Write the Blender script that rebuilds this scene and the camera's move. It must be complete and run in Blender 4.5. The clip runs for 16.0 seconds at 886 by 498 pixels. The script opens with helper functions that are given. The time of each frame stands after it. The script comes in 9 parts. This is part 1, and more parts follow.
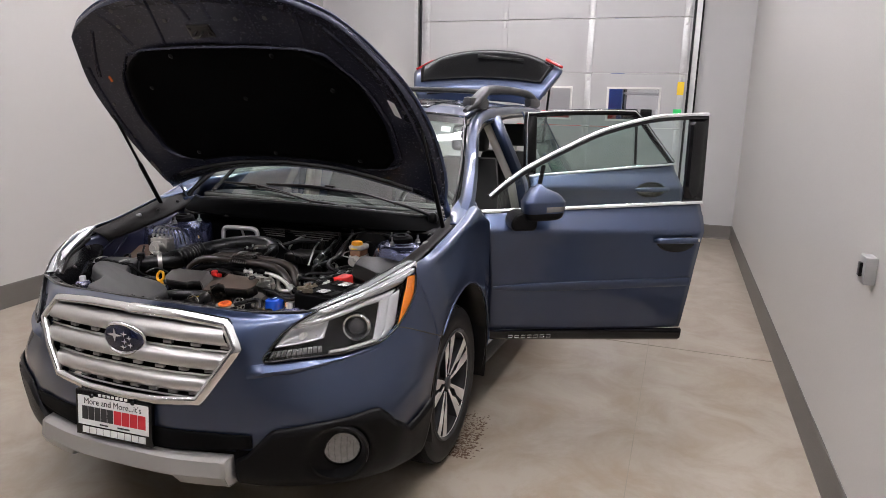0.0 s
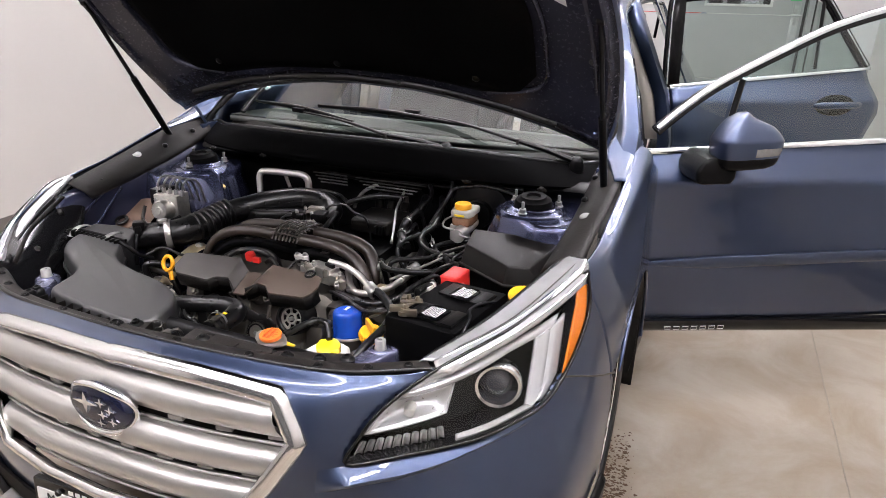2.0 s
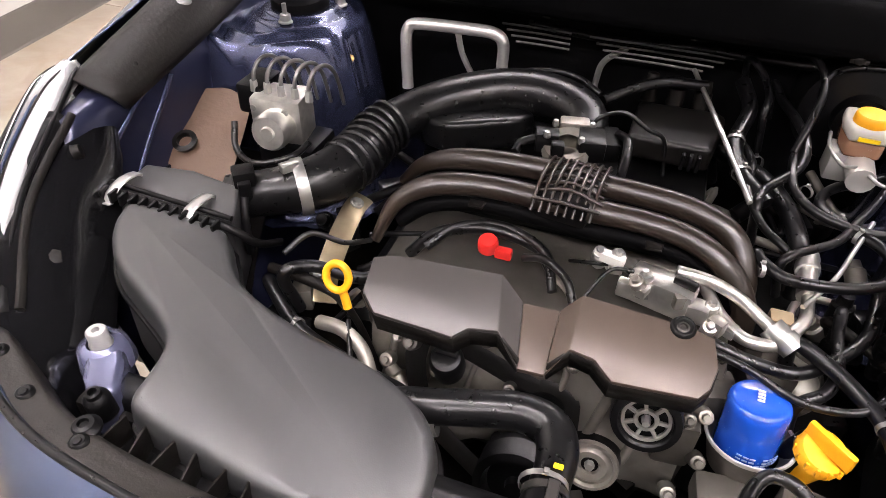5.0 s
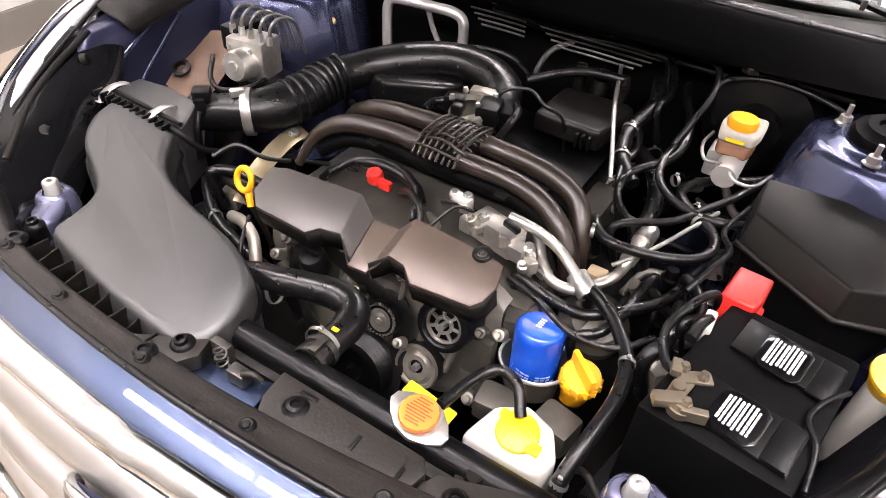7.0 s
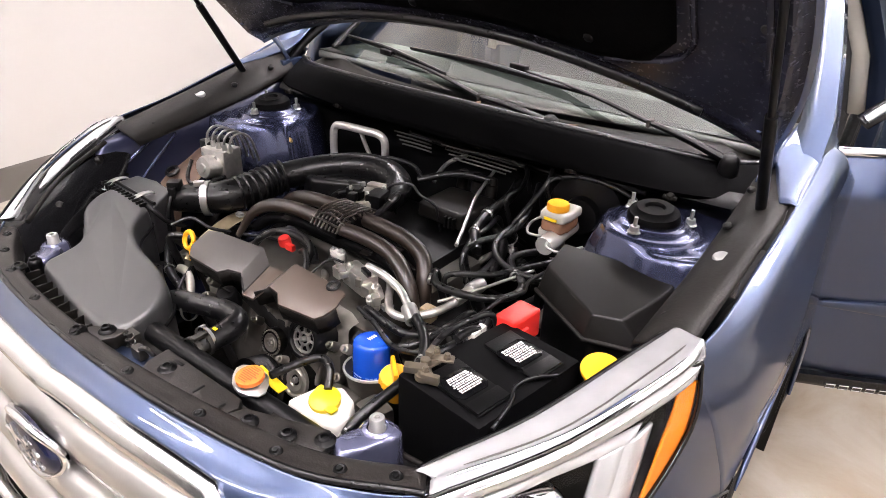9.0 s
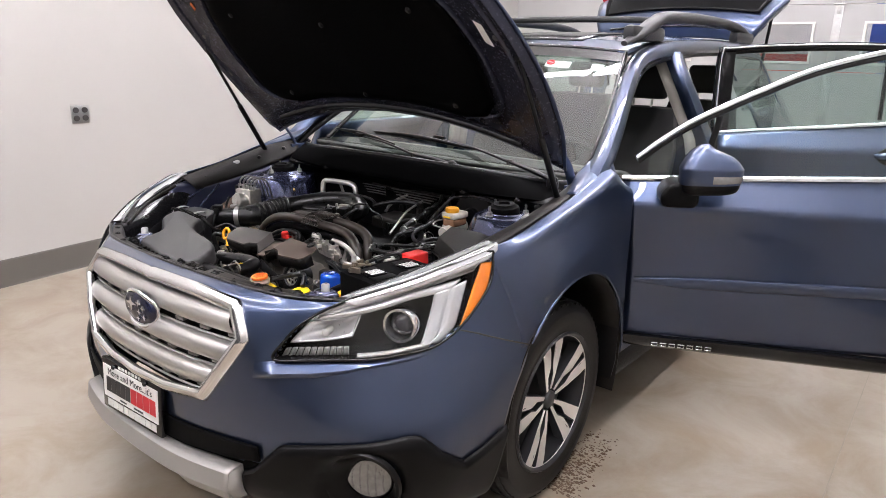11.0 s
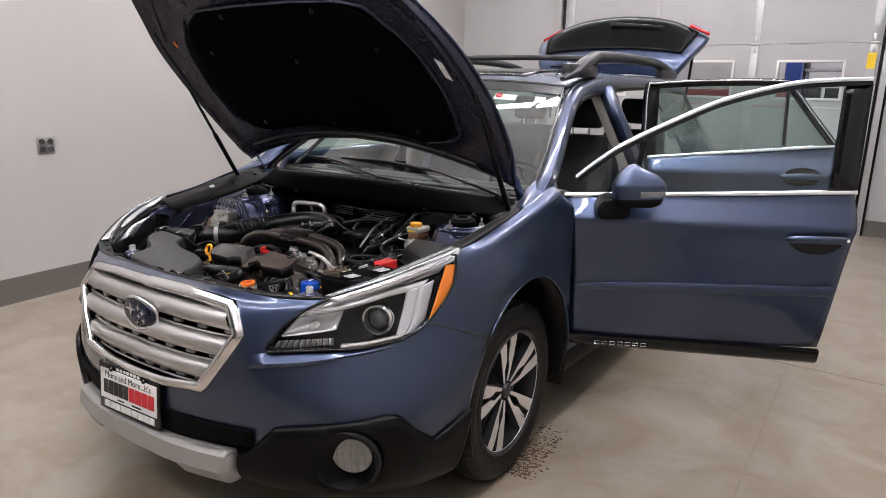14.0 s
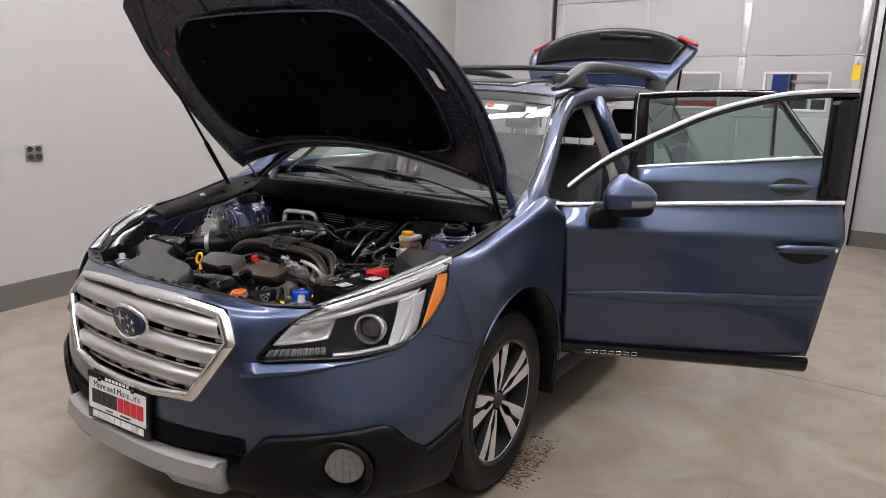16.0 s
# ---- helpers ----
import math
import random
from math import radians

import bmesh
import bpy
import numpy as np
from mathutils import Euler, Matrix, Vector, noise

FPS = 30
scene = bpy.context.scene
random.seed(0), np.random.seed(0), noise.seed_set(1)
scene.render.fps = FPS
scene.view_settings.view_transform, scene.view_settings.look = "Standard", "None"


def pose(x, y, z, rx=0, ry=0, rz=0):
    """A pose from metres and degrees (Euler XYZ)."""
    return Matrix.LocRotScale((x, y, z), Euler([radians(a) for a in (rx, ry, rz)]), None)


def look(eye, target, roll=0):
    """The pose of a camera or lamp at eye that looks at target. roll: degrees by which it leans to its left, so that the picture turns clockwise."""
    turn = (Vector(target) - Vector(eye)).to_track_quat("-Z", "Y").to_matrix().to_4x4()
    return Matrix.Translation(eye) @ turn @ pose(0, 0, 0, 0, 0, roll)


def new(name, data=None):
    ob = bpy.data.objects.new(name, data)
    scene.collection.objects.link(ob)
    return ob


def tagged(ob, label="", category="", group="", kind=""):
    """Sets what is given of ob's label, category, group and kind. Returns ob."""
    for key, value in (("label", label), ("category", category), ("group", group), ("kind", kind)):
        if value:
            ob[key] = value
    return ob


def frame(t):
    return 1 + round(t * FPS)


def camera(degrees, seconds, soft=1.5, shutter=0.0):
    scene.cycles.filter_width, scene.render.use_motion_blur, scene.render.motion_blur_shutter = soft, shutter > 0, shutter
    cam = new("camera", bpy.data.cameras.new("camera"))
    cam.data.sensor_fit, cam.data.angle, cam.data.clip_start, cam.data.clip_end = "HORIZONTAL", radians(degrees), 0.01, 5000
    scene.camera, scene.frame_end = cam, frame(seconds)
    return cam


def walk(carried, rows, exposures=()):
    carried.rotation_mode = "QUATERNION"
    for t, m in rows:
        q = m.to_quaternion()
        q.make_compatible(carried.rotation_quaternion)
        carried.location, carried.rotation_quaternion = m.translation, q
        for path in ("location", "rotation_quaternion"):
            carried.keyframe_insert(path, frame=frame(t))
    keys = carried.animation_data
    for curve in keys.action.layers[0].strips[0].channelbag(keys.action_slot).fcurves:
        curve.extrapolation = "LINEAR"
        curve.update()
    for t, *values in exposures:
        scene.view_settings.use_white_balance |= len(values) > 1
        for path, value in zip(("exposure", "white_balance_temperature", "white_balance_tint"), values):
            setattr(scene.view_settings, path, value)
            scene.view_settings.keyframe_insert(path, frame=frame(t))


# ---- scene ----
cam = camera(67.8, 16.0, soft=0.7)
PATH = [
    (0, (1.707, -2.575, 1.533), (1.055, -0.731, 1.117), 1.5),
    (0.5, (1.678, -2.522, 1.528), (1.015, -0.681, 1.112), 1.5),
    (1, (1.547, -2.189, 1.526), (0.864, -0.357, 1.105), 1.3),
    (1.5, (1.34, -1.9, 1.516), (0.604, -0.113, 1.001), 1.4),
    (2, (1.015, -1.703, 1.515), (0.317, 0.025, 0.789), 1.2),
    (2.5, (0.717, -1.479, 1.479), (0.074, 0.161, 0.532), 1.0),
    (3, (0.464, -1.283, 1.461), (-0.117, 0.266, 0.338), 0.8),
    (3.5, (0.231, -1.186, 1.415), (-0.267, 0.309, 0.183), 1.0),
    (4, (0.051, -1.114, 1.412), (-0.364, 0.393, 0.164), 0.8),
    (4.2, (0.016, -1.095, 1.407), (-0.381, 0.41, 0.151), 0.8),
    (6.3, (0.243, -0.96, 1.423), (-0.469, 0.357, 0.097), 4.5),
    (6.5, (0.288, -0.983, 1.431), (-0.442, 0.334, 0.115), 4.6),
    (7, (0.444, -1.071, 1.456), (-0.303, 0.253, 0.156), 4.3),
    (7.5, (0.566, -1.132, 1.471), (-0.181, 0.233, 0.215), 5.1),
    (8, (0.662, -1.138, 1.494), (-0.141, 0.264, 0.316), 4.3),
    (8.5, (0.803, -1.143, 1.515), (-0.124, 0.257, 0.428), 2.8),
    (9, (0.959, -1.185, 1.53), (-0.083, 0.233, 0.58), 2.1),
    (9.2, (1.021, -1.227, 1.532), (-0.049, 0.205, 0.636), 1.8),
    (11.3, (1.824, -1.897, 1.47), (0.648, -0.366, 0.947), 1.2),
    (11.5, (1.831, -1.953, 1.479), (0.678, -0.395, 0.987), 1.2),
    (12, (1.866, -2.052, 1.472), (0.76, -0.451, 1.009), 1.4),
    (12.5, (1.887, -2.051, 1.462), (0.802, -0.437, 0.996), 1.2),
    (13, (1.898, -2.064, 1.461), (0.819, -0.447, 0.993), 1.2),
    (13.5, (1.9, -2.074, 1.459), (0.824, -0.455, 0.992), 1.3),
    (14, (1.907, -2.076, 1.465), (0.832, -0.457, 0.994), 1.3),
    (14.5, (1.904, -2.079, 1.464), (0.837, -0.453, 0.996), 1.4),
    (15, (1.897, -2.08, 1.46), (0.838, -0.448, 0.997), 1.4),
    (15.5, (1.898, -2.082, 1.464), (0.841, -0.446, 1.01), 1.5),
    (16, (1.9, -2.081, 1.465), (0.847, -0.44, 1.021), 1.6),
]
walk(cam, [(t, look(eye, target, roll)) for t, eye, target, roll in PATH],
     exposures=[(0, -0.03, 6300, 12), (0.8, 0.0, 6300, 12), (2, 0.58, 6350, 13), (3, 0.66, 6450, 14), (3.5, 0.8, 6550, 15), (4.2, 0.85, 6600, 15), (6.3, 1.5, 6750, 15), (7.5, 1.18, 6700, 15), (9.2, 1.05, 6550, 14), (11.3, 0.42, 6300, 12), (11.6, 0.3, 6300, 12), (12.2, 0.02, 6300, 12), (16, -0.02, 6300, 12)])

# ---- world and lights ----
world = bpy.data.worlds.new("room_world")
scene.world = world
world.use_nodes = True
world.node_tree.nodes["Background"].inputs[0].default_value = (0.75, 0.8, 0.9, 1)
world.node_tree.nodes["Background"].inputs[1].default_value = 0.05
LAMP_POWER = 52.0

# ---- materials ----


def mat(name, col, rough=0.5, metal=0.0, var=0.12, scale=6.0, bump=0.0, bscale=120.0, coat=0.0, rvar=0.1, spec=0.5):
    """A surface with broad and fine variation of colour, gloss and relief."""
    m = bpy.data.materials.new(name)
    m.use_nodes = True
    nt = m.node_tree
    rvar = min(rvar, 0.015) if metal > 0.2 else min(rvar, 0.06)
    b = nt.nodes["Principled BSDF"]
    b.inputs["Metallic"].default_value = metal
    b.inputs["Coat Weight"].default_value = coat
    b.inputs["Coat Roughness"].default_value = 0.015
    b.inputs["Coat IOR"].default_value = 1.5
    b.inputs["Specular IOR Level"].default_value = spec
    tc = nt.nodes.new("ShaderNodeTexCoord")
    n1 = nt.nodes.new("ShaderNodeTexNoise")
    n1.inputs["Scale"].default_value = scale
    n1.inputs["Detail"].default_value = 5
    nt.links.new(tc.outputs["Object"], n1.inputs["Vector"])
    n2 = nt.nodes.new("ShaderNodeTexNoise")
    n2.inputs["Scale"].default_value = bscale
    n2.inputs["Detail"].default_value = 3
    nt.links.new(tc.outputs["Object"], n2.inputs["Vector"])
    mx = nt.nodes.new("ShaderNodeMix")
    mx.data_type = "RGBA"
    mx.inputs["A"].default_value = (*[c * (1 - var) for c in col], 1)
    mx.inputs["B"].default_value = (*[min(1, c * (1 + var)) for c in col], 1)
    nt.links.new(n1.outputs["Fac"], mx.inputs["Factor"])
    nt.links.new(mx.outputs["Result"], b.inputs["Base Color"])
    mr = nt.nodes.new("ShaderNodeMapRange")
    mr.inputs["To Min"].default_value = max(0.02, rough - rvar)
    mr.inputs["To Max"].default_value = min(1, rough + rvar)
    nt.links.new(n2.outputs["Fac"], mr.inputs["Value"])
    nt.links.new(mr.outputs["Result"], b.inputs["Roughness"])
    if bump:
        bp = nt.nodes.new("ShaderNodeBump")
        bp.inputs["Strength"].default_value = bump
        bp.inputs["Distance"].default_value = 0.002
        nt.links.new(n2.outputs["Fac"], bp.inputs["Height"])
        nt.links.new(bp.outputs["Normal"], b.inputs["Normal"])
    return m


def glass_mat(name, col, rough=0.0, least=0.045):
    """Clear or tinted glazing: see-through with a glossy face."""
    m = bpy.data.materials.new(name)
    m.use_nodes = True
    nt = m.node_tree
    nt.nodes.remove(nt.nodes["Principled BSDF"])
    out = nt.nodes["Material Output"]
    tr = nt.nodes.new("ShaderNodeBsdfTransparent")
    tr.inputs[0].default_value = (*col, 1)
    gl = nt.nodes.new("ShaderNodeBsdfGlossy")
    gl.inputs["Roughness"].default_value = rough
    lw = nt.nodes.new("ShaderNodeLayerWeight")
    lw.inputs["Blend"].default_value = 0.5
    pw = nt.nodes.new("ShaderNodeMath")
    pw.operation = "POWER"
    pw.inputs[1].default_value = 5.0
    nt.links.new(lw.outputs["Facing"], pw.inputs[0])
    fr = nt.nodes.new("ShaderNodeMapRange")
    fr.inputs["To Min"].default_value = least
    fr.inputs["To Max"].default_value = 0.65
    nt.links.new(pw.outputs[0], fr.inputs["Value"])
    ms = nt.nodes.new("ShaderNodeMixShader")
    nt.links.new(fr.outputs[0], ms.inputs[0])
    nt.links.new(tr.outputs[0], ms.inputs[1])
    nt.links.new(gl.outputs[0], ms.inputs[2])
    nt.links.new(ms.outputs[0], out.inputs[0])
    return m


def glow(name, col, strength):
    m = bpy.data.materials.new(name)
    m.use_nodes = True
    b = m.node_tree.nodes["Principled BSDF"]
    b.inputs["Base Color"].default_value = (0.9, 0.9, 0.9, 1)
    b.inputs["Emission Color"].default_value = (*col, 1)
    b.inputs["Emission Strength"].default_value = strength
    return m


def concrete_mat():
    """Polished, stained workshop concrete."""
    m = mat("polished_concrete", (0.295, 0.258, 0.211), 0.30, var=0.16, scale=0.8, bump=0.012, bscale=45, rvar=0.03)
    nt = m.node_tree
    b = nt.nodes["Principled BSDF"]
    old = b.inputs["Base Color"].links[0].from_socket
    tc = nt.nodes.new("ShaderNodeTexCoord")
    n = nt.nodes.new("ShaderNodeTexNoise")
    n.inputs["Scale"].default_value = 2.6
    n.inputs["Detail"].default_value = 9
    n.inputs["Roughness"].default_value = 0.65
    n.inputs["Distortion"].default_value = 0.6
    nt.links.new(tc.outputs["Object"], n.inputs["Vector"])
    r = nt.nodes.new("ShaderNodeValToRGB")
    r.color_ramp.elements[0].position, r.color_ramp.elements[1].position = 0.36, 0.60
    r.color_ramp.elements[0].color = (0.68, 0.60, 0.50, 1)
    r.color_ramp.elements[1].color = (1, 1, 1, 1)
    nt.links.new(n.outputs["Fac"], r.inputs[0])
    mx = nt.nodes.new("ShaderNodeMix")
    mx.data_type, mx.blend_type = "RGBA", "MULTIPLY"
    mx.inputs["Factor"].default_value = 0.8
    nt.links.new(old, mx.inputs["A"])
    nt.links.new(r.outputs[0], mx.inputs["B"])
    # rusty brown tyre stains, in blotches
    n3 = nt.nodes.new("ShaderNodeTexNoise")
    n3.inputs["Scale"].default_value = 1.1
    n3.inputs["Detail"].default_value = 8
    n3.inputs["Roughness"].default_value = 0.72
    n3.inputs["Distortion"].default_value = 1.4
    nt.links.new(tc.outputs["Object"], n3.inputs["Vector"])
    r3 = nt.nodes.new("ShaderNodeValToRGB")
    r3.color_ramp.elements[0].position, r3.color_ramp.elements[1].position = 0.54, 0.72
    nt.links.new(n3.outputs["Fac"], r3.inputs[0])
    m3 = nt.nodes.new("ShaderNodeMix")
    m3.data_type = "RGBA"
    nt.links.new(r3.outputs[0], m3.inputs["Factor"])
    nt.links.new(mx.outputs["Result"], m3.inputs["A"])
    m3.inputs["B"].default_value = (0.24, 0.186, 0.132, 1)
    nt.links.new(m3.outputs["Result"], b.inputs["Base Color"])
    return m


def paint_mat():
    """Blue metallic car paint under clear lacquer, with fine flake."""
    m = mat("blue_metallic_paint", (0.0445, 0.0635, 0.121), 0.39, metal=0.94, var=0.04, scale=3, coat=1.0, rvar=0.06, bscale=900, bump=0.0)
    return m


M_PAINT = paint_mat()
M_BLACK = mat("black_plastic", (0.0034, 0.0034, 0.0036), 0.33, spec=0.19, bump=0.12, bscale=400)
M_CLAD = mat("grey_black_cladding", (0.0036, 0.0035, 0.0037), 0.36, spec=0.11, bump=0.15, bscale=500)
M_GLOSSB = mat("gloss_black", (0.004, 0.004, 0.0045), 0.14, rvar=0.03, spec=0.3, coat=0.15)
M_RUBBER = mat("tyre_rubber", (0.0068, 0.0064, 0.006), 0.46, spec=0.24, bump=0.2, bscale=250, var=0.25)
M_HOSE = mat("black_rubber_hose", (0.0042, 0.0042, 0.0045), 0.28, spec=0.38, rvar=0.02)
M_CHROME = mat("chrome", (0.82, 0.83, 0.85), 0.08, metal=1.0, var=0.03, rvar=0.03)
M_SATIN = mat("satin_silver", (0.50, 0.49, 0.47), 0.33, metal=0.85, var=0.05)
M_SURROUND = mat("bright_grille_chrome", (0.74, 0.735, 0.73), 0.16, metal=1.0, var=0.03)
M_SKID = mat("silver_grey_plastic", (0.30, 0.29, 0.275), 0.42, metal=0.35, var=0.06)
M_ALU = mat("cast_aluminium", (0.60, 0.59, 0.56), 0.42, metal=0.6, var=0.2, scale=30, bump=0.1, bscale=160)
M_STEEL = mat("zinc_steel", (0.44, 0.44, 0.42), 0.30, metal=0.8, var=0.2, scale=40)
M_MACH = mat("machined_alloy", (0.84, 0.82, 0.79), 0.34, metal=0.7, var=0.05)
M_RIMB = mat("dark_rim_pocket", (0.02, 0.02, 0.022), 0.35, var=0.1)
M_PAD = mat("hood_pad_felt", (0.0014, 0.0013, 0.0013), 0.9, var=0.5, scale=9, bump=0.5, bscale=120, spec=0.04)
M_AIRBOX = mat("airbox_plastic", (0.029, 0.029, 0.0295), 0.40, spec=0.75, var=0.10, bump=0.04, bscale=700)
M_COVER = mat("engine_cover_grey", (0.056, 0.051, 0.048), 0.34, metal=0.3, var=0.15, bump=0.05, bscale=700)
M_DUST = mat("dusty_black_plastic", (0.0075, 0.0066, 0.0058), 0.45, spec=0.15, var=0.4, scale=14, bump=0.2, bscale=200)
M_RUNNER = mat("manifold_plastic", (0.021, 0.015, 0.011), 0.30, var=0.12, scale=8, rvar=0.0, spec=0.62)
M_BLUE = mat("oil_filter_blue", (0.005, 0.06, 0.42), 0.25, var=0.06, coat=0.4)
M_YELLOW = mat("yellow_plastic", (0.80, 0.36, 0.01), 0.38, var=0.08)
M_LEMON = mat("lemon_cap", (0.80, 0.55, 0.01), 0.35, var=0.08)
M_ORANGE = mat("orange_label", (0.75, 0.17, 0.02), 0.4, var=0.1)
M_RED = mat("red_plastic", (0.62, 0.025, 0.02), 0.35, var=0.08)
M_WHITE = mat("white_plastic", (0.62, 0.61, 0.57), 0.42, var=0.06)
M_TANK = mat("clear_tank_plastic", (0.40, 0.385, 0.35), 0.3, var=0.08)
M_FLUID = mat("brake_fluid_tank", (0.24, 0.125, 0.075), 0.25, var=0.15)
M_PAPER = mat("white_label", (0.72, 0.72, 0.70), 0.5, var=0.05)
M_INK = mat("label_ink", (0.02, 0.02, 0.02), 0.5)
M_AMBER = mat("amber_reflector", (0.85, 0.22, 0.01), 0.22, var=0.1, bump=0.35, bscale=180, coat=0.6)
M_TAIL = mat("red_tail_lens", (0.45, 0.012, 0.015), 0.15, coat=0.6)
M_TRIM = mat("beige_trim", (0.42, 0.39, 0.34), 0.7, bump=0.1)
M_SEAT = mat("dark_seat_cloth", (0.012, 0.011, 0.0105), 0.75, bump=0.3, bscale=300)
M_WALL = mat("wall_paint", (0.405, 0.393, 0.369), 0.34, var=0.03, scale=0.7, bump=0.06, bscale=90, rvar=0.08)
M_BACK = mat("back_wall_paint", (0.39, 0.386, 0.375), 0.55, var=0.03, scale=0.8, bump=0.05)
M_CEIL = mat("ceiling_paint", (0.78, 0.78, 0.76), 0.8, var=0.05)
M_BASE = mat("vinyl_base", (0.10, 0.091, 0.079), 0.5, var=0.08, scale=3)
M_GDOOR = mat("sectional_door_white", (0.37, 0.366, 0.358), 0.42, var=0.04, scale=2, bump=0.1, bscale=200)
M_GALV = mat("galvanised_steel", (0.45, 0.45, 0.44), 0.42, metal=0.7, var=0.15, scale=25)
M_CONC = concrete_mat()
M_SOUTH = mat("unseen_dark_wall", (0.06, 0.06, 0.06), 0.6, var=0.1, scale=1)
M_FUSE = mat("fuse_lid_plastic", (0.0062, 0.0056, 0.0050), 0.34, spec=0.25, bump=0.1, bscale=500)
M_RAIL = mat("roof_rail_plastic", (0.026, 0.026, 0.028), 0.38, spec=0.3, bump=0.1, bscale=400)
M_EDGE = mat("dusty_rubber_cover", (0.0105, 0.0092, 0.0082), 0.55, var=0.4, scale=10, bump=0.25, bscale=150, spec=0.24)
M_DIRT = mat("dried_mud", (0.085, 0.050, 0.028), 0.9, var=0.5, scale=40, bump=0.4)
M_LAMPSIL = mat("lamp_silver", (0.68, 0.68, 0.69), 0.22, metal=0.5, var=0.10, scale=30)
M_JOINT = mat("floor_joint_filler", (0.235, 0.205, 0.165), 0.5, var=0.25)
M_GLASS = glass_mat("door_glass", (0.84, 0.96, 0.94), least=0.08)
M_WSGLASS = glass_mat("windscreen_glass", (0.78, 0.93, 0.86), least=0.17)
M_DARKGLASS = glass_mat("privacy_glass", (0.40, 0.48, 0.45), least=0.08)
M_LAMPCHROME = mat("lamp_reflector_chrome", (0.70, 0.70, 0.70), 0.28, metal=0.7, var=0.03)
M_REARGLASS = mat("rear_window_black", (0.003, 0.003, 0.0033), 0.22, spec=0.09)
M_HOODIN = mat("inner_hood_paint", (0.034, 0.036, 0.054), 0.27, metal=0.45, var=0.25, scale=8, spec=0.4)
M_LAMPSHELL = mat("lamp_shell_silver", (0.60, 0.60, 0.61), 0.26, metal=0.65, var=0.2, scale=20)
# near black; holds recess and gap shade, also colours battery and strut caps
M_VOID = mat("near_black_plastic", (0.0018, 0.0018, 0.002), 0.6, spec=0.06)
M_FOG = mat("fog_lamp_reflector", (0.26, 0.255, 0.245), 0.28, metal=0.4, var=0.45, scale=70, bump=0.8, bscale=90)
M_COWL = mat("cowl_plastic", (0.0020, 0.0020, 0.0022), 0.62, spec=0.02, var=0.25, scale=9, bump=0.12, bscale=450)
M_CASTING = mat("dull_cast_aluminium", (0.30, 0.28, 0.245), 0.42, metal=0.65, var=0.4, scale=30, bump=0.35, bscale=90)
M_RAWALU = mat("raw_aluminium", (0.68, 0.66, 0.62), 0.33, metal=0.9, var=0.35, scale=60, bump=0.25, bscale=140)
M_STRIKER = mat("oiled_steel", (.045, .042, .038), .35, metal=.5, var=.2)
M_SHEET = mat("thin_blue_paint", (0.046, 0.054, 0.108), 0.25, metal=0.7, var=0.3, scale=12, bump=0.10, bscale=18, coat=0.6)
M_WASHER = mat("amber_yellow_cap", (0.80, 0.40, 0.01), 0.35, var=0.06)
M_LENS = glass_mat("clear_lens", (0.93, 0.94, 0.95))
M_LAMP = glow("lamp_diffuser", (1.0, 0.955, 0.985), LAMP_POWER)

# ---- building helpers ----
HOME = {}


def thing(name, at, label, category, group="", kind=""):
    ob = new(name)
    ob.location = at
    ob.empty_display_size = 0.1
    HOME[ob.name] = Vector(at)
    return tagged(ob, label, category, group, kind)


def part(name, bm, material, parent=None, label="", smooth=46, solid=0.0, offset=-1.0, mats=()):
    """Links a bmesh in world coordinates as one mesh under a thing or a part."""
    me = bpy.data.meshes.new(name)
    bmesh.ops.recalc_face_normals(bm, faces=bm.faces) if not solid else None
    bm.to_mesh(me)
    bm.free()
    me.materials.append(material)
    for extra in mats:
        me.materials.append(extra)
    if smooth:
        me.shade_smooth()
        me.set_sharp_from_angle(angle=radians(smooth))
    ob = new(name, me)
    if parent is not None:
        ob.parent = parent
        if parent.name in HOME:
            ob.matrix_parent_inverse = Matrix.Translation(-HOME[parent.name])
    if label:
        ob["label"] = label
    if solid:
        md = ob.modifiers.new("thickness", "SOLIDIFY")
        md.thickness, md.offset = solid, offset
    return ob


def crm(p0, p1, p2, p3, t):
    return 0.5 * ((2 * p1) + (-p0 + p2) * t + (2 * p0 - 5 * p1 + 4 * p2 - p3) * t * t + (-p0 + 3 * p1 - 3 * p2 + p3) * t ** 3)


def spline(pts, n=8, closed=False):
    """Points of a smooth curve through the given ones, n to a span."""
    p = [Vector(q) for q in pts]
    k = len(p)
    out = []
    spans = k if closed else k - 1
    for i in range(spans):
        if closed:
            a, b, c, d = p[(i - 1) % k], p[i], p[(i + 1) % k], p[(i + 2) % k]
        else:
            b, c = p[i], p[i + 1]
            a = p[i - 1] if i else b * 2 - c
            d = p[i + 2] if i + 2 < k else c * 2 - b
        out += [crm(a, b, c, d, j / n) for j in range(n)]
    return out if closed else out + [p[-1]]


def spline_at(p, t):
    """The point at t, 0 to 1, of the smooth curve through p."""
    k = len(p) - 1
    x = min(max(t, 0), 1) * k
    i = min(int(x), k - 1)
    b, c = p[i], p[i + 1]
    a = p[i - 1] if i else b * 2 - c
    d = p[i + 2] if i + 2 <= k else c * 2 - b
    return crm(a, b, c, d, x - i)


def crgrid(ctrl, nu, nv):
    """A smooth surface through a grid of points: rows of nv+1 points, nu+1 rows."""
    rows = [[Vector(q) for q in row] for row in ctrl]
    rows = [[spline_at(row, j / nv) for j in range(nv + 1)] for row in rows]
    cols = [[r[j] for r in rows] for j in range(nv + 1)]
    return [[spline_at(c, i / nu) for c in cols] for i in range(nu + 1)]


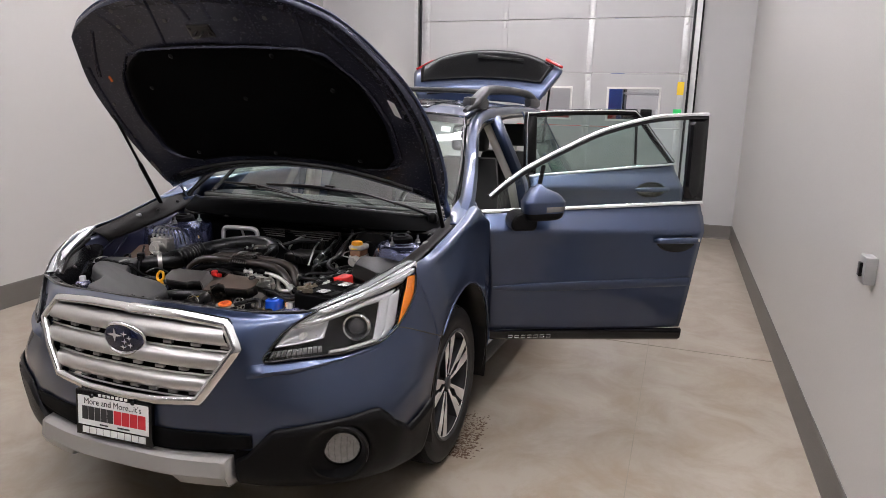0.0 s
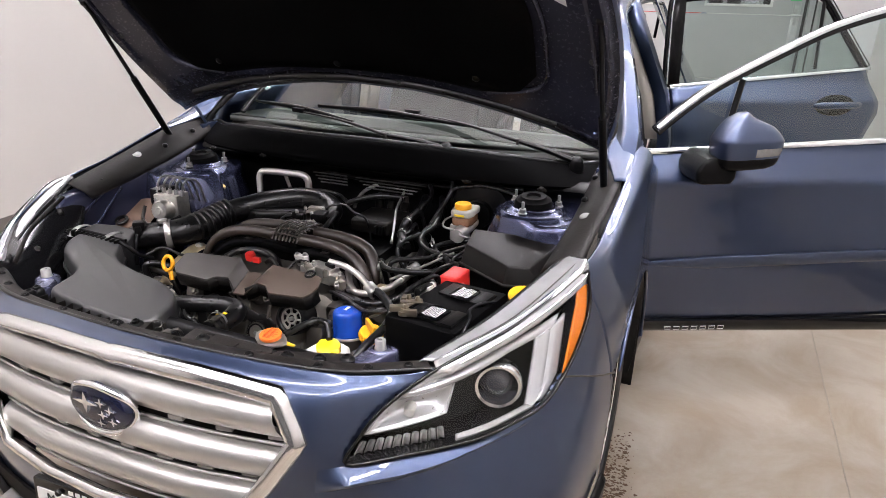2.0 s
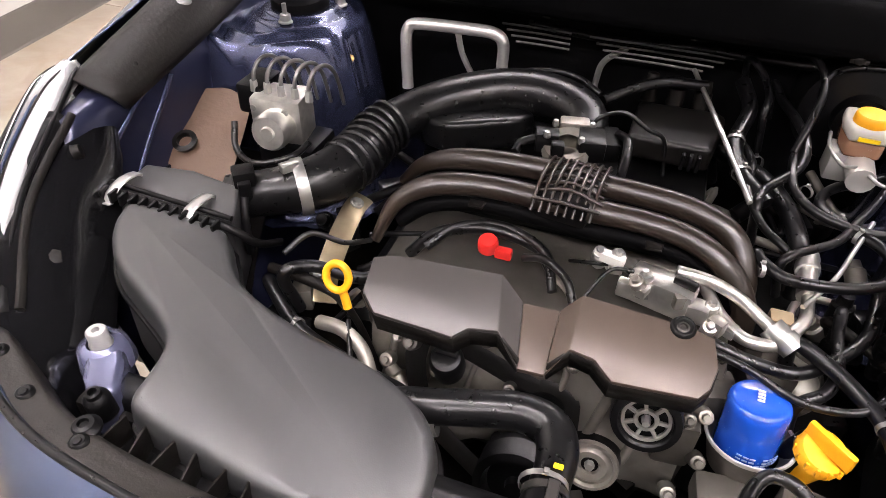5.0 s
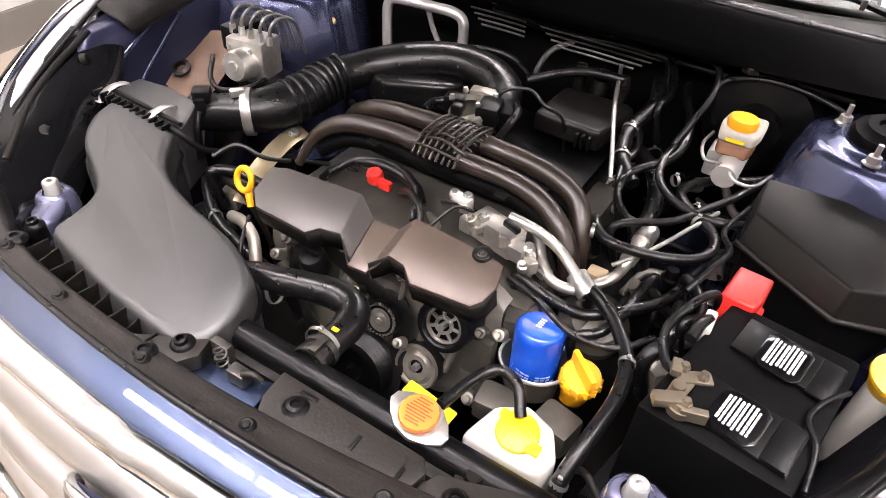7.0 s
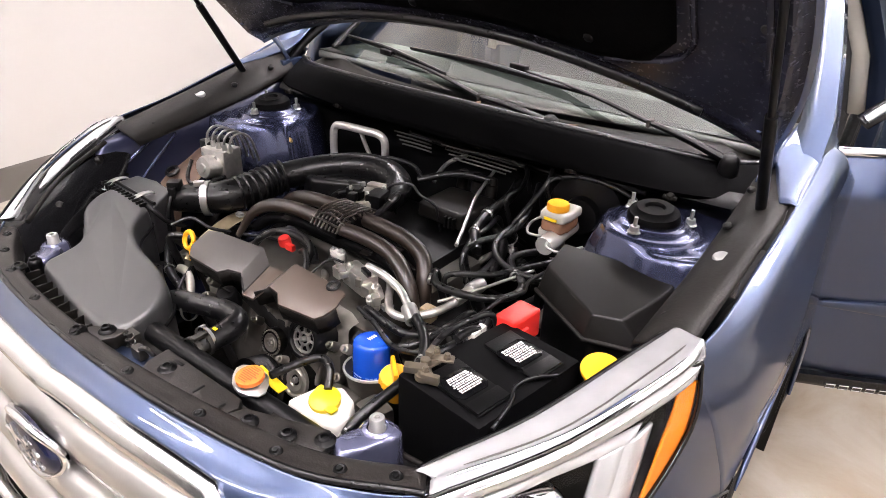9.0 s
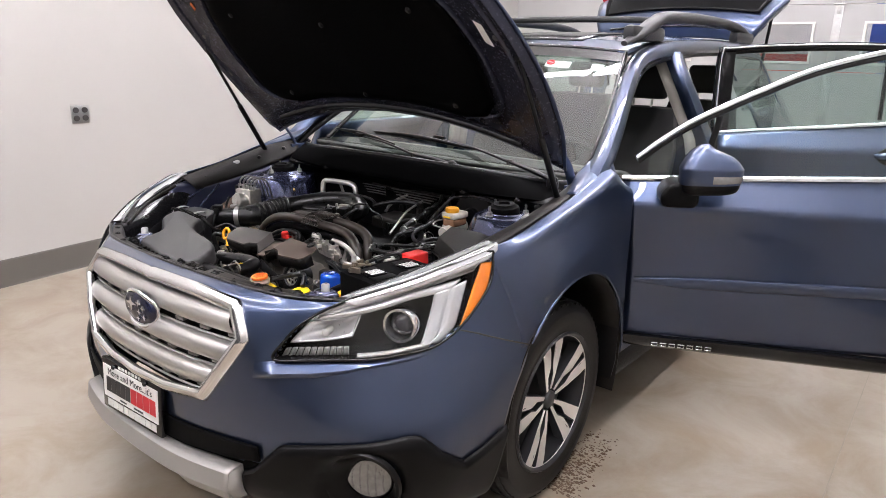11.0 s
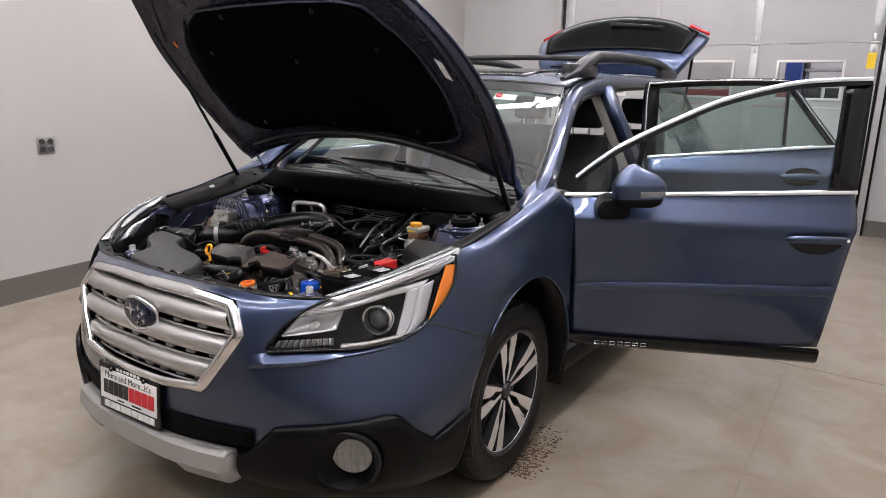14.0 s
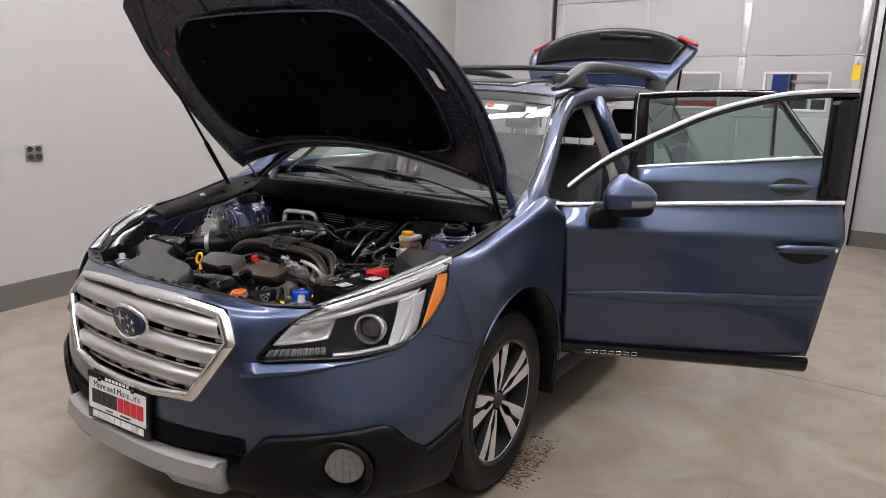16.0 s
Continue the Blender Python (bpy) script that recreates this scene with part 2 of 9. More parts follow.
def sheet(bm, grid, flip=False, keep=None):
    vs = [[bm.verts.new(p) for p in row] for row in grid]
    for i in range(len(grid) - 1):
        for j in range(len(grid[0]) - 1):
            q = [vs[i][j], vs[i][j + 1], vs[i + 1][j + 1], vs[i + 1][j]]
            if keep and not keep(sum((v.co for v in q), Vector()) / 4):
                continue
            bm.faces.new(q[::-1] if flip else q)
    loose = [v for v in bm.verts if not v.link_faces]
    for v in loose:
        bm.verts.remove(v)
    return bm


def box(bm, c, s, bev=0.0, rot=None, seg=2):
    m = Matrix.Translation(c) @ (rot.to_4x4() if rot else Matrix.Identity(4)) @ Matrix.Diagonal((*s, 1))
    r = bmesh.ops.create_cube(bm, size=1.0, matrix=m)
    if bev:
        es = {e for v in r["verts"] for e in v.link_edges}
        bmesh.ops.bevel(bm, geom=list(es), offset=bev, segments=seg, profile=0.6, affect="EDGES")
    return bm


def prism(bm, outline, lo, hi, bev=0.0, frame_m=None, seg=2, top_scale=1.0):
    """An outline in the plane, raised from lo to hi, with softened edges."""
    n = len(outline)
    cx, cy = sum(p[0] for p in outline) / n, sum(p[1] for p in outline) / n
    f = frame_m or Matrix.Identity(4)
    a = [bm.verts.new(f @ Vector((x, y, lo))) for x, y in outline]
    b = [bm.verts.new(f @ Vector((cx + (x - cx) * top_scale, cy + (y - cy) * top_scale, hi))) for x, y in outline]
    faces = [bm.faces.new(a[::-1]), bm.faces.new(b)]
    for i in range(n):
        faces.append(bm.faces.new((a[i], a[(i + 1) % n], b[(i + 1) % n], b[i])))
    if bev:
        es = {e for fc in faces for e in fc.edges}
        bmesh.ops.bevel(bm, geom=list(es), offset=bev, segments=seg, profile=0.6, affect="EDGES")
    return bm


def tube(bm, pts, r, n=10, smooth=6, closed=False, flat=1.0, up=None):
    """A round (or flattened) bar along a smooth path; r may vary from point to point."""
    n = max(n, 10)
    rs = r if isinstance(r, (list, tuple)) else [r] * len(pts)
    path = spline(pts, smooth, closed) if smooth > 1 else [Vector(p) for p in pts]
    rad = [v[0] for v in (spline([(q, 0, 0) for q in rs], smooth, closed) if smooth > 1 else [(q,) for q in rs])]
    k = len(path)
    rings = []
    side = None
    for i, p in enumerate(path):
        t = (path[(i + 1) % k] - path[i - 1]) if (closed or 0 < i < k - 1) else (path[1] - p if i == 0 else p - path[i - 1])
        if t.length < 1e-9:
            t = Vector((0, 0, 1))
        t.normalize()
        if up is not None:
            side = Vector(up).cross(t).normalized()
        elif side is None:
            side = t.orthogonal().normalized()
        else:
            side = (side - t * side.dot(t)).normalized()
        o = t.cross(side)
        rings.append([bm.verts.new(p + (side * math.cos(a) + o * math.sin(a) * flat) * rad[i]) for a in (2 * math.pi * j / n for j in range(n))])
    for i in range(k if closed else k - 1):
        a, b = rings[i], rings[(i + 1) % k]
        for j in range(n):
            bm.faces.new((a[j], a[(j + 1) % n], b[(j + 1) % n], b[j]))
    if not closed:
        bm.faces.new(rings[0][::-1])
        bm.faces.new(rings[-1])
    return bm


def axis_m(at, direction, spin=0.0):
    q = Vector(direction).to_track_quat("Z", "Y")
    return Matrix.Translation(at) @ q.to_matrix().to_4x4() @ Matrix.Rotation(spin, 4, "Z")


def lathe(bm, prof, at, direction=(0, 0, 1), n=28, a0=0.0, a1=2 * math.pi):
    """A profile of (radius, height) turned round an axis."""
    m = axis_m(at, direction)
    full = abs(a1 - a0 - 2 * math.pi) < 1e-6
    cols = n if full else n + 1
    rings = []
    for r, h in prof:
        if r < 1e-6:
            v = bm.verts.new(m @ Vector((0, 0, h)))
            rings.append([v] * cols)
        else:
            rings.append([bm.verts.new(m @ Vector((r * math.cos(a0 + (a1 - a0) * j / n), r * math.sin(a0 + (a1 - a0) * j / n), h))) for j in range(cols)])
    for i in range(len(rings) - 1):
        for j in range(n):
            k = (j + 1) % cols
            q = []
            for v in (rings[i][j], rings[i][k], rings[i + 1][k], rings[i + 1][j]):
                if v not in q:
                    q.append(v)
            if len(q) > 2:
                bm.faces.new(q)
    return bm


def B():
    return bmesh.new()


def mirror_x(bm):
    for v in bm.verts:
        v.co.x = -v.co.x
    bmesh.ops.reverse_faces(bm, faces=bm.faces)
    return bm


def side(bm, s):
    """The bmesh as it is for the car's left (s = 1), mirrored for its right."""
    return mirror_x(bm) if s < 0 else bm

# ---- the room ----
BACK_Y, RIGHT_X, TOP_Z, REAR_Y = 6.4, 2.40, 4.3, -6.0


def left_x(y):
    return -2.87 - (y - 0.3) * 0.092


bm = B()
box(bm, (-0.7, 0.2, -0.1), (8.6, 14.0, 0.2))
floor_ob = tagged(part("floor", bm, M_CONC, smooth=0), "polished stained concrete workshop floor", "floor", kind="structure")
# saw-cut joints in the slab
bm = B()
box(bm, (1.62, 0.2, 0.001), (0.004, 12.2, 0.003))
box(bm, (-0.6, 1.9, 0.001), (6.0, 0.004, 0.003))
tagged(part("floor_joint", bm, M_JOINT, smooth=0), "thin dark saw-cut joints in the concrete floor", "joint", kind="structure")
bm = B()
box(bm, (-0.7, 0.2, TOP_Z + 0.1), (9.0, 14.0, 0.2))
tagged(part("ceiling", bm, M_CEIL, smooth=0), "plain white painted ceiling", "ceiling", kind="structure")
bm = B()
box(bm, (RIGHT_X + 0.1, 0.2, TOP_Z / 2), (0.2, 13.2, TOP_Z))
tagged(part("wall_east", bm, M_WALL, smooth=0), "smooth light grey semi-gloss painted wall", "wall", kind="structure")
bm = B()
a = math.atan(0.092)
lw = Matrix.Translation((left_x(0.2) - 0.1, 0.2, TOP_Z / 2)) @ Matrix.Rotation(a, 4, "Z")
bmesh.ops.create_cube(bm, size=1, matrix=lw @ Matrix.Diagonal((0.2, 13.4, TOP_Z, 1)))
tagged(part("wall_west", bm, M_WALL, smooth=0), "smooth light grey painted wall", "wall", kind="structure")
# unseen wall, coloured dark so that bumper and doors mirror less light
bm = B()
box(bm, (-0.6, REAR_Y - 0.1, TOP_Z / 2), (8.0, 0.2, TOP_Z))
tagged(part("wall_south", bm, M_SOUTH, smooth=0), "unseen wall closing the bay, made dark to darken the car's reflections", "wall", kind="structure")
# back wall with the door opening
GL, GR, GH = -1.86, 1.70, 3.35
bm = B()
box(bm, ((-4.2 + GL) / 2, BACK_Y + 0.1, TOP_Z / 2), (GL + 4.2, 0.2, TOP_Z))
box(bm, ((RIGHT_X + GR) / 2, BACK_Y + 0.1, TOP_Z / 2), (RIGHT_X - GR, 0.2, TOP_Z))
box(bm, ((GL + GR) / 2, BACK_Y + 0.1, (TOP_Z + GH) / 2), (GR - GL, 0.2, TOP_Z - GH))
tagged(part("wall_north", bm, M_BACK, smooth=0), "white painted wall round the sectional door", "wall", kind="structure")


def baseboard(name, p, q, n):
    bm = B()
    p, q, n = Vector(p), Vector(q), Vector(n)
    prof = [(0.0, 0.0), (0.014, 0.0), (0.010, 0.012), (0.006, 0.165), (0.003, 0.174), (0.0, 0.174)]
    a = [bm.verts.new(p + n * d + Vector((0, 0, h))) for d, h in prof]
    b = [bm.verts.new(q + n * d + Vector((0, 0, h))) for d, h in prof]
    for i in range(len(prof) - 1):
        bm.faces.new((a[i], a[i + 1], b[i + 1], b[i]))
    bm.faces.new(a)
    bm.faces.new(b[::-1])
    tagged(part(name, bm, M_BASE, smooth=0), "taupe vinyl cove baseboard along the wall", "baseboard", kind="structure")


baseboard("baseboard_east", (RIGHT_X, REAR_Y, 0), (RIGHT_X, BACK_Y, 0), (-1, 0, 0))
baseboard("baseboard_west", (left_x(REAR_Y), REAR_Y, 0), (left_x(BACK_Y), BACK_Y, 0), (1, 0, 0))
baseboard("baseboard_north", (GR + 0.09, BACK_Y, 0), (RIGHT_X, BACK_Y, 0), (0, -1, 0))
baseboard("baseboard_north_left", (left_x(BACK_Y), BACK_Y, 0), (GL - 0.09, BACK_Y, 0), (0, -1, 0))

# ---- sectional door ----
gdoor = thing("garage_door", (0, BACK_Y, 0), "white sectional overhead garage door with small windows", "garage door")
ROWS_Z = [0.0, 0.68, 1.36, 2.035, 2.71, 3.35]
WINS = [(-1.62, -1.0), (-0.36, 0.26), (0.755, 1.375)]
for i in range(5):
    z0, z1 = ROWS_Z[i] + 0.004, ROWS_Z[i + 1] - 0.004
    bm = B()
    if i != 2:
        box(bm, ((GL + GR) / 2, BACK_Y + 0.02, (z0 + z1) / 2), (GR - GL, 0.05, z1 - z0), 0.004)
    else:
        w0, w1 = 1.46, 1.84
        xs = [GL] + [v for w in WINS for v in w] + [GR]
        box(bm, ((GL + GR) / 2, BACK_Y + 0.02, (z0 + w0) / 2), (GR - GL, 0.05, w0 - z0))
        box(bm, ((GL + GR) / 2, BACK_Y + 0.02, (z1 + w1) / 2), (GR - GL, 0.05, z1 - w1))
        for k in range(0, len(xs), 2):
            box(bm, ((xs[k] + xs[k + 1]) / 2, BACK_Y + 0.02, (w0 + w1) / 2), (xs[k + 1] - xs[k], 0.05, w1 - w0))
    part("panel", bm, M_GDOOR, gdoor, smooth=0)
for x0, x1 in WINS:
    bm = B()
    for c, s in (((x0 + x1) / 2, 1.84 + 0.012), ((x0 + x1) / 2, 1.46 - 0.012)):
        box(bm, (c, BACK_Y - 0.012, s), (x1 - x0 + 0.05, 0.02, 0.025), 0.003)
    for c in (x0 - 0.012, x1 + 0.012):
        box(bm, (c, BACK_Y - 0.012, 1.65), (0.025, 0.02, 0.40), 0.003)
    wf = part("window_frame", bm, M_WHITE, gdoor, "white plastic window frame")
    bm = B()
    box(bm, ((x0 + x1) / 2, BACK_Y + 0.02, 1.65), (x1 - x0, 0.006, 0.38))
    pane = part("pane", bm, M_LENS, wf, smooth=0)
    pane.visible_shadow = False
for x in (-1.78, -0.66, 0.48, 1.63):
    bm = B()
    for i in range(5):
        box(bm, (x, BACK_Y - 0.010, (ROWS_Z[i] + ROWS_Z[i + 1]) / 2), (0.075, 0.012, ROWS_Z[i + 1] - ROWS_Z[i] - 0.02), 0.003)
    part("stile", bm, M_GALV if abs(x) > 1 or x > 0 else M_GDOOR, gdoor, "galvanised steel stile")
    for z in ROWS_Z[1:5]:
        bm = B()
        box(bm, (x, BACK_Y - 0.022, z), (0.085, 0.016, 0.022), 0.004)
        box(bm, (x, BACK_Y - 0.022, z + 0.05), (0.035, 0.008, 0.09), 0.003)
        box(bm, (x, BACK_Y - 0.022, z - 0.05), (0.035, 0.008, 0.09), 0.003)
        tube(bm, [(x - 0.055, BACK_Y - 0.035, z), (x + 0.055, BACK_Y - 0.035, z)], 0.008, 8, 1)
        part("hinge", bm, M_STEEL, gdoor, "steel door hinge")
for name, x0, x1, z0, z1, m, lab in (("warning_label", 1.585, 1.665, 1.775, 1.935, M_LEMON, "yellow warning label"), ("release_tag", 1.56, 1.66, 1.50, 1.60, None, "green tag")):
    bm = B()
    box(bm, ((x0 + x1) / 2, BACK_Y - 0.020, (z0 + z1) / 2), (x1 - x0, 0.004, z1 - z0))
    part(name, bm, m or mat("green_tag", (0.02, 0.55, 0.12), 0.4), gdoor, lab, smooth=0)
for s, x in ((-1, GL), (1, GR)):
    tr = thing("door_track", (x, BACK_Y, 0), "galvanised vertical roller track beside the door", "door track", "door tracks")
    bm = B()
    box(bm, (x + s * 0.035, BACK_Y - 0.045, 1.75), (0.006, 0.07, 3.5))
    box(bm, (x + s * 0.060, BACK_Y - 0.080, 1.75), (0.055, 0.006, 3.5))
    part("rail", bm, M_GALV, tr, smooth=0)
    bm = B()
    box(bm, (x + s * 0.010, BACK_Y - 0.03, 1.75), (0.028, 0.03, 3.5), 0.004)
    part("weather_seal", bm, M_BLACK, tr, "black rubber seal")
    bm = B()
    box(bm, (x + s * 0.095, BACK_Y - 0.012, 1.75), (0.03, 0.022, 3.5), 0.002)
    part("angle", bm, M_DUST, tr, "dark steel angle")

# ---- what shows through the door's windows: the next workshop ----
bm = B()
box(bm, (0.0, 12.0, 1.9), (14, 0.1, 4.2))
tagged(part("backdrop", bm, mat("far_wall", (0.55, 0.54, 0.52), 0.7), smooth=0), "far pale wall of the next workshop", "backdrop", kind="structure")
bm = B()
box(bm, (0.0, 9.2, -0.08), (14, 5.6, 0.15))
bm2 = B()
box(bm2, (0, 9.2, 4.05), (14, 5.6, 0.1))
tagged(part("ceiling_next", bm2, M_CEIL, smooth=0), "ceiling of the next workshop", "ceiling", kind="structure")
tagged(part("floor_next", bm, M_CONC, smooth=0), "concrete floor of the next workshop", "floor", kind="structure")
lift = thing("vehicle_lift", (0.9, 9.5, 0), "blue steel two-post vehicle lift in the next workshop", "vehicle lift")
for x in (0.55, 2.6):
    bm = B()
    box(bm, (x, 9.5, 1.6), (0.22, 0.25, 3.2), 0.02)
    part("post", bm, mat("lift_blue", (0.02, 0.06, 0.25), 0.4), lift)
bench = thing("tool_cabinet", (-0.3, 9.0, 0), "red metal tool cabinet in the next workshop", "tool cabinet")
bm = B()
box(bm, (-0.2, 9.0, 0.78), (1.6, 0.6, 1.55), 0.02)
part("body", bm, M_RED, bench)
for k in range(4):
    bm = B()
    box(bm, (-0.2, 8.69, 0.3 + k * 0.34), (1.5, 0.02, 0.30), 0.006)
    part("drawer", bm, M_RED, bench)
shelf = thing("parts_rack", (1.3, 10.6, 0), "grey steel parts rack in the next workshop", "rack")
for k in range(4):
    bm = B()
    box(bm, (1.35, 10.6, 0.4 + 0.5 * k), (1.5, 0.5, 0.04))
    part("shelf_board", bm, M_GALV, shelf)
for x in (0.6, 2.1):
    bm = B()
    box(bm, (x, 10.6, 1.05), (0.05, 0.5, 2.1))
    part("upright", bm, M_DUST, shelf)
for k in range(5):
    crate = thing("parts_box", (0.75 + 0.27 * k, 10.6, 1.42), "dark parts box on the steel rack", "box", "boxes on the rack")
    bm = B()
    box(bm, (0.75 + 0.27 * k, 10.6, 1.42 + 0.10), (0.2, 0.3, 0.2), 0.01)
    part("carton", bm, (M_DUST, M_BLACK, M_PAPER)[k % 3], crate)

# ---- fittings on the walls ----
ox = left_x(0.18)
outlet = thing("power_outlet", (ox, 0.18, 1.035), "stainless double power outlet on the wall", "power outlet")
bm = B()
box(bm, (ox + 0.006, 0.18, 1.035), (0.010, 0.116, 0.116), 0.003)
part("plate", bm, M_STEEL, outlet)
for dy in (-0.028, 0.028):
    for dz in (-0.026, 0.026):
        bm = B()
        lathe(bm, [(0, 0.012), (0.017, 0.012), (0.019, 0.009), (0.019, 0.0)], (ox + 0.008, 0.18 + dy, 1.035 + dz), (1, 0, 0), 14)
        sk = part("socket", bm, M_COVER, outlet, "grey socket")
        bm = B()
        for k in (-0.006, 0.006):
            box(bm, (ox + 0.0205, 0.18 + dy + k, 1.035 + dz + 0.003), (0.002, 0.002, 0.009))
        part("slot", bm, M_INK, sk, smooth=0)
sw = thing("switch_box", (RIGHT_X, 0.125, 1.0), "small grey metal box on the wall", "switch box")
bm = B()
box(bm, (RIGHT_X - 0.02, 0.125, 1.005), (0.04, 0.09, 0.10), 0.006)
part("case", bm, M_GALV, sw)
bm = B()
box(bm, (RIGHT_X - 0.044, 0.125, 1.005), (0.012, 0.03, 0.05), 0.003)
part("rocker", bm, M_BLACK, sw)

# ---- ceiling lights ----


def ceiling_light(x, y, across=True):
    ob = thing("ceiling_light", (x, y, TOP_Z), "long fluorescent strip light hung below the ceiling, switched on", "ceiling light", "ceiling lights")
    z = TOP_Z - 0.45
    dx, dy = (1, 0) if across else (0, 1)
    bm = B()
    box(bm, (x, y, z + 0.045), (0.04 + 1.16 * dx, 0.04 + 1.16 * dy, 0.05), 0.01)
    part("housing", bm, M_WHITE, ob)
    for k in (-0.45, 0.45):
        bm = B()
        tube(bm, [(x + k * dx, y + k * dy, z + 0.06), (x + k * dx, y + k * dy, TOP_Z)], 0.006, 6, 1)
        part("hanger", bm, M_GALV, ob)
    bm = B()
    box(bm, (x, y, z), (0.10 + 1.09 * dx, 0.10 + 1.09 * dy, 0.035), 0.012)
    part("diffuser", bm, M_LAMP, ob, "glowing white diffuser")


for y in (-3.4, -0.9, 1.7, 4.4):
    for x in (-1.85, -0.6, 0.65):
        ceiling_light(x, y)
for y in (-3.0, -1.7, -0.4, 0.9, 2.2, 3.5):
    ceiling_light(1.75, y, False)
# added lamp, out of view, that lights what the door's windows show
next_light = thing("ceiling_light", (0.5, 9.0, 3.9), "unseen ceiling light added to light the next workshop", "ceiling light", "ceiling lights")
bm = B()
box(bm, (0.5, 9.0, 3.96), (3.0, 0.3, 0.06))
part("lamp_tube", bm, M_LAMP, next_light, smooth=0)

# ---- the car ----
car = thing("car", (0, 1.3, 0), "blue metallic station wagon with hood, tailgate and doors open", "car")

# -- front skin, from the hood gap down to the sill, out to the wheel arch --
SKIN_CTRL = [
    [(0, -.845, .860), (.2, -.838, .859), (.4, -.808, .854), (.5, -.776, .851), (.61, -.708, .858), (.705, -.575, .905), (.77, -.43, .945), (.797, -.35, .958)],
    [(0, -.900, .838), (.2, -.892, .838), (.4, -.858, .828), (.505, -.805, .82), (.635, -.705, .825), (.735, -.56, .855), (.80, -.42, .885), (.83, -.33, .90)],
    [(0, -.940, .75), (.2, -.934, .75), (.4, -.900, .742), (.51, -.835, .735), (.65, -.725, .735), (.765, -.56, .75), (.83, -.41, .775), (.866, -.290, .79)],
    [(0, -.965, .64), (.2, -.957, .64), (.4, -.915, .64), (.52, -.860, .64), (.68, -.745, .64), (.80, -.58, .645), (.862, -.42, .65), (.888, -.255, .66)],
    [(0, -.975, .53), (.2, -.965, .53), (.4, -.925, .53), (.55, -.865, .53), (.72, -.760, .53), (.835, -.60, .53), (.877, -.47, .52), (.892, -.340, .52)],
    [(0, -.970, .43), (.2, -.962, .43), (.4, -.918, .42), (.55, -.865, .42), (.72, -.760, .42), (.83, -.62, .41), (.870, -.50, .40), (.889, -.385, .40)],
    [(0, -.955, .33), (.2, -.950, .33), (.4, -.905, .32), (.55, -.845, .31), (.71, -.735, .30), (.81, -.60, .29), (.85, -.49, .28), (.872, -.42, .28)],
    [(0, -.890, .25), (.2, -.880, .25), (.4, -.840, .245), (.55, -.780, .24), (.68, -.680, .235), (.77, -.57, .23), (.81, -.49, .23), (.83, -.44, .23)],
]
SKIN_N = 96
SKIN = crgrid(SKIN_CTRL, SKIN_N, SKIN_N)
# level at the centre line, so that both halves meet without a crease
for row in SKIN:
    a, b = row[10].copy(), row[11].copy()
    for c in (1, 2):
        slope = (b[c] - a[c]) / (b.x - a.x)
        for j in range(10):
            row[j][c] = a[c] - slope * a.x / 2 + slope * row[j].x ** 2 / (2 * a.x)
SKIN_NP = np.array([[list(p) for p in row] for row in SKIN])


def skin_normals():
    du = np.gradient(SKIN_NP, axis=1)
    dv = np.gradient(SKIN_NP, axis=0)
    n = np.cross(dv, du)
    n /= np.linalg.norm(n, axis=-1, keepdims=True) + 1e-12
    if n[SKIN_N // 2, 3, 1] > 0:
        n = -n
    return n


SKIN_NRM = skin_normals()


def skin(u, v, off=0.0):
    """A point of the front skin: u from the centre to the side, v from the top down, 0 to 1; off: proud of it."""
    a, b = min(max(v, 0), 1) * SKIN_N, min(max(u, 0), 1) * SKIN_N
    i, j = min(int(a), SKIN_N - 1), min(int(b), SKIN_N - 1)
    fa, fb = a - i, b - j

    def at(g):
        return (g[i][j] * (1 - fb) + g[i][j + 1] * fb) * (1 - fa) + (g[i + 1][j] * (1 - fb) + g[i + 1][j + 1] * fb) * fa
    return Vector(at(SKIN_NP) + off * at(SKIN_NRM))


def uv_of(p):
    """The u, v of the point of the front skin nearest to p."""
    p = np.array(p, float)
    d = ((SKIN_NP - p) ** 2).sum(-1)
    i, j = (int(k) for k in np.unravel_index(d.argmin(), d.shape))
    i, j = min(max(i, 1), SKIN_N - 1), min(max(j, 1), SKIN_N - 1)
    eu, ev = (SKIN_NP[i, j + 1] - SKIN_NP[i, j - 1]) / 2, (SKIN_NP[i + 1, j] - SKIN_NP[i - 1, j]) / 2
    m = np.array([[eu @ eu, eu @ ev], [eu @ ev, ev @ ev]])
    q = p - SKIN_NP[i, j]
    fu, fv = np.linalg.solve(m, [eu @ q, ev @ q])
    return min(max(0.0, (j + float(np.clip(fu, -1.5, 1.5))) / SKIN_N), 1.0), min(max(0.0, (i + float(np.clip(fv, -1.5, 1.5))) / SKIN_N), 1.0)


def uv_line(pts, n=10):
    """A curve on the skin through places near it, in u, v."""
    c = [Vector((*uv_of(p), 0)) for p in pts]
    out = []
    for a, b in zip(c, c[1:]):
        out += [a.lerp(b, k / n) for k in range(n)]
    return [(v.x, v.y) for v in out + [c[-1]]]


def resample(c, n):
    d = [0.0]
    for a, b in zip(c, c[1:]):
        d.append(d[-1] + math.hypot(b[0] - a[0], b[1] - a[1]))
    return [(float(np.interp(k / n * d[-1], d, [p[0] for p in c])), float(np.interp(k / n * d[-1], d, [p[1] for p in c]))) for k in range(n + 1)]


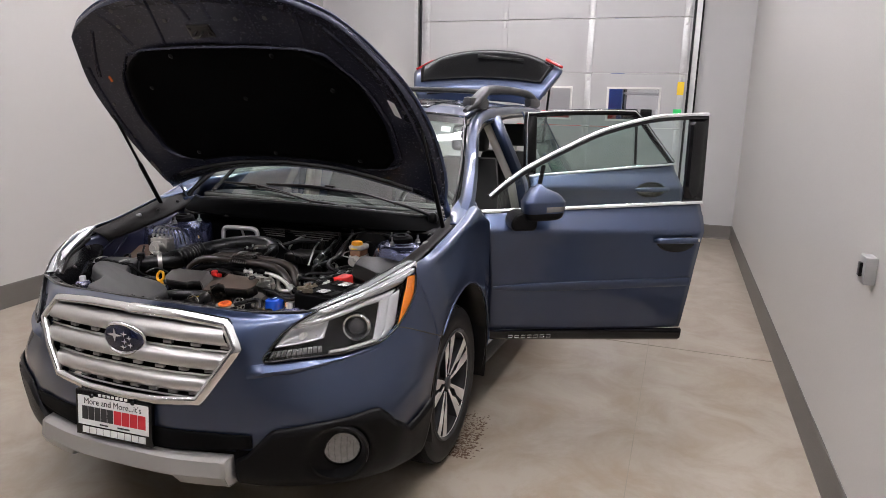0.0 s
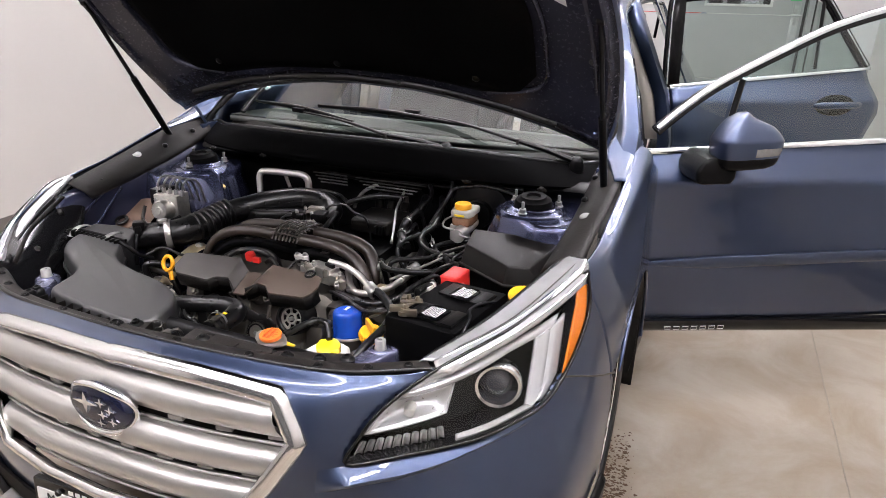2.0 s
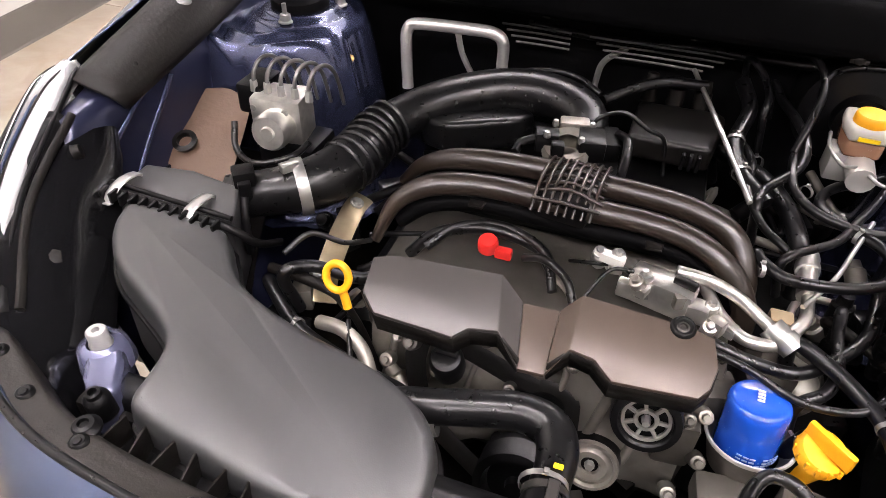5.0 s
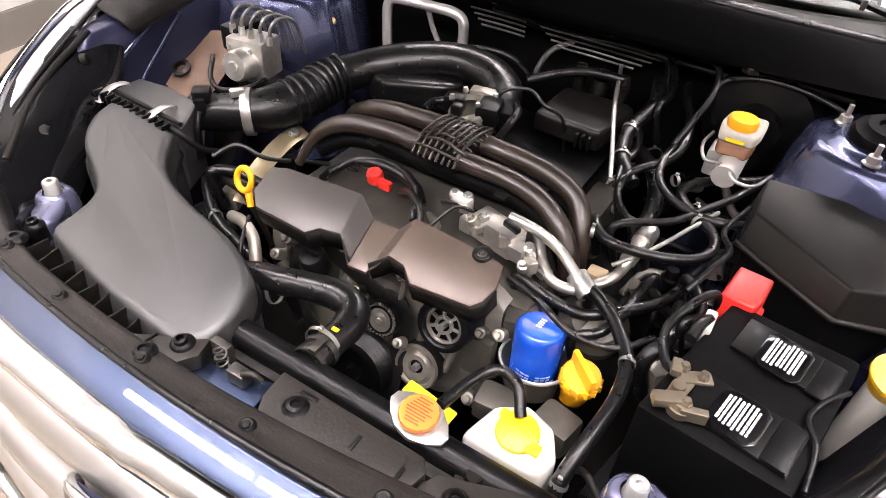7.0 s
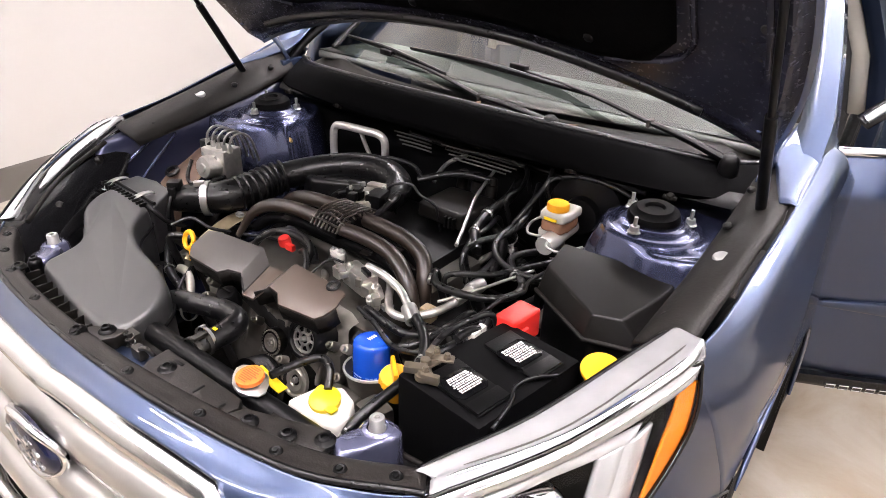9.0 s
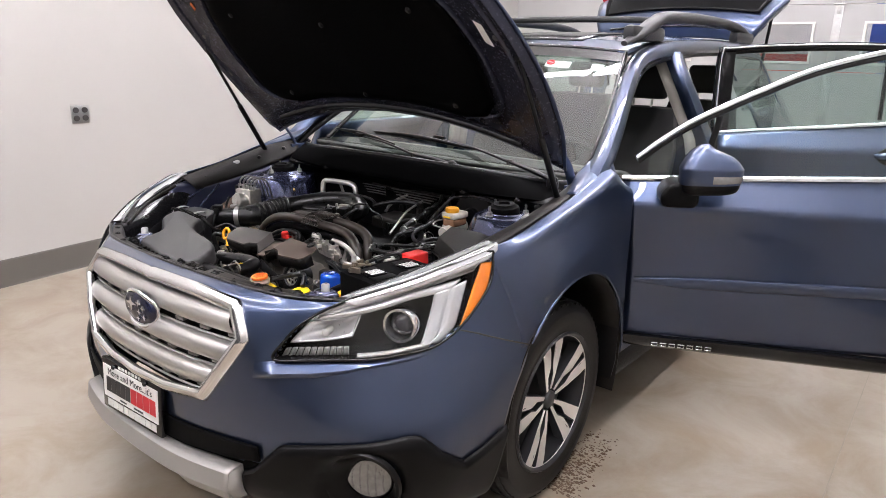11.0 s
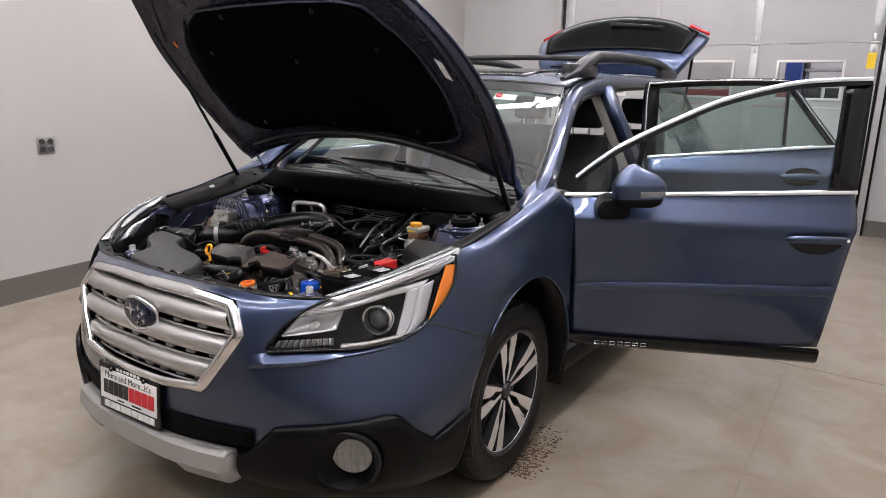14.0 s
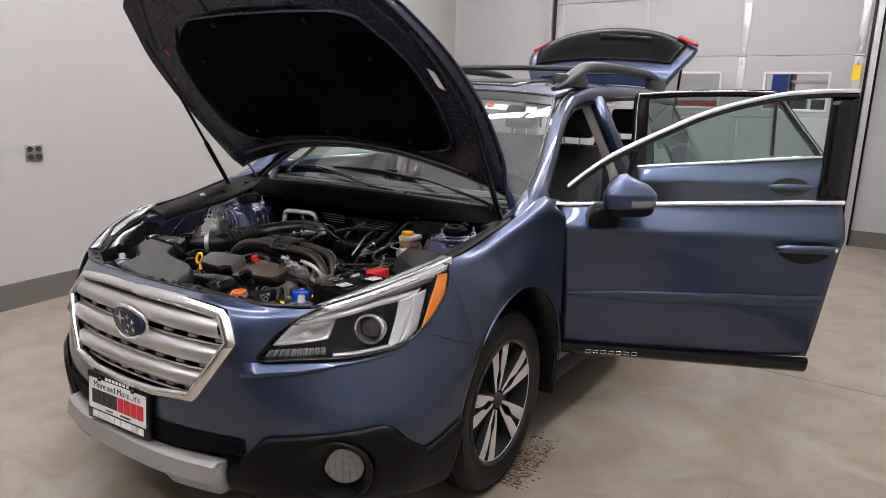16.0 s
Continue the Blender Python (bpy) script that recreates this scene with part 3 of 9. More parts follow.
def coons(top, bottom, left, right, n, m):
    """u, v inside four curves."""
    t, b, l, r = resample(top, n), resample(bottom, n), resample(left, m), resample(right, m)
    g = []
    for i in range(m + 1):
        y = i / m
        row = []
        for j in range(n + 1):
            x = j / n
            q = []
            for k in (0, 1):
                q.append((1 - y) * t[j][k] + y * b[j][k] + (1 - x) * l[i][k] + x * r[i][k]
                         - ((1 - x) * (1 - y) * t[0][k] + x * (1 - y) * t[-1][k] + (1 - x) * y * b[0][k] + x * y * b[-1][k]))
            row.append(tuple(q))
        g.append(row)
    return g


def inside(poly, p):
    hit = False
    for (x0, y0), (x1, y1) in zip(poly, poly[1:] + poly[:1]):
        if (y0 > p[1]) != (y1 > p[1]) and p[0] < (x1 - x0) * (p[1] - y0) / (y1 - y0) + x0:
            hit = not hit
    return hit


# grille opening and lamp opening, as places on the skin
GR_TOP, GR_TIP, GR_BOT = (.362, -.875, .830), (.415, -.895, .755), (.298, -.945, .578)
GRILLE_UV = [uv_of(p) for p in ((0, -.90, .838), (.2, -.89, .836), GR_TOP, GR_TIP, (.36, -.92, .67), GR_BOT, (.15, -.96, .565), (0, -.965, .562))]
LAMP_PTS = [(.490, -.857, .711), (.57, -.795, .711), (.68, -.703, .713), (.735, -.622, .718), (.775, -.558, .728), (.800, -.475, .772), (.814, -.385, .86), (.808, -.355, .93), (.794, -.372, .948),
            (.715, -.565, .905), (.600, -.712, .852), (.535, -.794, .802), (.505, -.835, .755)]
LAMP_UV = [uv_of(p) for p in LAMP_PTS]
bm = B()
vs = [[bm.verts.new((-p.x, p.y, p.z)) for p in row[:0:-1]] + [bm.verts.new(p) for p in row] for row in SKIN]
for i in range(SKIN_N):
    for k in range(2 * SKIN_N):
        j = k - SKIN_N if k >= SKIN_N else SKIN_N - 1 - k
        c = ((j + .5) / SKIN_N, (i + .5) / SKIN_N)
        if inside(GRILLE_UV + [(-0.1, GRILLE_UV[-1][1]), (-0.1, GRILLE_UV[0][1])], c) or inside(LAMP_UV, c) or (skin(*c) - Vector((.700, -.760, .390))).length < .10:
            continue
        low = skin(*c)
        if low.z < .405 and low.x < .47:
            continue
        bm.faces.new((vs[i][k], vs[i + 1][k], vs[i + 1][k + 1], vs[i][k + 1]))
for v in [v for v in bm.verts if not v.link_faces]:
    bm.verts.remove(v)
part("bumper_skin", bm, M_PAINT, car, "blue painted front bumper", solid=0.004, smooth=60)
for s in (1, -1):
    bm = B()
    # near-black sheet stands for the dark behind intake and skid plate
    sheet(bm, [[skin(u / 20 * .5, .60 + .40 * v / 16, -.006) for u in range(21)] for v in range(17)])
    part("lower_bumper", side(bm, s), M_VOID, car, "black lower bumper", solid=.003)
    # crease below the lamp
    bm = B()
    g = coons(uv_line([(.448, -.890, .702), (.571, -.800, .708), (.677, -.708, .710), (.772, -.568, .720)]), uv_line([(.446, -.895, .656), (.576, -.813, .667), (.672, -.723, .688), (.772, -.578, .706)]),
              uv_line([(.448, -.890, .702), (.446, -.895, .656)]), uv_line([(.772, -.568, .720), (.772, -.578, .706)]), 40, 6)
    rise = (0.0, 0.005, 0.010, 0.015, 0.0195, 0.014, 0.0)
    sheet(bm, [[skin(u, v, 0.001 + rise[i] * min(1, j / 7) * (1 - (j / 40) ** 2)) for j, (u, v) in enumerate(row)] for i, row in enumerate(g)])
    part("bumper_crease", side(bm, s), M_PAINT, car, smooth=60)

# -- grille --
grille = part("grille", tube(B(), [skin(u, v, 0.012) for u, v in []] or [(0, -.93, .56), (0, -.90, .56)], .004, 6, 1), M_BLACK, car, "silver barred front grille in a chrome surround")


def grille_edge(s):
    tip = [(0, -.90, .842), (.2, -.89, .840), GR_TOP, GR_TIP, (.36, -.92, .668), GR_BOT, (.15, -.96, .563), (0, -.965, .560)]
    return [Vector((s * skin(*uv_of(p), .006).x, skin(*uv_of(p), .006).y, skin(*uv_of(p), .006).z)) for p in tip]


def resample3(pts, n):
    """n + 1 points at even steps along a line of points."""
    d = [0.0]
    for a, b in zip(pts, pts[1:]):
        d.append(d[-1] + (b - a).length)
    return [Vector([float(np.interp(k / n * d[-1], d, [p[c] for p in pts])) for c in range(3)]) for k in range(n + 1)]


def dense_line(pts, n=6):
    out = []
    for a, b in zip(pts, pts[1:]):
        out += [a.lerp(b, k / n) for k in range(n)]
    return out + [pts[-1]]


ring = dense_line(grille_edge(1)) + dense_line(grille_edge(-1))[::-1][1:-1]
bm = B()
tube(bm, ring, .020, 12, 1, closed=True, flat=.7)
part("chrome_surround", bm, M_SURROUND, grille, "chrome grille surround")
bm = B()
g = []
for i in range(13):
    z = .57 + .26 * i / 12
    row = []
    for j in range(41):
        x = -.43 + .86 * j / 40
        row.append(Vector((x, -.905 + .28 * abs(x) ** 2.2 + .05 - (.83 - z) * .12, z)))
    g.append(row)
sheet(bm, g)
part("grille_backing", bm, M_BLACK, grille, "black grille mesh backing", solid=.01)


def grille_half(z):
    """Half the opening's width at a height."""
    return float(np.interp(z, [.562, .578, .668, .755, .830, .84], [.16, .288, .348, .402, .352, .2]))


for z0, h in ((.790, .029), (.708, .029), (.627, .028)):
    bm = B()
    rows = []
    prof = [(-.9, .030), (-1, .010), (-.8, -.002), (-.3, -.010), (.3, -.011), (.8, -.003), (1, .010), (.9, .030)]
    for k, (dz, dy) in enumerate(prof):
        row = []
        for j in range(49):
            w = grille_half(z0 + dz * h * .8) - .004
            x = -w + 2 * w * j / 48
            zz = z0 + dz * h - .004 * (x / .4) ** 2
            p = skin(*uv_of((abs(x), -.93, zz)), -.004)
            row.append(Vector((x, p.y + dy, zz)))
        rows.append(row)
    sheet(bm, rows)
    part("grille_bar", bm, M_SATIN, grille, "satin silver grille bar", smooth=70)
for z0 in (.749, .667, .588):
    n = 7
    for k in range(n + 1):
        w = grille_half(z0) - .03
        x = -w + 2 * w * k / n
        if abs(x) < .085 and z0 > .7:
            continue
        p = skin(*uv_of((abs(x), -.93, z0)), -.016)
        bm = B()
        box(bm, (x, p.y + .006, z0 + .004), (.034, .014, .013), .004, Matrix.Rotation(math.copysign(.22 * min(1, abs(x) / .3), x), 3, "Z"))
        part("grille_web", bm, M_SKID, grille, "small grey grille web")
    bm = B()
    w = grille_half(z0) - .01
    tube(bm, [Vector((x, skin(*uv_of((abs(x), -.93, z0)), -.018).y, z0 - .010)) for x in (-w + 2 * w * k / 20 for k in range(21))], .0035, 6, 1)
    part("grille_blade", bm, M_SATIN, grille, "thin silver grille blade")
emblem = part("emblem", lathe(B(), [(0, .020), (.052, .017), (.062, .010), (.064, 0)], (0, 0, 0), (0, -1, 0), 40), M_GLOSSB, grille, "oval blue emblem in a chrome ring")
for v in emblem.data.vertices:
    v.co = Vector((v.co.x * 1.25, v.co.y * .9 - .945, v.co.z * .82 + .752))
emblem.data.materials[0] = mat("emblem_blue", (0.006, 0.008, 0.028), 0.15, coat=.2)
bm = B()
tube(bm, [(.080 * math.cos(a), -.957 + .02 * abs(math.cos(a)) ** 3, .752 + .053 * math.sin(a)) for a in (k * math.pi / 12 for k in range(24))], .0065, 8, 2, closed=True)
part("emblem_ring", bm, M_CHROME, car, "chrome emblem ring")
bm = B()
for x, z, r in ((-.022, .012, .024), (.018, .020, .011), (.040, .008, .010), (.020, -.006, .011), (.044, -.016, .010), (.012, -.026, .010)):
    o = []
    for k in range(8):
        a, q = k * math.pi / 4, r if k % 2 == 0 else r * .28
        o.append((x + q * 1.3 * math.cos(a), z + q * math.sin(a)))
    prism(bm, o, 0, .004, frame_m=Matrix.Translation((0, -.961, .752)) @ Matrix.Rotation(math.pi / 2, 4, "X"))
part("emblem_mark", bm, M_CHROME, car, "small silver emblem marks", smooth=0)

# -- number plate holder with a dealer's card --
PLATE_M = Matrix.Translation((-.02, -.990, .478)) @ Matrix.Rotation(radians(2.5), 4, "Z") @ Matrix.Rotation(radians(86), 4, "X")
bm = B()
o = [(-.158, -.080), (.158, -.080), (.158, .083), (-.158, .083)]
prism(bm, o, -.006, .010, .004, PLATE_M)
plate = part("plate_frame", bm, M_GLOSSB, car, "black dealer plate frame with a printed card")
bm = B()
prism(bm, [(-.146, -.040), (.146, -.040), (.146, .064), (-.146, .064)], .0105, .0125, 0, PLATE_M)
part("plate_card", bm, M_PAPER, plate, "white card with black and red print", smooth=0)


def bars(name, rects, m, parent, fm, lo, hi, label=""):
    bm = B()
    for x0, y0, x1, y1 in rects:
        prism(bm, [(x0, y0), (x1, y0), (x1, y1), (x0, y1)], lo, hi, 0, fm)
    return part(name, bm, m, parent, label, smooth=0)


M_REDINK = mat("red_ink", (.55, .02, .03), .5)
bars("plate_print", [(-.128 + k * .0265, -.020, -.1035 + k * .0265, .028) for k in range(5)], M_INK, plate, PLATE_M, .0126, .0134, "black print bars")
bars("plate_print", [(.006 + k * .033, -.020, .0365 + k * .033, .028) for k in range(4)], M_REDINK, plate, PLATE_M, .0126, .0134, "red print bars")
bars("plate_print", [(-.13 + k * .0295, -.070, -.1035 + k * .0295, -.047) for k in range(9)], M_PAPER, plate, PLATE_M, .0101, .0112, "white print bars")
bars("plate_print", [(-.055, -.034, -.02, -.029), (.02, -.034, .07, -.028)], M_INK, plate, PLATE_M, .0126, .0134, "small print bars")
bars("plate_print", [(-.06 + k * .018, .068, -.048 + k * .018, .077) for k in range(7)], M_PAPER, plate, PLATE_M, .0101, .0112, "small white print bars")
fc = bpy.data.curves.new("slogan", "FONT")
fc.body, fc.size, fc.extrude, fc.align_x = "More and More...it's", .034, .0004, "CENTER"
slogan = new("slogan", fc)
slogan.data.materials.append(M_INK)
slogan.parent = plate
slogan.matrix_basis = PLATE_M @ Matrix.Translation((0, .036, .0130)) @ Matrix.Diagonal((.86, .9, 1, 1))
for x in (-.085, .085):
    bm = B()
    lathe(bm, [(0, .006), (.006, .005), (.008, 0)], PLATE_M @ Vector((x, .067, .0126)), (0, -1, .1), 12)
    part("screw", bm, M_GLOSSB, plate)

# -- lower intake, skid plate, cladding --
bm = B()
g = []
for i in range(9):
    z = .392 + .075 * i / 8
    g.append([Vector((x, skin(*uv_of((abs(x), -.96, z)), .003).y - .004, z + .03 * (abs(x) / .47) ** 3 * (1 - i / 8))) for x in (-.47 + .94 * j / 40 for j in range(41)) if True])
sheet(bm, g)
# flush sheet; the shade of the deep intake is put into its colour
part("lower_intake", bm, M_VOID, car, "lower bumper intake, its deep shade put into a near-black sheet", solid=.006)
bm = B()
prof = [(.388, .000), (.384, .034), (.378, .044), (.330, .052), (.326, .050), (.296, .036), (.290, .026), (.285, -.02)]
rows = []
for z, d in prof:
    row = []
    for j in range(41):
        x = -.40 + .80 * j / 40
        sc = 1 if abs(x) > .22 else .6 + .4 * abs(math.sin((abs(x) / .22) * math.pi / 2))
        zz = z if z > .32 else z + .018 * (1 - min(1, abs(abs(x) - .30) / .09)) * 0 + (.022 if abs(x) < .24 else 0)
        row.append(Vector((x, skin(*uv_of((abs(x), -.95, .35)), d).y, zz - .015 * 0)))
    rows.append(row)
sheet(bm, rows)
for k in (0, 40):
    end = [r[k] for r in rows]
    back = [p + Vector((0, .06, 0)) for p in end]
    sheet(bm, [end, back])
part("skid_plate", bm, M_SKID, car, "silver grey skid plate under the bumper", solid=.004, smooth=28)
for s in (1, -1):
    bm = B()
    top = uv_line([(.415, -.918, .375), (.451, -.902, .396), (.532, -.876, .486), (.66, -.80, .505), (.785, -.68, .522), (.805, -.655, .519)])
    right = uv_line([(.805, -.655, .519), (.834, -.60, .46), (.862, -.534, .407), (.880, -.45, .43), (.890, -.368, .452)])
    full_top = top + right[1:]
    bot = uv_line([(.405, -.89, .285), (.55, -.82, .27), (.70, -.70, .25), (.80, -.55, .25), (.870, -.42, .26)])
    g = coons(full_top, bot, uv_line([(.415, -.918, .375), (.405, -.89, .285)]), uv_line([(.890, -.368, .452), (.870, -.42, .26)]), 70, 26)
    rows = []
    fu, fv = uv_of((.700, -.757, .388))
    fc0 = skin(fu, fv)
    for i, row in enumerate(g):
        r = []
        for j, (u, v) in enumerate(row):
            edge = min(1, i / 2)
            p = skin(u, v, .003 + .013 * edge)
            d = math.hypot((p - fc0).length, 0)
            if d < .115:
                p = p + Vector((-.25, .95, 0)) * .055 * (1 - (d / .115) ** 3)
            r.append(p)
        rows.append(r)
    sheet(bm, rows)
    part("bumper_cladding", side(bm, s), M_CLAD, car, "dark grey plastic bumper cladding", solid=.004, smooth=55)
    i0, j0 = round(fv * SKIN_N), round(fu * SKIN_N)
    ax = (Vector(SKIN_NRM[i0, j0]) + Vector((0, -.35, 0))).normalized()
    base = fc0 - ax * .034
    bm = B()
    lathe(bm, [(.108, .034), (.103, .047), (.095, .047), (.086, .026), (.078, .004), (.0, -.006)], base, ax, 44)
    fog = part("fog_lamp", side(bm, s), M_BLACK, car, "round front fog lamp in a black bezel")
    lc = Vector((.722, -.753, .402)) + Vector((-.56, .72, -.40)) * .026
    bm = B()
    lathe(bm, [(0, .004), (.012, .0045), (.024, .005), (.036, .006), (.048, .0075), (.060, .009)], lc, ax, 22)
    part("reflector", side(bm, s), M_FOG, fog, "silver fog lamp reflector", smooth=8)
    bm = B()
    lathe(bm, [(.060, -.02), (.066, -.02), (.067, .010), (.062, .012), (.060, .008)], lc, ax, 36)
    part("lamp_rim", side(bm, s), M_GLOSSB, fog)
    bm = B()
    lathe(bm, [(0, .022), (.03, .020), (.05, .015), (.061, .008)], lc, ax, 36)
    ln = part("lens", side(bm, s), M_LENS, fog, "clear fog lamp lens")
    ln.visible_shadow = False
    sx = ax.cross(Vector((0, 0, 1))).normalized()
    for k in range(-4, 5, 2):
        bm = B()
        w = math.sqrt(max(.0005, .052 ** 2 - (k * .0105) ** 2))
        c = lc + ax * .012
        tube(bm, [c + sx * (k * .0105 + .004 * math.cos(q * 1.3)) + Vector((0, 0, w * q)) for q in (-1, -.5, 0, .5, 1)], .0022, 8, 3, flat=.4)
        part("lens_flute", side(bm, s), M_LENS, fog)
    # seam between bumper and fender
    bm = B()
    tube(bm, [skin(u, v, .0015) for u, v in uv_line([(.803, -.482, .757), (.835, -.40, .722), (.868, -.315, .686), (.888, -.257, .662)], 6)], .0022, 5, 1)
    part("panel_gap", side(bm, s), M_INK, car)

# -- head lamps --


def head_lamp(s):
    c = [LAMP_UV[k] for k in range(len(LAMP_UV))]
    outer = [skin(u, v, .010) for u, v in c]
    outer = spline(outer, 5, True)
    bm = B()
    tube(bm, outer, .0036, 8, 1, closed=True)
    lamp = part("head_lamp", side(bm, s), M_GLOSSB, car, "clear head lamp with projector and amber marker")
    # housing bowl
    n = len(outer)
    ctr = Vector((.66, -.62, .80))
    bm = B()
    rings = []
    for k, (sc, push) in enumerate(((1.0, 0), (.97, .03), (.93, .07), (.80, .12), (.45, .15), (.02, .155))):
        rings.append([bm.verts.new(ctr + (p - ctr) * sc + Vector((-.35, .80, -.05)) * push) for p in outer])
    for a, b in zip(rings, rings[1:]):
        for j in range(n):
            bm.faces.new((a[j], a[(j + 1) % n], b[(j + 1) % n], b[j]))
    part("housing", side(bm, s), M_GLOSSB, lamp, "dark lamp housing", smooth=50)
    # lens cover following the skin
    top = [LAMP_PTS[k] for k in (0, 12, 11, 10, 9, 8)]
    bot = [LAMP_PTS[k] for k in (0, 1, 2, 3, 4, 5, 6)]
    g = coons(uv_line(top), uv_line(bot), uv_line([LAMP_PTS[0], LAMP_PTS[0]]), uv_line([LAMP_PTS[8], LAMP_PTS[7], LAMP_PTS[6]]), 40, 14)
    bm = B()
    sheet(bm, [[skin(u, v, .009) for u, v in row] for row in g])
    ln = part("lens", side(bm, s), M_LENS, lamp, "clear lamp lens", smooth=70)
    ln.visible_shadow = False

    def on(p, off):
        return skin(*uv_of(p), off)

    def patch(top_l, bot_l, off, n=24, m=6, right=None, left=None):
        g = coons(uv_line(top_l), uv_line(bot_l), uv_line(left or [top_l[0], bot_l[0]]), uv_line(right or [top_l[-1], bot_l[-1]]), n, m)
        return [[skin(u, v, off(j / n, i / m)) for j, (u, v) in enumerate(row)] for i, row in enumerate(g)]

    # bright band along the hood edge; a dark bar is drawn for its reflections
    bm = B()
    up_t = [(.540, -.787, .807), (.603, -.707, .851), (.716, -.562, .904), (.792, -.378, .944)]
    up_b = [(.556, -.772, .815), (.642, -.688, .841), (.722, -.565, .872), (.797, -.408, .905)]
    sheet(bm, patch(up_t, up_b, lambda a, b: .003 - .020 * b - .003 * math.sin(b * 9), 40, 12))
    part("upper_trim", side(bm, s), M_LAMPSIL, lamp, "bright chrome upper lamp trim", solid=.002)
    for f in (.80,):
        bm = B()
        tube(bm, [on(Vector(p).lerp(Vector(q), f), -.003 - .014 * f) for p, q in zip(up_t, up_b)], .0016, 6, 6)
        part("trim_line", side(bm, s), M_INK, lamp)
    bm = B()
    k = 0 if s > 0 else .034
    shell = crgrid([[on((.625, -.700, .842), .0125), on((.728, -.562, .886), .0125), on((.799, -.392, .925), .0125), (.812, -.330, .948)], [on((.603, -.708, .852), .014), on((.717, -.564, .903), .014), on((.794, -.388, .945), .014), (.806, -.320, .962)], [(.597, -.702, .862), (.712, -.562, .909), (.788, -.400, .955), (.800, -.318, .968)], [(.588 + k / 3, -.690, .857), (.70 + k / 3, -.552, .904), (.765 + k / 3, -.40, .948), (.790, -.315, .966)], [(.562 + k, -.690, .851), (.655 + k, -.550, .896), (.722 + k, -.39, .940), (.755 + k, -.305, .962)], [(.556 + k, -.680, .826), (.646 + k, -.540, .872), (.712 + k, -.38, .915), (.748 + k, -.30, .940)]], 20, 48)
    sheet(bm, shell)
    top_ = part("lamp_top", side(bm, s), M_LAMPSHELL, lamp, "bright upper lamp shell", solid=.003)
    # bright and dark bars stand for reflection streaks; the last is the black gasket
    for i, j0, j1, r, m in ((2, 3, 44, .0022, M_CHROME), (5, 6, 46, .0016, M_STRIKER), (8, 2, 40, .0026, M_CHROME), (12, 4, 46, .0016, M_STRIKER), (17, 1, 47, .0045, M_BLACK)):
        bm = B()
        tube(bm, [Vector(shell[i][j]) + Vector((0, -.0008, .0012)) for j in range(j0, j1, 3)], [r * .4] + [r] * (len(range(j0, j1, 3)) - 2) + [r * .4], 6, 2)
        part("shell_ridge", side(bm, s), m, top_)
    # broad C-shaped light guide: thin upper arm, broad upright, thin lower arm
    bm = B()
    sheet(bm, patch([(.560, -.766, .822), (.640, -.690, .838), (.715, -.580, .866), (.784, -.452, .886)], [(.560, -.768, .815), (.642, -.695, .829), (.712, -.590, .854), (.770, -.490, .868)], lambda a, b: -.012 + .005 * math.sin(math.pi * b), 30, 6))
    part("daytime_light", side(bm, s), M_LAMPSIL, lamp, "silver white C-shaped light guide", solid=.006)
    bm = B()
    sheet(bm, patch([(.753, -.527, .861), (.790, -.438, .884)], [(.757, -.592, .728), (.784, -.536, .740)], lambda a, b: -.012 + .006 * math.sin(math.pi * a) - .004 * (abs(a - .45) < .07), 14, 20,
                    right=[(.790, -.438, .884), (.795, -.490, .772), (.784, -.536, .740)], left=[(.753, -.527, .861), (.760, -.560, .790), (.757, -.592, .728)]))
    part("daytime_light", side(bm, s), M_LAMPSIL, lamp, "silver white C-shaped light guide", solid=.006)
    bm = B()
    sheet(bm, patch([(.655, -.722, .724), (.700, -.672, .726), (.760, -.588, .736)], [(.655, -.727, .716), (.705, -.668, .717), (.771, -.563, .729)], lambda a, b: -.010 + .004 * math.sin(math.pi * b), 24, 4))
    part("daytime_light", side(bm, s), M_SKID, lamp, "silver white C-shaped light guide", solid=.005)
    # black bezel behind the projector
    bm = B()
    sheet(bm, patch([(.520, -.812, .775), (.640, -.692, .835), (.790, -.44, .885)], [(.500, -.845, .716), (.66, -.722, .716), (.785, -.53, .745)], lambda a, b: -.062, 20, 8))
    part("bezel", side(bm, s), M_BLACK, lamp, "black inner bezel", solid=.002)
    # projector
    pc = Vector((.716, -.615, .794)) + Vector((-.59, .73, -.335)) * .046
    ax = Vector((.32, -.94, .08)).normalized()
    bm = B()
    lathe(bm, [(.050, .000), (.049, .030), (.046, .034), (.040, .033), (.037, .022), (.035, .0)], pc, ax, 36)
    part("projector_ring", side(bm, s), M_CHROME, lamp, "chrome projector ring")
    bm = B()
    lathe(bm, [(0, .030), (.012, .028), (.024, .022), (.032, .010), (.034, .0)], pc, ax, 28)
    part("projector_lens", side(bm, s), mat("projector_glass", (.035, .035, .042), .04, coat=1.0, rvar=.02), lamp, "dark glassy projector lens")
    # inner reflector cell
    bm = B()
    cell = patch([(.548, -.781, .808), (.643, -.696, .826)], [(.515, -.826, .752), (.638, -.723, .770)], lambda a, b: -.014 - .034 * (math.sin(math.pi * a) * math.sin(math.pi * b)) ** .6, 18, 12)
    sheet(bm, cell)
    part("turn_reflector", side(bm, s), M_LAMPCHROME, lamp, "chrome reflector cell", solid=.002, smooth=25)
    bm = B()
    tube(bm, cell[0] + [r[-1] for r in cell][1:] + cell[-1][::-1][1:] + [r[0] for r in cell][::-1][1:-1], .0026, 8, 1, closed=True)
    part("cell_rim", side(bm, s), M_LAMPSIL, lamp)
    bm = B()
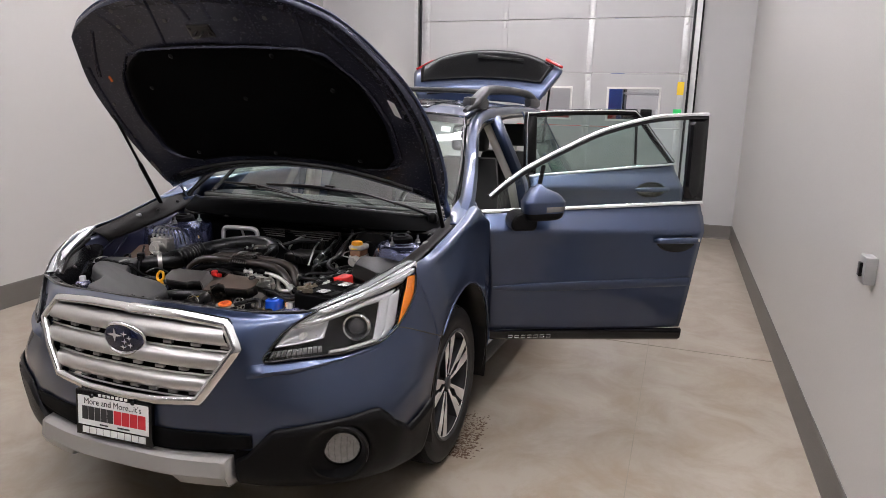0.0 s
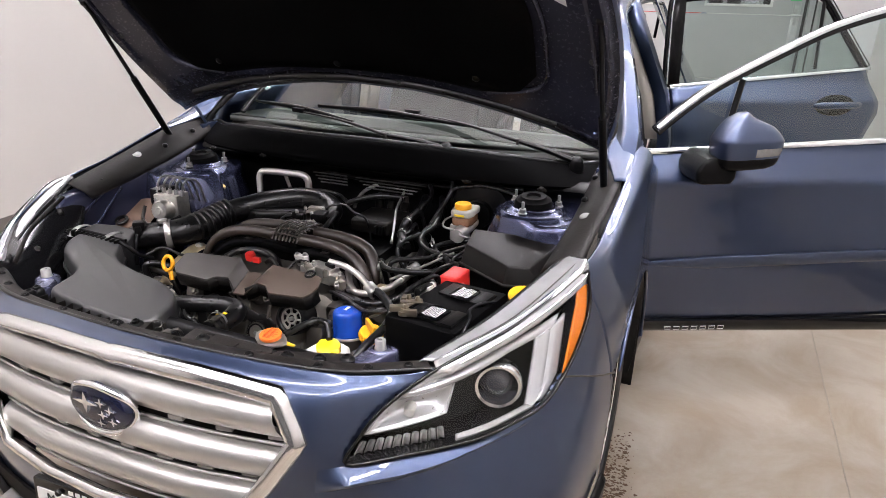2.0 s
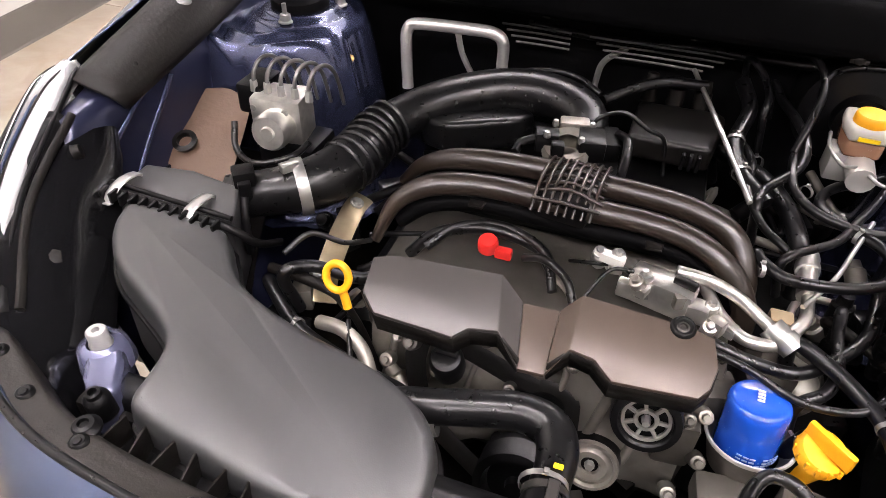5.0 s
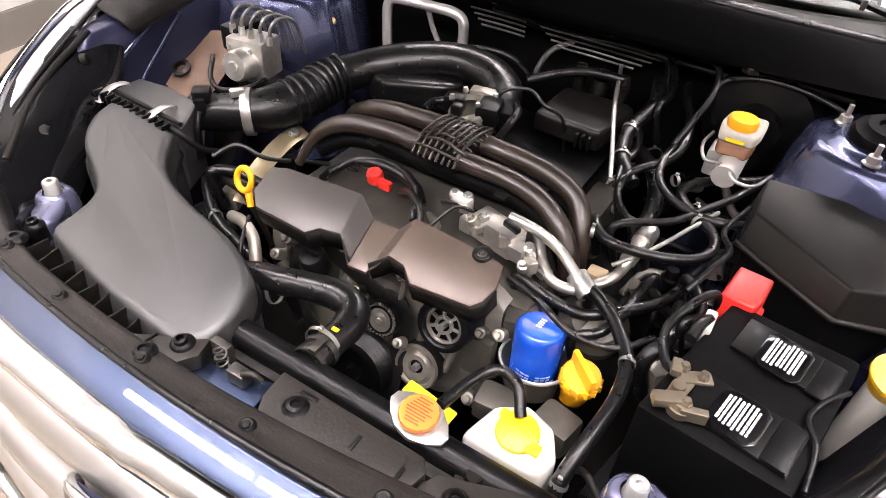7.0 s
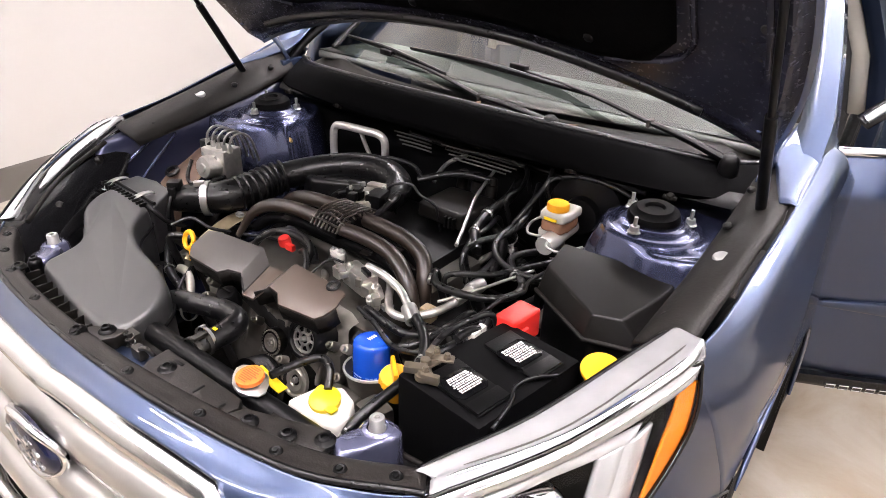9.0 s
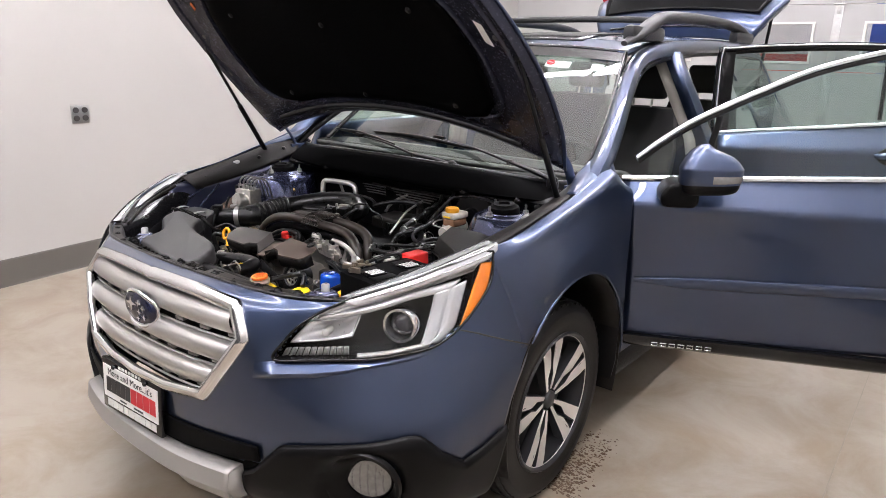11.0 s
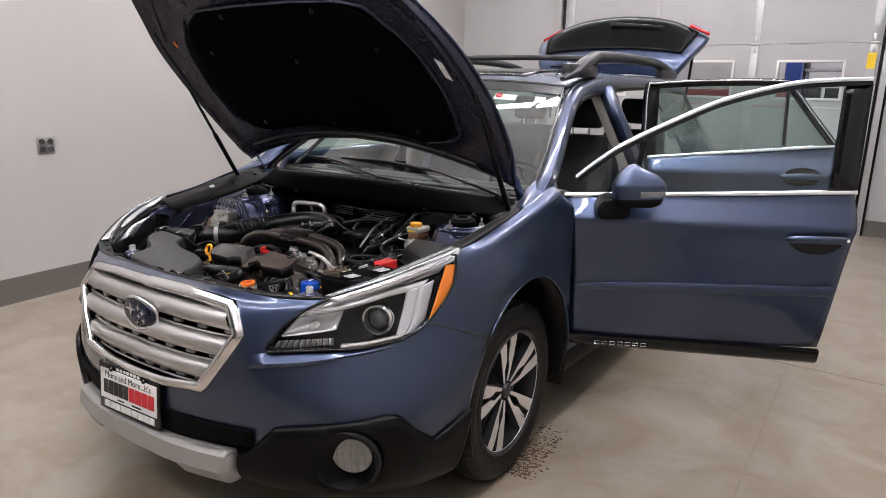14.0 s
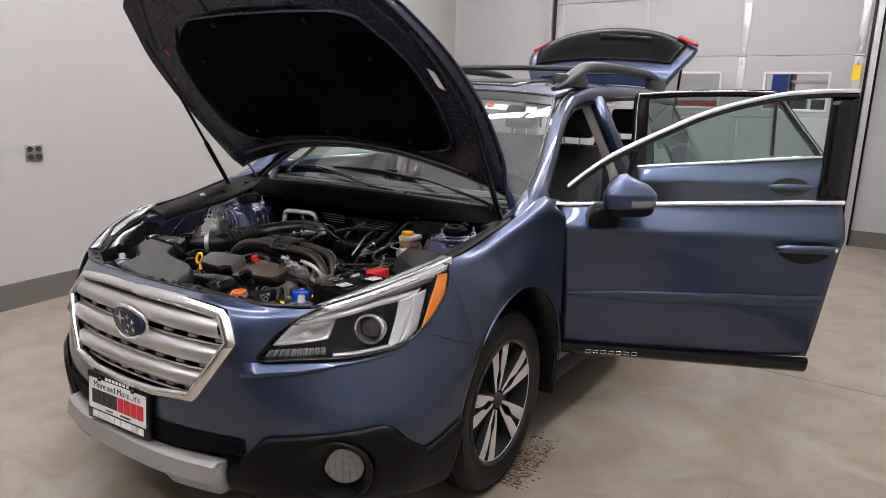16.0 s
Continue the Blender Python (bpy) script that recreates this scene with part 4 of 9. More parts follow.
    lathe(bm, [(0, .03), (.010, .026), (.012, 0)], on((.590, -.765, .785), -.046), (.3, -.95, 0), 14)
    part("bulb", side(bm, s), M_WHITE, lamp)
    for k in range(10):
        a, b = k / 10, (k + .86) / 10
        t0, t1, b0, b1 = Vector((.508, -.835, .738)), Vector((.640, -.734, .746)), Vector((.503, -.847, .718)), Vector((.644, -.738, .726))
        bm = B()
        sheet(bm, patch([t0.lerp(t1, a), t0.lerp(t1, b)], [b0.lerp(b1, a), b0.lerp(b1, b)], lambda p, q: -.012 - .008 * math.sin(math.pi * p), 5, 3))
        part("lower_reflector", side(bm, s), M_FOG, lamp, "small clear reflector cell", solid=.002)
    bm = B()
    sheet(bm, patch([(.800, -.392, .925), (.810, -.355, .922)], [(.797, -.482, .764), (.802, -.466, .772)], lambda a, b: -.001, 8, 24,
                    left=[(.800, -.392, .925), (.800, -.430, .86), (.797, -.482, .764)], right=[(.810, -.355, .922), (.817, -.385, .86), (.802, -.466, .772)]))
    part("amber_marker", side(bm, s), M_AMBER, lamp, "amber side marker", solid=.004)


head_lamp(1)
head_lamp(-1)

# -- front fenders --


def arch_at(deg, k=1.0):
    """A point of the wheel arch's edge, by the angle from its top, positive to the rear."""
    a = radians(deg)
    return .035 + .39 * k * math.sin(a), .385 + .415 * k * math.cos(a)


FY = [-.335, -.25, -.15, -.05, .05, .15, .25, .33, .375, .41, .435]
FTOP = [(.797, .958), (.803, .968), (.808, .985), (.813, 1.008), (.817, 1.032), (.82, 1.055), (.82, 1.082), (.818, 1.105), (.832, 1.072), (.846, 1.045), (.855, 1.030)]
FSH = [(.832, .90), (.848, .915), (.857, .93), (.863, .945), (.868, .960), (.872, .972), (.874, .985), (.876, .985), (.878, .98), (.879, .975), (.880, .97)]
FMID = [(.866, .79), (.882, .82), (.889, .845), (.893, .86), (.894, .87), (.894, .86), (.893, .84), (.889, .80), (.886, .76), (.884, .74), (.882, .72)]
for s in (1, -1):
    mid_y = [-.290, -.225, -.135, -.045, .05, .15, .25, .33, .38, .415, .44]
    ctrl = [[(x, y, z) for y, (x, z) in zip(FY, FTOP)], [(x0 + .72 * (x1 - x0), y, z0 - .26 * (z0 - z1)) for y, (x0, z0), (x1, z1) in zip(FY, FTOP, FSH)], [(x, y, z) for y, (x, z) in zip(FY, FSH)], [(x, y, z) for y, (x, z) in zip(mid_y, FMID)],
            [(.902, *arch_at(-48 + 16 * k)) for k in range(9)] + [(.894, .432, .42), (.886, .452, .38)]]
    g = crgrid(ctrl, 30, 60)
    for i in range(31):
        v = float(np.interp(i / 30, [0, .25, .5, .75, 1], [0, .07, 1 / 7, 2 / 7, 3 / 7]))
        d = skin(1, v) - g[i][0]
        e = (skin(1, v) - skin(.96, v)).normalized()
        run = [(g[i][j] - g[i][0]).length for j in range(16)]
        for j in range(16):
            w = (1 - j / 16) ** 2
            g[i][j] = (g[i][j] + d * w).lerp(skin(1, v) + e * run[j], .8 * w if i < 27 else 0)
        g[i][0] = skin(1, v, .0007)
        g[i].insert(0, skin(.985, v, .0007))
        g[i].insert(0, skin(.97, v, .0004))
    bm = B()
    sheet(bm, g, flip=True)
    fender = part("fender", side(bm, s), M_PAINT, car, "blue painted front fender", solid=.004, smooth=60)
    # rolled arch lip
    bm = B()
    tube(bm, [(.8975, *arch_at(-47.5 + k * 6)) for k in range(23)], [.002] + [.005] * 22, 8, 1)
    part("arch_lip", side(bm, s), M_PAINT, fender)
    # wheel house
    bm = B()
    rows = []
    for k in range(25):
        rows.append([Vector((x, *arch_at(-110 + k * 9.2, .985))) for x in (.89, .80, .70, .60, .55)])
    sheet(bm, rows)
    part("wheel_liner", side(bm, s), M_DUST, car, "black wheel housing liner", solid=.006)
    bm = B()
    prism(bm, [(.64, .245), (.87, .25), (.885, .36), (.885, .56), (.80, .56), (.64, .50)], 0, .008, .003, Matrix(((1, 0, 0, 0), (0, 0, 1, .405), (0, 1, 0, 0), (0, 0, 0, 1))))
    part("mud_flap", side(bm, s), M_BLACK, car, "black mud flap")

# -- wheels --


M_RIMLIP = mat("dark_rim_lip", (.03, .03, .032), .3, metal=.4)


def wheel(s, y0):
    """A wheel about its own axle, standing on the floor."""
    bm = B()
    prof = [(.230, .085), (.243, .098), (.248, .101), (.252, .099), (.278, .108), (.310, .105), (.316, .103), (.319, .100), (.333, .094), (.342, .084), (.347, .070), (.349, .052), (.342, .050), (.342, .044), (.349, .042), (.350, .012), (.342, .010), (.342, .002), (.350, 0), (.349, -.040), (.342, -.042), (.342, -.048), (.349, -.050), (.345, -.075), (.333, -.094), (.31, -.104), (.243, -.098), (.230, -.085)]
    c = Vector((.757, y0, .351))
    lathe(bm, prof, c, (1, 0, 0), 72)
    w = part("wheel", side(bm, s), M_RUBBER, car, "black tyre on a two-tone alloy wheel")
    bm = B()
    for k in range(64):
        a = 2 * math.pi * k / 64
        for x, t in ((.084, .25), (.064, -.15), (.027, -.25), (-.064, .15), (-.084, -.25)):
            r = .3475 if abs(x) < .05 else .345 if abs(x) < .07 else .3375
            m = Matrix.Translation(c) @ Matrix.Rotation(a + (.03 if x > 0 else 0), 4, "X") @ Matrix.Translation((x, 0, r)) @ Matrix.Rotation(t, 4, "Z")
            bmesh.ops.create_cube(bm, size=1, matrix=m @ Matrix.Diagonal((.013, .029, .006, 1)))
    part("tread", side(bm, s), M_RUBBER, w, smooth=0)["kind"] = "stuff"
    bm = B()
    lathe(bm, [(.236, .094), (.233, .098), (.228, .070), (.216, .02), (.214, -.06)], c, (1, 0, 0), 64)
    part("rim_barrel", side(bm, s), M_RIMB, w, "dark rim barrel")
    bm = B()
    lathe(bm, [(.236, .0925), (.243, .0965), (.245, .101), (.240, .1065), (.233, .103), (.229, .095)], c, (1, 0, 0), 64)
    part("rim", side(bm, s), M_RIMLIP, w, "dark alloy rim lip")
    bm = B()
    lathe(bm, [(.2275, .093), (.230, .0965), (.235, .0985), (.2365, .0955)], c, (1, 0, 0), 64)
    part("rim_edge", side(bm, s), M_MACH, w, "thin machined rim edge")
    bm = B()
    lathe(bm, [(0, .028), (.10, .028), (.20, .015), (.216, -.03)], c, (1, 0, 0), 48)
    part("brake_disc", side(bm, s), M_RIMB, w, "dark brake disc")
    # ten blades in five pairs, machined on the face, dark in the pockets
    for k in range(10):
        pair, half = divmod(k, 2)
        a = radians(pair * 72 + (15.5 if half else -15.5) + 8)
        bm = B()
        fm = Matrix.Translation(c) @ Matrix.Rotation(a, 4, "X")
        sg = 1 if half else -1

        def at(r, t, x):
            return fm @ Vector((x, t, r))
        o = [(.040, -.009), (.040, .009), (.098, .010), (.136, .033), (.190, .043), (.232, .047), (.232, -.006), (.190, -.007), (.098, -.008)]
        o = [(r, t * sg) for r, t in o]
        if sg < 0:
            o = o[::-1]
        f1 = [bm.verts.new(at(r, t, .092 - .03 * (1 - r / .235) ** 2 + (.004 if r < .06 else 0))) for r, t in o]
        f2 = [bm.verts.new(at(r, t * 1.05, .052)) for r, t in o]
        bm.faces.new(f1)
        for j in range(len(o)):
            bm.faces.new((f1[j], f2[j], f2[(j + 1) % len(o)], f1[(j + 1) % len(o)]))
        bm.faces.new(f2[::-1])
        sp = part("spoke", side(bm, s), M_RIMB, w, "two-tone alloy spoke", smooth=20)
        bm = B()
        o2 = [(r, t * (.92 if r > .06 else .6)) for r, t in o]
        g1 = [bm.verts.new(at(r, t, .0935 - .03 * (1 - r / .235) ** 2 + (.004 if r < .06 else 0))) for r, t in o2]
        g2 = [bm.verts.new(at(r, t, .090 - .03 * (1 - r / .235) ** 2)) for r, t in o2]
        bm.faces.new(g1)
        for j in range(len(o)):
            bm.faces.new((g1[j], g2[j], g2[(j + 1) % len(o)], g1[(j + 1) % len(o)]))
        part("spoke_face", side(bm, s), M_MACH, w, "bright machined spoke face", smooth=20)
    bm = B()
    lathe(bm, [(0, .084), (.026, .083), (.031, .078), (.032, .06)], c, (1, 0, 0), 28)
    part("hub_cap", side(bm, s), M_RIMB, w, "dark hub cap")
    for k in range(5):
        a = radians(k * 72 + 8)
        bm = B()
        q = c + Vector((0, .052 * math.sin(a), .052 * math.cos(a)))
        lathe(bm, [(0, .078), (.008, .077), (.010, .07), (.010, .05)], q, (1, 0, 0), 8)
        part("lug_nut", side(bm, s), M_CHROME, w)
    return w


for s in (1, -1):
    wheel(s, 0.0)
    wheel(s, 2.745)

# -- upper body: pillars, roof, glass --


def strip(name, centre, w, h, m, label="", s=1, up=(0, 0, 1), parent=None, n=10):
    bm = B()
    tube(bm, centre, w, n, 8, flat=h / w, up=up)
    return part(name, side(bm, s), m, parent or car, label)


PILLAR = [(.816, .24, 1.045), (.812, .30, 1.092), (.805, .36, 1.135), (.765, .52, 1.235), (.70, .74, 1.365), (.645, .95, 1.455), (.625, 1.15, 1.500), (.622, 1.45, 1.530), (.618, 2.0, 1.548), (.60, 2.6, 1.545), (.575, 3.0, 1.525)]
for s in (1, -1):
    rows = []
    sp = spline(PILLAR, 8)
    for k, p in enumerate(sp):
                rows.append([p + Vector((-.060, .02, .012)), p + Vector((-.030, .0, .022)), p + Vector((.005, -.01, .014)), p + Vector((.018, .0, -.012)), p + Vector((.006, .02, -.045))])
    bm = B()
    sheet(bm, rows)
    part("side_frame", side(bm, s), M_PAINT, car, "blue painted windscreen pillar and roof rail", solid=.012, smooth=60)
    strip("door_seal", [Vector(p) + Vector((-.012, .03, -.05)) for p in PILLAR], .014, .014, M_BLACK, "black door seal", s)
    # B and C pillars
    rows = []
    for z in (.36, .6, .9, 1.1, 1.3, 1.50):
        x = float(np.interp(z, [.3, .9, 1.1, 1.52], [.83, .84, .80, .625]))
        y = float(np.interp(z, [.3, 1.05, 1.52], [1.56, 1.53, 1.40]))
        rows.append([Vector((x - .05, y - .07, z)), Vector((x, y - .055, z)), Vector((x + .012, y, z)), Vector((x, y + .055, z)), Vector((x - .05, y + .07, z))])
    bm = B()
    sheet(bm, rows)
    part("b_pillar", side(bm, s), M_PAINT, car, "blue painted centre pillar", solid=.012)
    rows = [[p + Vector((-.055, 0, 0)) for p in r] for r in rows[2:]]
    bm = B()
    sheet(bm, rows)
    part("pillar_trim", side(bm, s), M_TRIM, car, "beige pillar trim", solid=.01)
    # sill
    strip("sill", [(.80, .42, .36), (.815, 1.0, .355), (.815, 1.6, .355), (.80, 2.35, .37)], .065, .075, M_PAINT, "blue painted sill", s, n=12)
    strip("sill_cladding", [(.835, .44, .315), (.85, 1.0, .305), (.85, 1.6, .305), (.835, 2.32, .32)], .05, .06, M_CLAD, "dark plastic sill cladding", s, n=12)
    # rear quarter
    q = [[(.62, 2.02, 1.545), (.60, 2.5, 1.545), (.58, 3.0, 1.52), (.54, 3.35, 1.45)],
         [(.78, 2.28, 1.18), (.77, 2.7, 1.20), (.74, 3.1, 1.20), (.69, 3.5, 1.18)],
         [(.87, 2.30, .95), (.88, 2.75, .98), (.86, 3.2, .96), (.78, 3.68, .93)],
         [(.88, 2.32, .55), (.905, 2.75, .80), (.88, 3.2, .60), (.80, 3.74, .60)],
         [(.85, 2.33, .36), (.90, 2.75, .79), (.86, 3.2, .36), (.78, 3.72, .36)]]
    bm = B()
    sheet(bm, crgrid(q, 24, 28), keep=lambda c: math.hypot(c.y - 2.745, c.z - .36) > .43 and not (1.21 < c.z < 1.48 and 2.2 < c.y < 3.05))
    part("rear_quarter", side(bm, s), M_PAINT, car, "blue painted rear quarter panel", solid=.006, smooth=60)
    bm = B()
    sheet(bm, crgrid([[(.625, 2.1, 1.49), (.60, 3.1, 1.47)], [(.755, 2.2, 1.19), (.72, 3.15, 1.19)]], 6, 8))
    gl = part("quarter_glass", side(bm, s), M_DARKGLASS, car, "dark tinted rear side glass")
    gl.visible_shadow = False

    # fender corner under the windscreen pillar
    bm = B()
    sheet(bm, crgrid([[(.790, .10, 1.038), (.756, .20, 1.058), (.737, .27, 1.078), (.750, .37, 1.128)], [(.812, .10, 1.042), (.795, .20, 1.066), (.785, .28, 1.090), (.782, .37, 1.130)],
                      [(.821, .10, 1.034), (.824, .20, 1.054), (.823, .28, 1.080), (.820, .365, 1.110)], [(.824, .10, 1.015), (.834, .20, 1.03), (.838, .28, 1.050), (.838, .36, 1.070)]], 16, 16))
    part("pillar_base", side(bm, s), M_PAINT, car, "blue painted corner below the windscreen pillar", solid=.004, smooth=60)

# roof skin with sunroof
RC = [[(-.565, .99, 1.492), (-.3, .955, 1.512), (0, .945, 1.518), (.3, .955, 1.512), (.565, .99, 1.492)],
      [(-.575, 1.3, 1.540), (-.3, 1.3, 1.567), (0, 1.3, 1.575), (.3, 1.3, 1.567), (.575, 1.3, 1.540)],
      [(-.572, 2.0, 1.562), (-.3, 2.0, 1.592), (0, 2.0, 1.60), (.3, 2.0, 1.592), (.572, 2.0, 1.562)],
      [(-.55, 2.7, 1.550), (-.3, 2.7, 1.580), (0, 2.7, 1.588), (.3, 2.7, 1.580), (.55, 2.7, 1.550)],
      [(-.53, 3.05, 1.525), (-.3, 3.07, 1.552), (0, 3.08, 1.56), (.3, 3.07, 1.552), (.53, 3.05, 1.525)]]
ROOF = crgrid(RC, 40, 24)
bm = B()
sheet(bm, ROOF)
part("roof", bm, M_PAINT, car, "blue painted roof", solid=.02, smooth=60)
bm = B()
sheet(bm, [[p + Vector((0, 0, -.035)) for p in r[2:-2]] for r in ROOF[1:-1]])
part("headlining", bm, M_TRIM, car, "beige roof lining", solid=.01)
bm = B()
sheet(bm, [[p + Vector((0, 0, .006)) for p in r[6:19]] for r in ROOF[4:16]])
part("sunroof", bm, M_GLOSSB, car, "dark glass sunroof", solid=.006)

# roof rails with the swing-in cross bars
for s in (1, -1):
    rail = [(.585, .90, 1.525), (.590, 1.02, 1.560), (.590, 1.18, 1.615), (.588, 1.35, 1.648), (.584, 1.9, 1.662), (.575, 2.4, 1.655), (.565, 2.7, 1.615), (.56, 2.86, 1.565)]
    rr = [.014, .034, .038, .037, .034, .034, .036, .016]
    bm = B()
    tube(bm, rail, rr, 12, 8, flat=.78, up=(0, 0, 1))
    for y, z in ((1.12, 1.565), (2.62, 1.59)):
        box(bm, (.580, y, z + .004), (.056, .36, .066), .024)
    roof_rail = part("roof_rail", side(bm, s), M_RAIL, car, "dark grey roof rail")
    bm = B()
    tube(bm, [(.555, 1.36, 1.640), (.50, 1.40, 1.640), (.25, 1.40, 1.648), (0, 1.40, 1.65)], .020, 10, 6, flat=.6)
    part("cross_bar", side(bm, s), M_BLACK, roof_rail, "black cross bar")

# windscreen
WC = [[(-.70, .41, 1.062), (-.4, .275, 1.066), (0, .215, 1.070), (.4, .275, 1.066), (.70, .41, 1.062)],
      [(-.66, .63, 1.220), (-.36, .515, 1.238), (0, .465, 1.244), (.36, .515, 1.238), (.66, .63, 1.220)],
      [(-.60, .84, 1.375), (-.33, .755, 1.393), (0, .72, 1.398), (.33, .755, 1.393), (.60, .84, 1.375)],
      [(-.555, 1.0, 1.490), (-.30, .955, 1.508), (0, .943, 1.513), (.30, .955, 1.508), (.555, 1.0, 1.490)]]
WS = crgrid(WC, 24, 32)
bm = B()
sheet(bm, WS)
ws = part("windscreen", bm, M_WSGLASS, car, "clear greenish windscreen", smooth=70)
ws.visible_shadow = False
bm = B()
tube(bm, [r[0] for r in WS] + WS[-1][1:-1] + [r[-1] for r in WS][::-1], .010, 6, 1)
part("windscreen_band", bm, M_GLOSSB, ws, "black windscreen edge band")
bm = B()
band = [[p + Vector((0, -.003, .003)) for p in row] for row in WS[-4:]]
sheet(bm, band)
part("shade_band", bm, M_GLOSSB, ws, "dark band along the top of the windscreen")
for (u, v), w, h, m, nm in (((.74, .80), .11, .05, M_PAPER, "white sticker"), ((.90, .80), .05, .05, M_PAPER, "small white inspection sticker")):
    i, j = round(v * 24), round(u * 32)
    p = WS[i][j]
    nrm = (WS[i + 1][j] - p).cross(WS[i][j + 1] - p).normalized()
    if nrm.y > 0:
        nrm = -nrm
    q = axis_m(p + nrm * -.006, nrm)
    bm = B()
    ex = (WS[i][j + 1] - p).normalized()
    ey = nrm.cross(ex)
    vs = [bm.verts.new(p - nrm * .004 + ex * a * w / 2 + ey * b * h / 2) for a, b in ((-1, -1), (1, -1), (1, 1), (-1, 1))]
    bm.faces.new(vs)
    st = part("sticker", bm, m, ws, nm, smooth=0, solid=.001)
    if w > .1:
        bm = B()
        c = p + nrm * .003 + ex * -.03
        tube(bm, [c + ex * .016 * math.cos(a) + ey * .016 * math.sin(a) for a in (k * math.pi / 6 for k in range(12))], .003, 5, 1, closed=True)
        tube(bm, [c - ex * .011 - ey * .011, c + ex * .011 + ey * .011], .003, 5, 1)
        part("sticker_mark", bm, M_REDINK, ws, "red circle mark")

# wipers
for piv, elbow, end, b0, b1 in (((.656, .243, 1.035), (.47, .246, 1.092), (.08, .315, 1.135), (.30, .278, 1.117), (-.30, .335, 1.128)),
                                ((.26, .175, 1.050), (.042, .200, 1.078), (-.36, .300, 1.108), (-.12, .262, 1.098), (-.62, .400, 1.112))):
    bm = B()
    piv, elbow, end, b0, b1 = (Vector(q) for q in (piv, elbow, end, b0, b1))
    tube(bm, [piv + Vector((0, 0, .012)), piv.lerp(elbow, .5) + Vector((0, 0, .010)), elbow], [.017, .016, .011], 10, 3, flat=.55, up=(0, .3, 1))
    tube(bm, [elbow, elbow.lerp(end, .5) + Vector((0, -.004, .010)), end], [.010, .008, .006], 8, 5, flat=.55, up=(0, .3, 1))
    lathe(bm, [(0, .032), (.012, .030), (.020, .020), (.022, 0), (.022, -.02)], piv, (0, -.2, 1), 16)
    wiper = part("wiper", bm, M_BLACK, car, "black windscreen wiper")
    bm = B()
    tube(bm, [b0, b0.lerp(b1, .5) + Vector((0, -.014, .012)), b1], [.004, .008, .004], 8, 8, flat=1.5)
    part("blade", bm, M_HOSE, wiper, "rubber wiper blade")
    bm = B()
    box(bm, end + Vector((0, 0, .004)), (.055, .018, .016), .004, Matrix.Rotation(-.2, 3, "Z"))
    part("blade_joint", bm, M_CLAD, wiper)
    bm = B()
    box(bm, elbow, (.010, .026, .018), .003)
    part("arm_hinge", bm, M_STRIKER, wiper)

# cowl: seal line, tall smooth front face, and the leaf tray up to the glass
SEAL = [(-.73, .30, 1.035), (-.66, .255, 1.036), (-.58, .220, 1.044), (-.4, .174, 1.055), (-.2, .145, 1.062), (0, .136, 1.066), (.2, .148, 1.062), (.4, .182, 1.051), (.58, .236, 1.036), (.665, .278, 1.030), (.74, .33, 1.035)]
FOOT = [(-.74, .24, 1.0), (-.68, .165, .990), (-.56, .138, .986), (-.4, .125, .983), (-.2, .112, .984), (0, .107, .985), (.2, .113, .983), (.42, .126, .984), (.60, .140, .988), (.69, .195, .986), (.745, .27, 1.0)]
TRAY = [(-.73, .42, 1.050), (-.69, .405, 1.050), (-.58, .35, 1.052), (-.4, .277, 1.055), (-.2, .238, 1.058), (0, .217, 1.060), (.2, .238, 1.058), (.4, .277, 1.055), (.58, .35, 1.052), (.69, .405, 1.050), (.74, .43, 1.050)]
seal, foot, tray = (spline(q, 8) for q in (SEAL, FOOT, TRAY))
bm = B()
rows = []
for f, out, dz in ((0, 0, .002), (.03, -.008, .002), (.10, -.012, -.001), (.30, -.010, 0), (.55, -.006, 0), (.80, -.002, 0), (.94, .002, -.001), (1, .012, -.004)):
    rows.append([a.lerp(b, f) + Vector((0, out, dz)) for a, b in zip(seal, foot)])
sheet(bm, rows)
cowl = part("cowl", bm, M_COWL, car, "black plastic cowl panel under the windscreen", solid=.005, smooth=60)
bm = B()
sheet(bm, [[a.lerp(b, f) + Vector((0, 0, dz)) for a, b in zip(seal, tray)] for f, dz in ((.02, -.002), (.10, -.014), (.35, -.022), (.65, -.020), (.9, -.008), (1, -.004))])
part("cowl_tray", bm, M_DUST, cowl, "dusty black leaf tray", solid=.004)
for k in range(22):
    x = -.36 + .72 * k / 21
    j = min(range(len(seal)), key=lambda q: abs(seal[q].x - x))
    a, b = seal[j].lerp(tray[j], .28), seal[j].lerp(tray[j], .72)
    bm = B()
    tube(bm, [a + Vector((0, 0, -.016)), b + Vector((0, 0, -.014))], .003, 6, 1)
    part("vent_bar", bm, M_BLACK, cowl)
bm = B()
tube(bm, [p + Vector((0, .004, .006)) for p in seal], .008, 8, 1)
tube(bm, [p + Vector((0, .018, .002)) for p in seal], .006, 8, 1)
part("hood_seal", bm, M_HOSE, cowl, "black rubber hood seal")
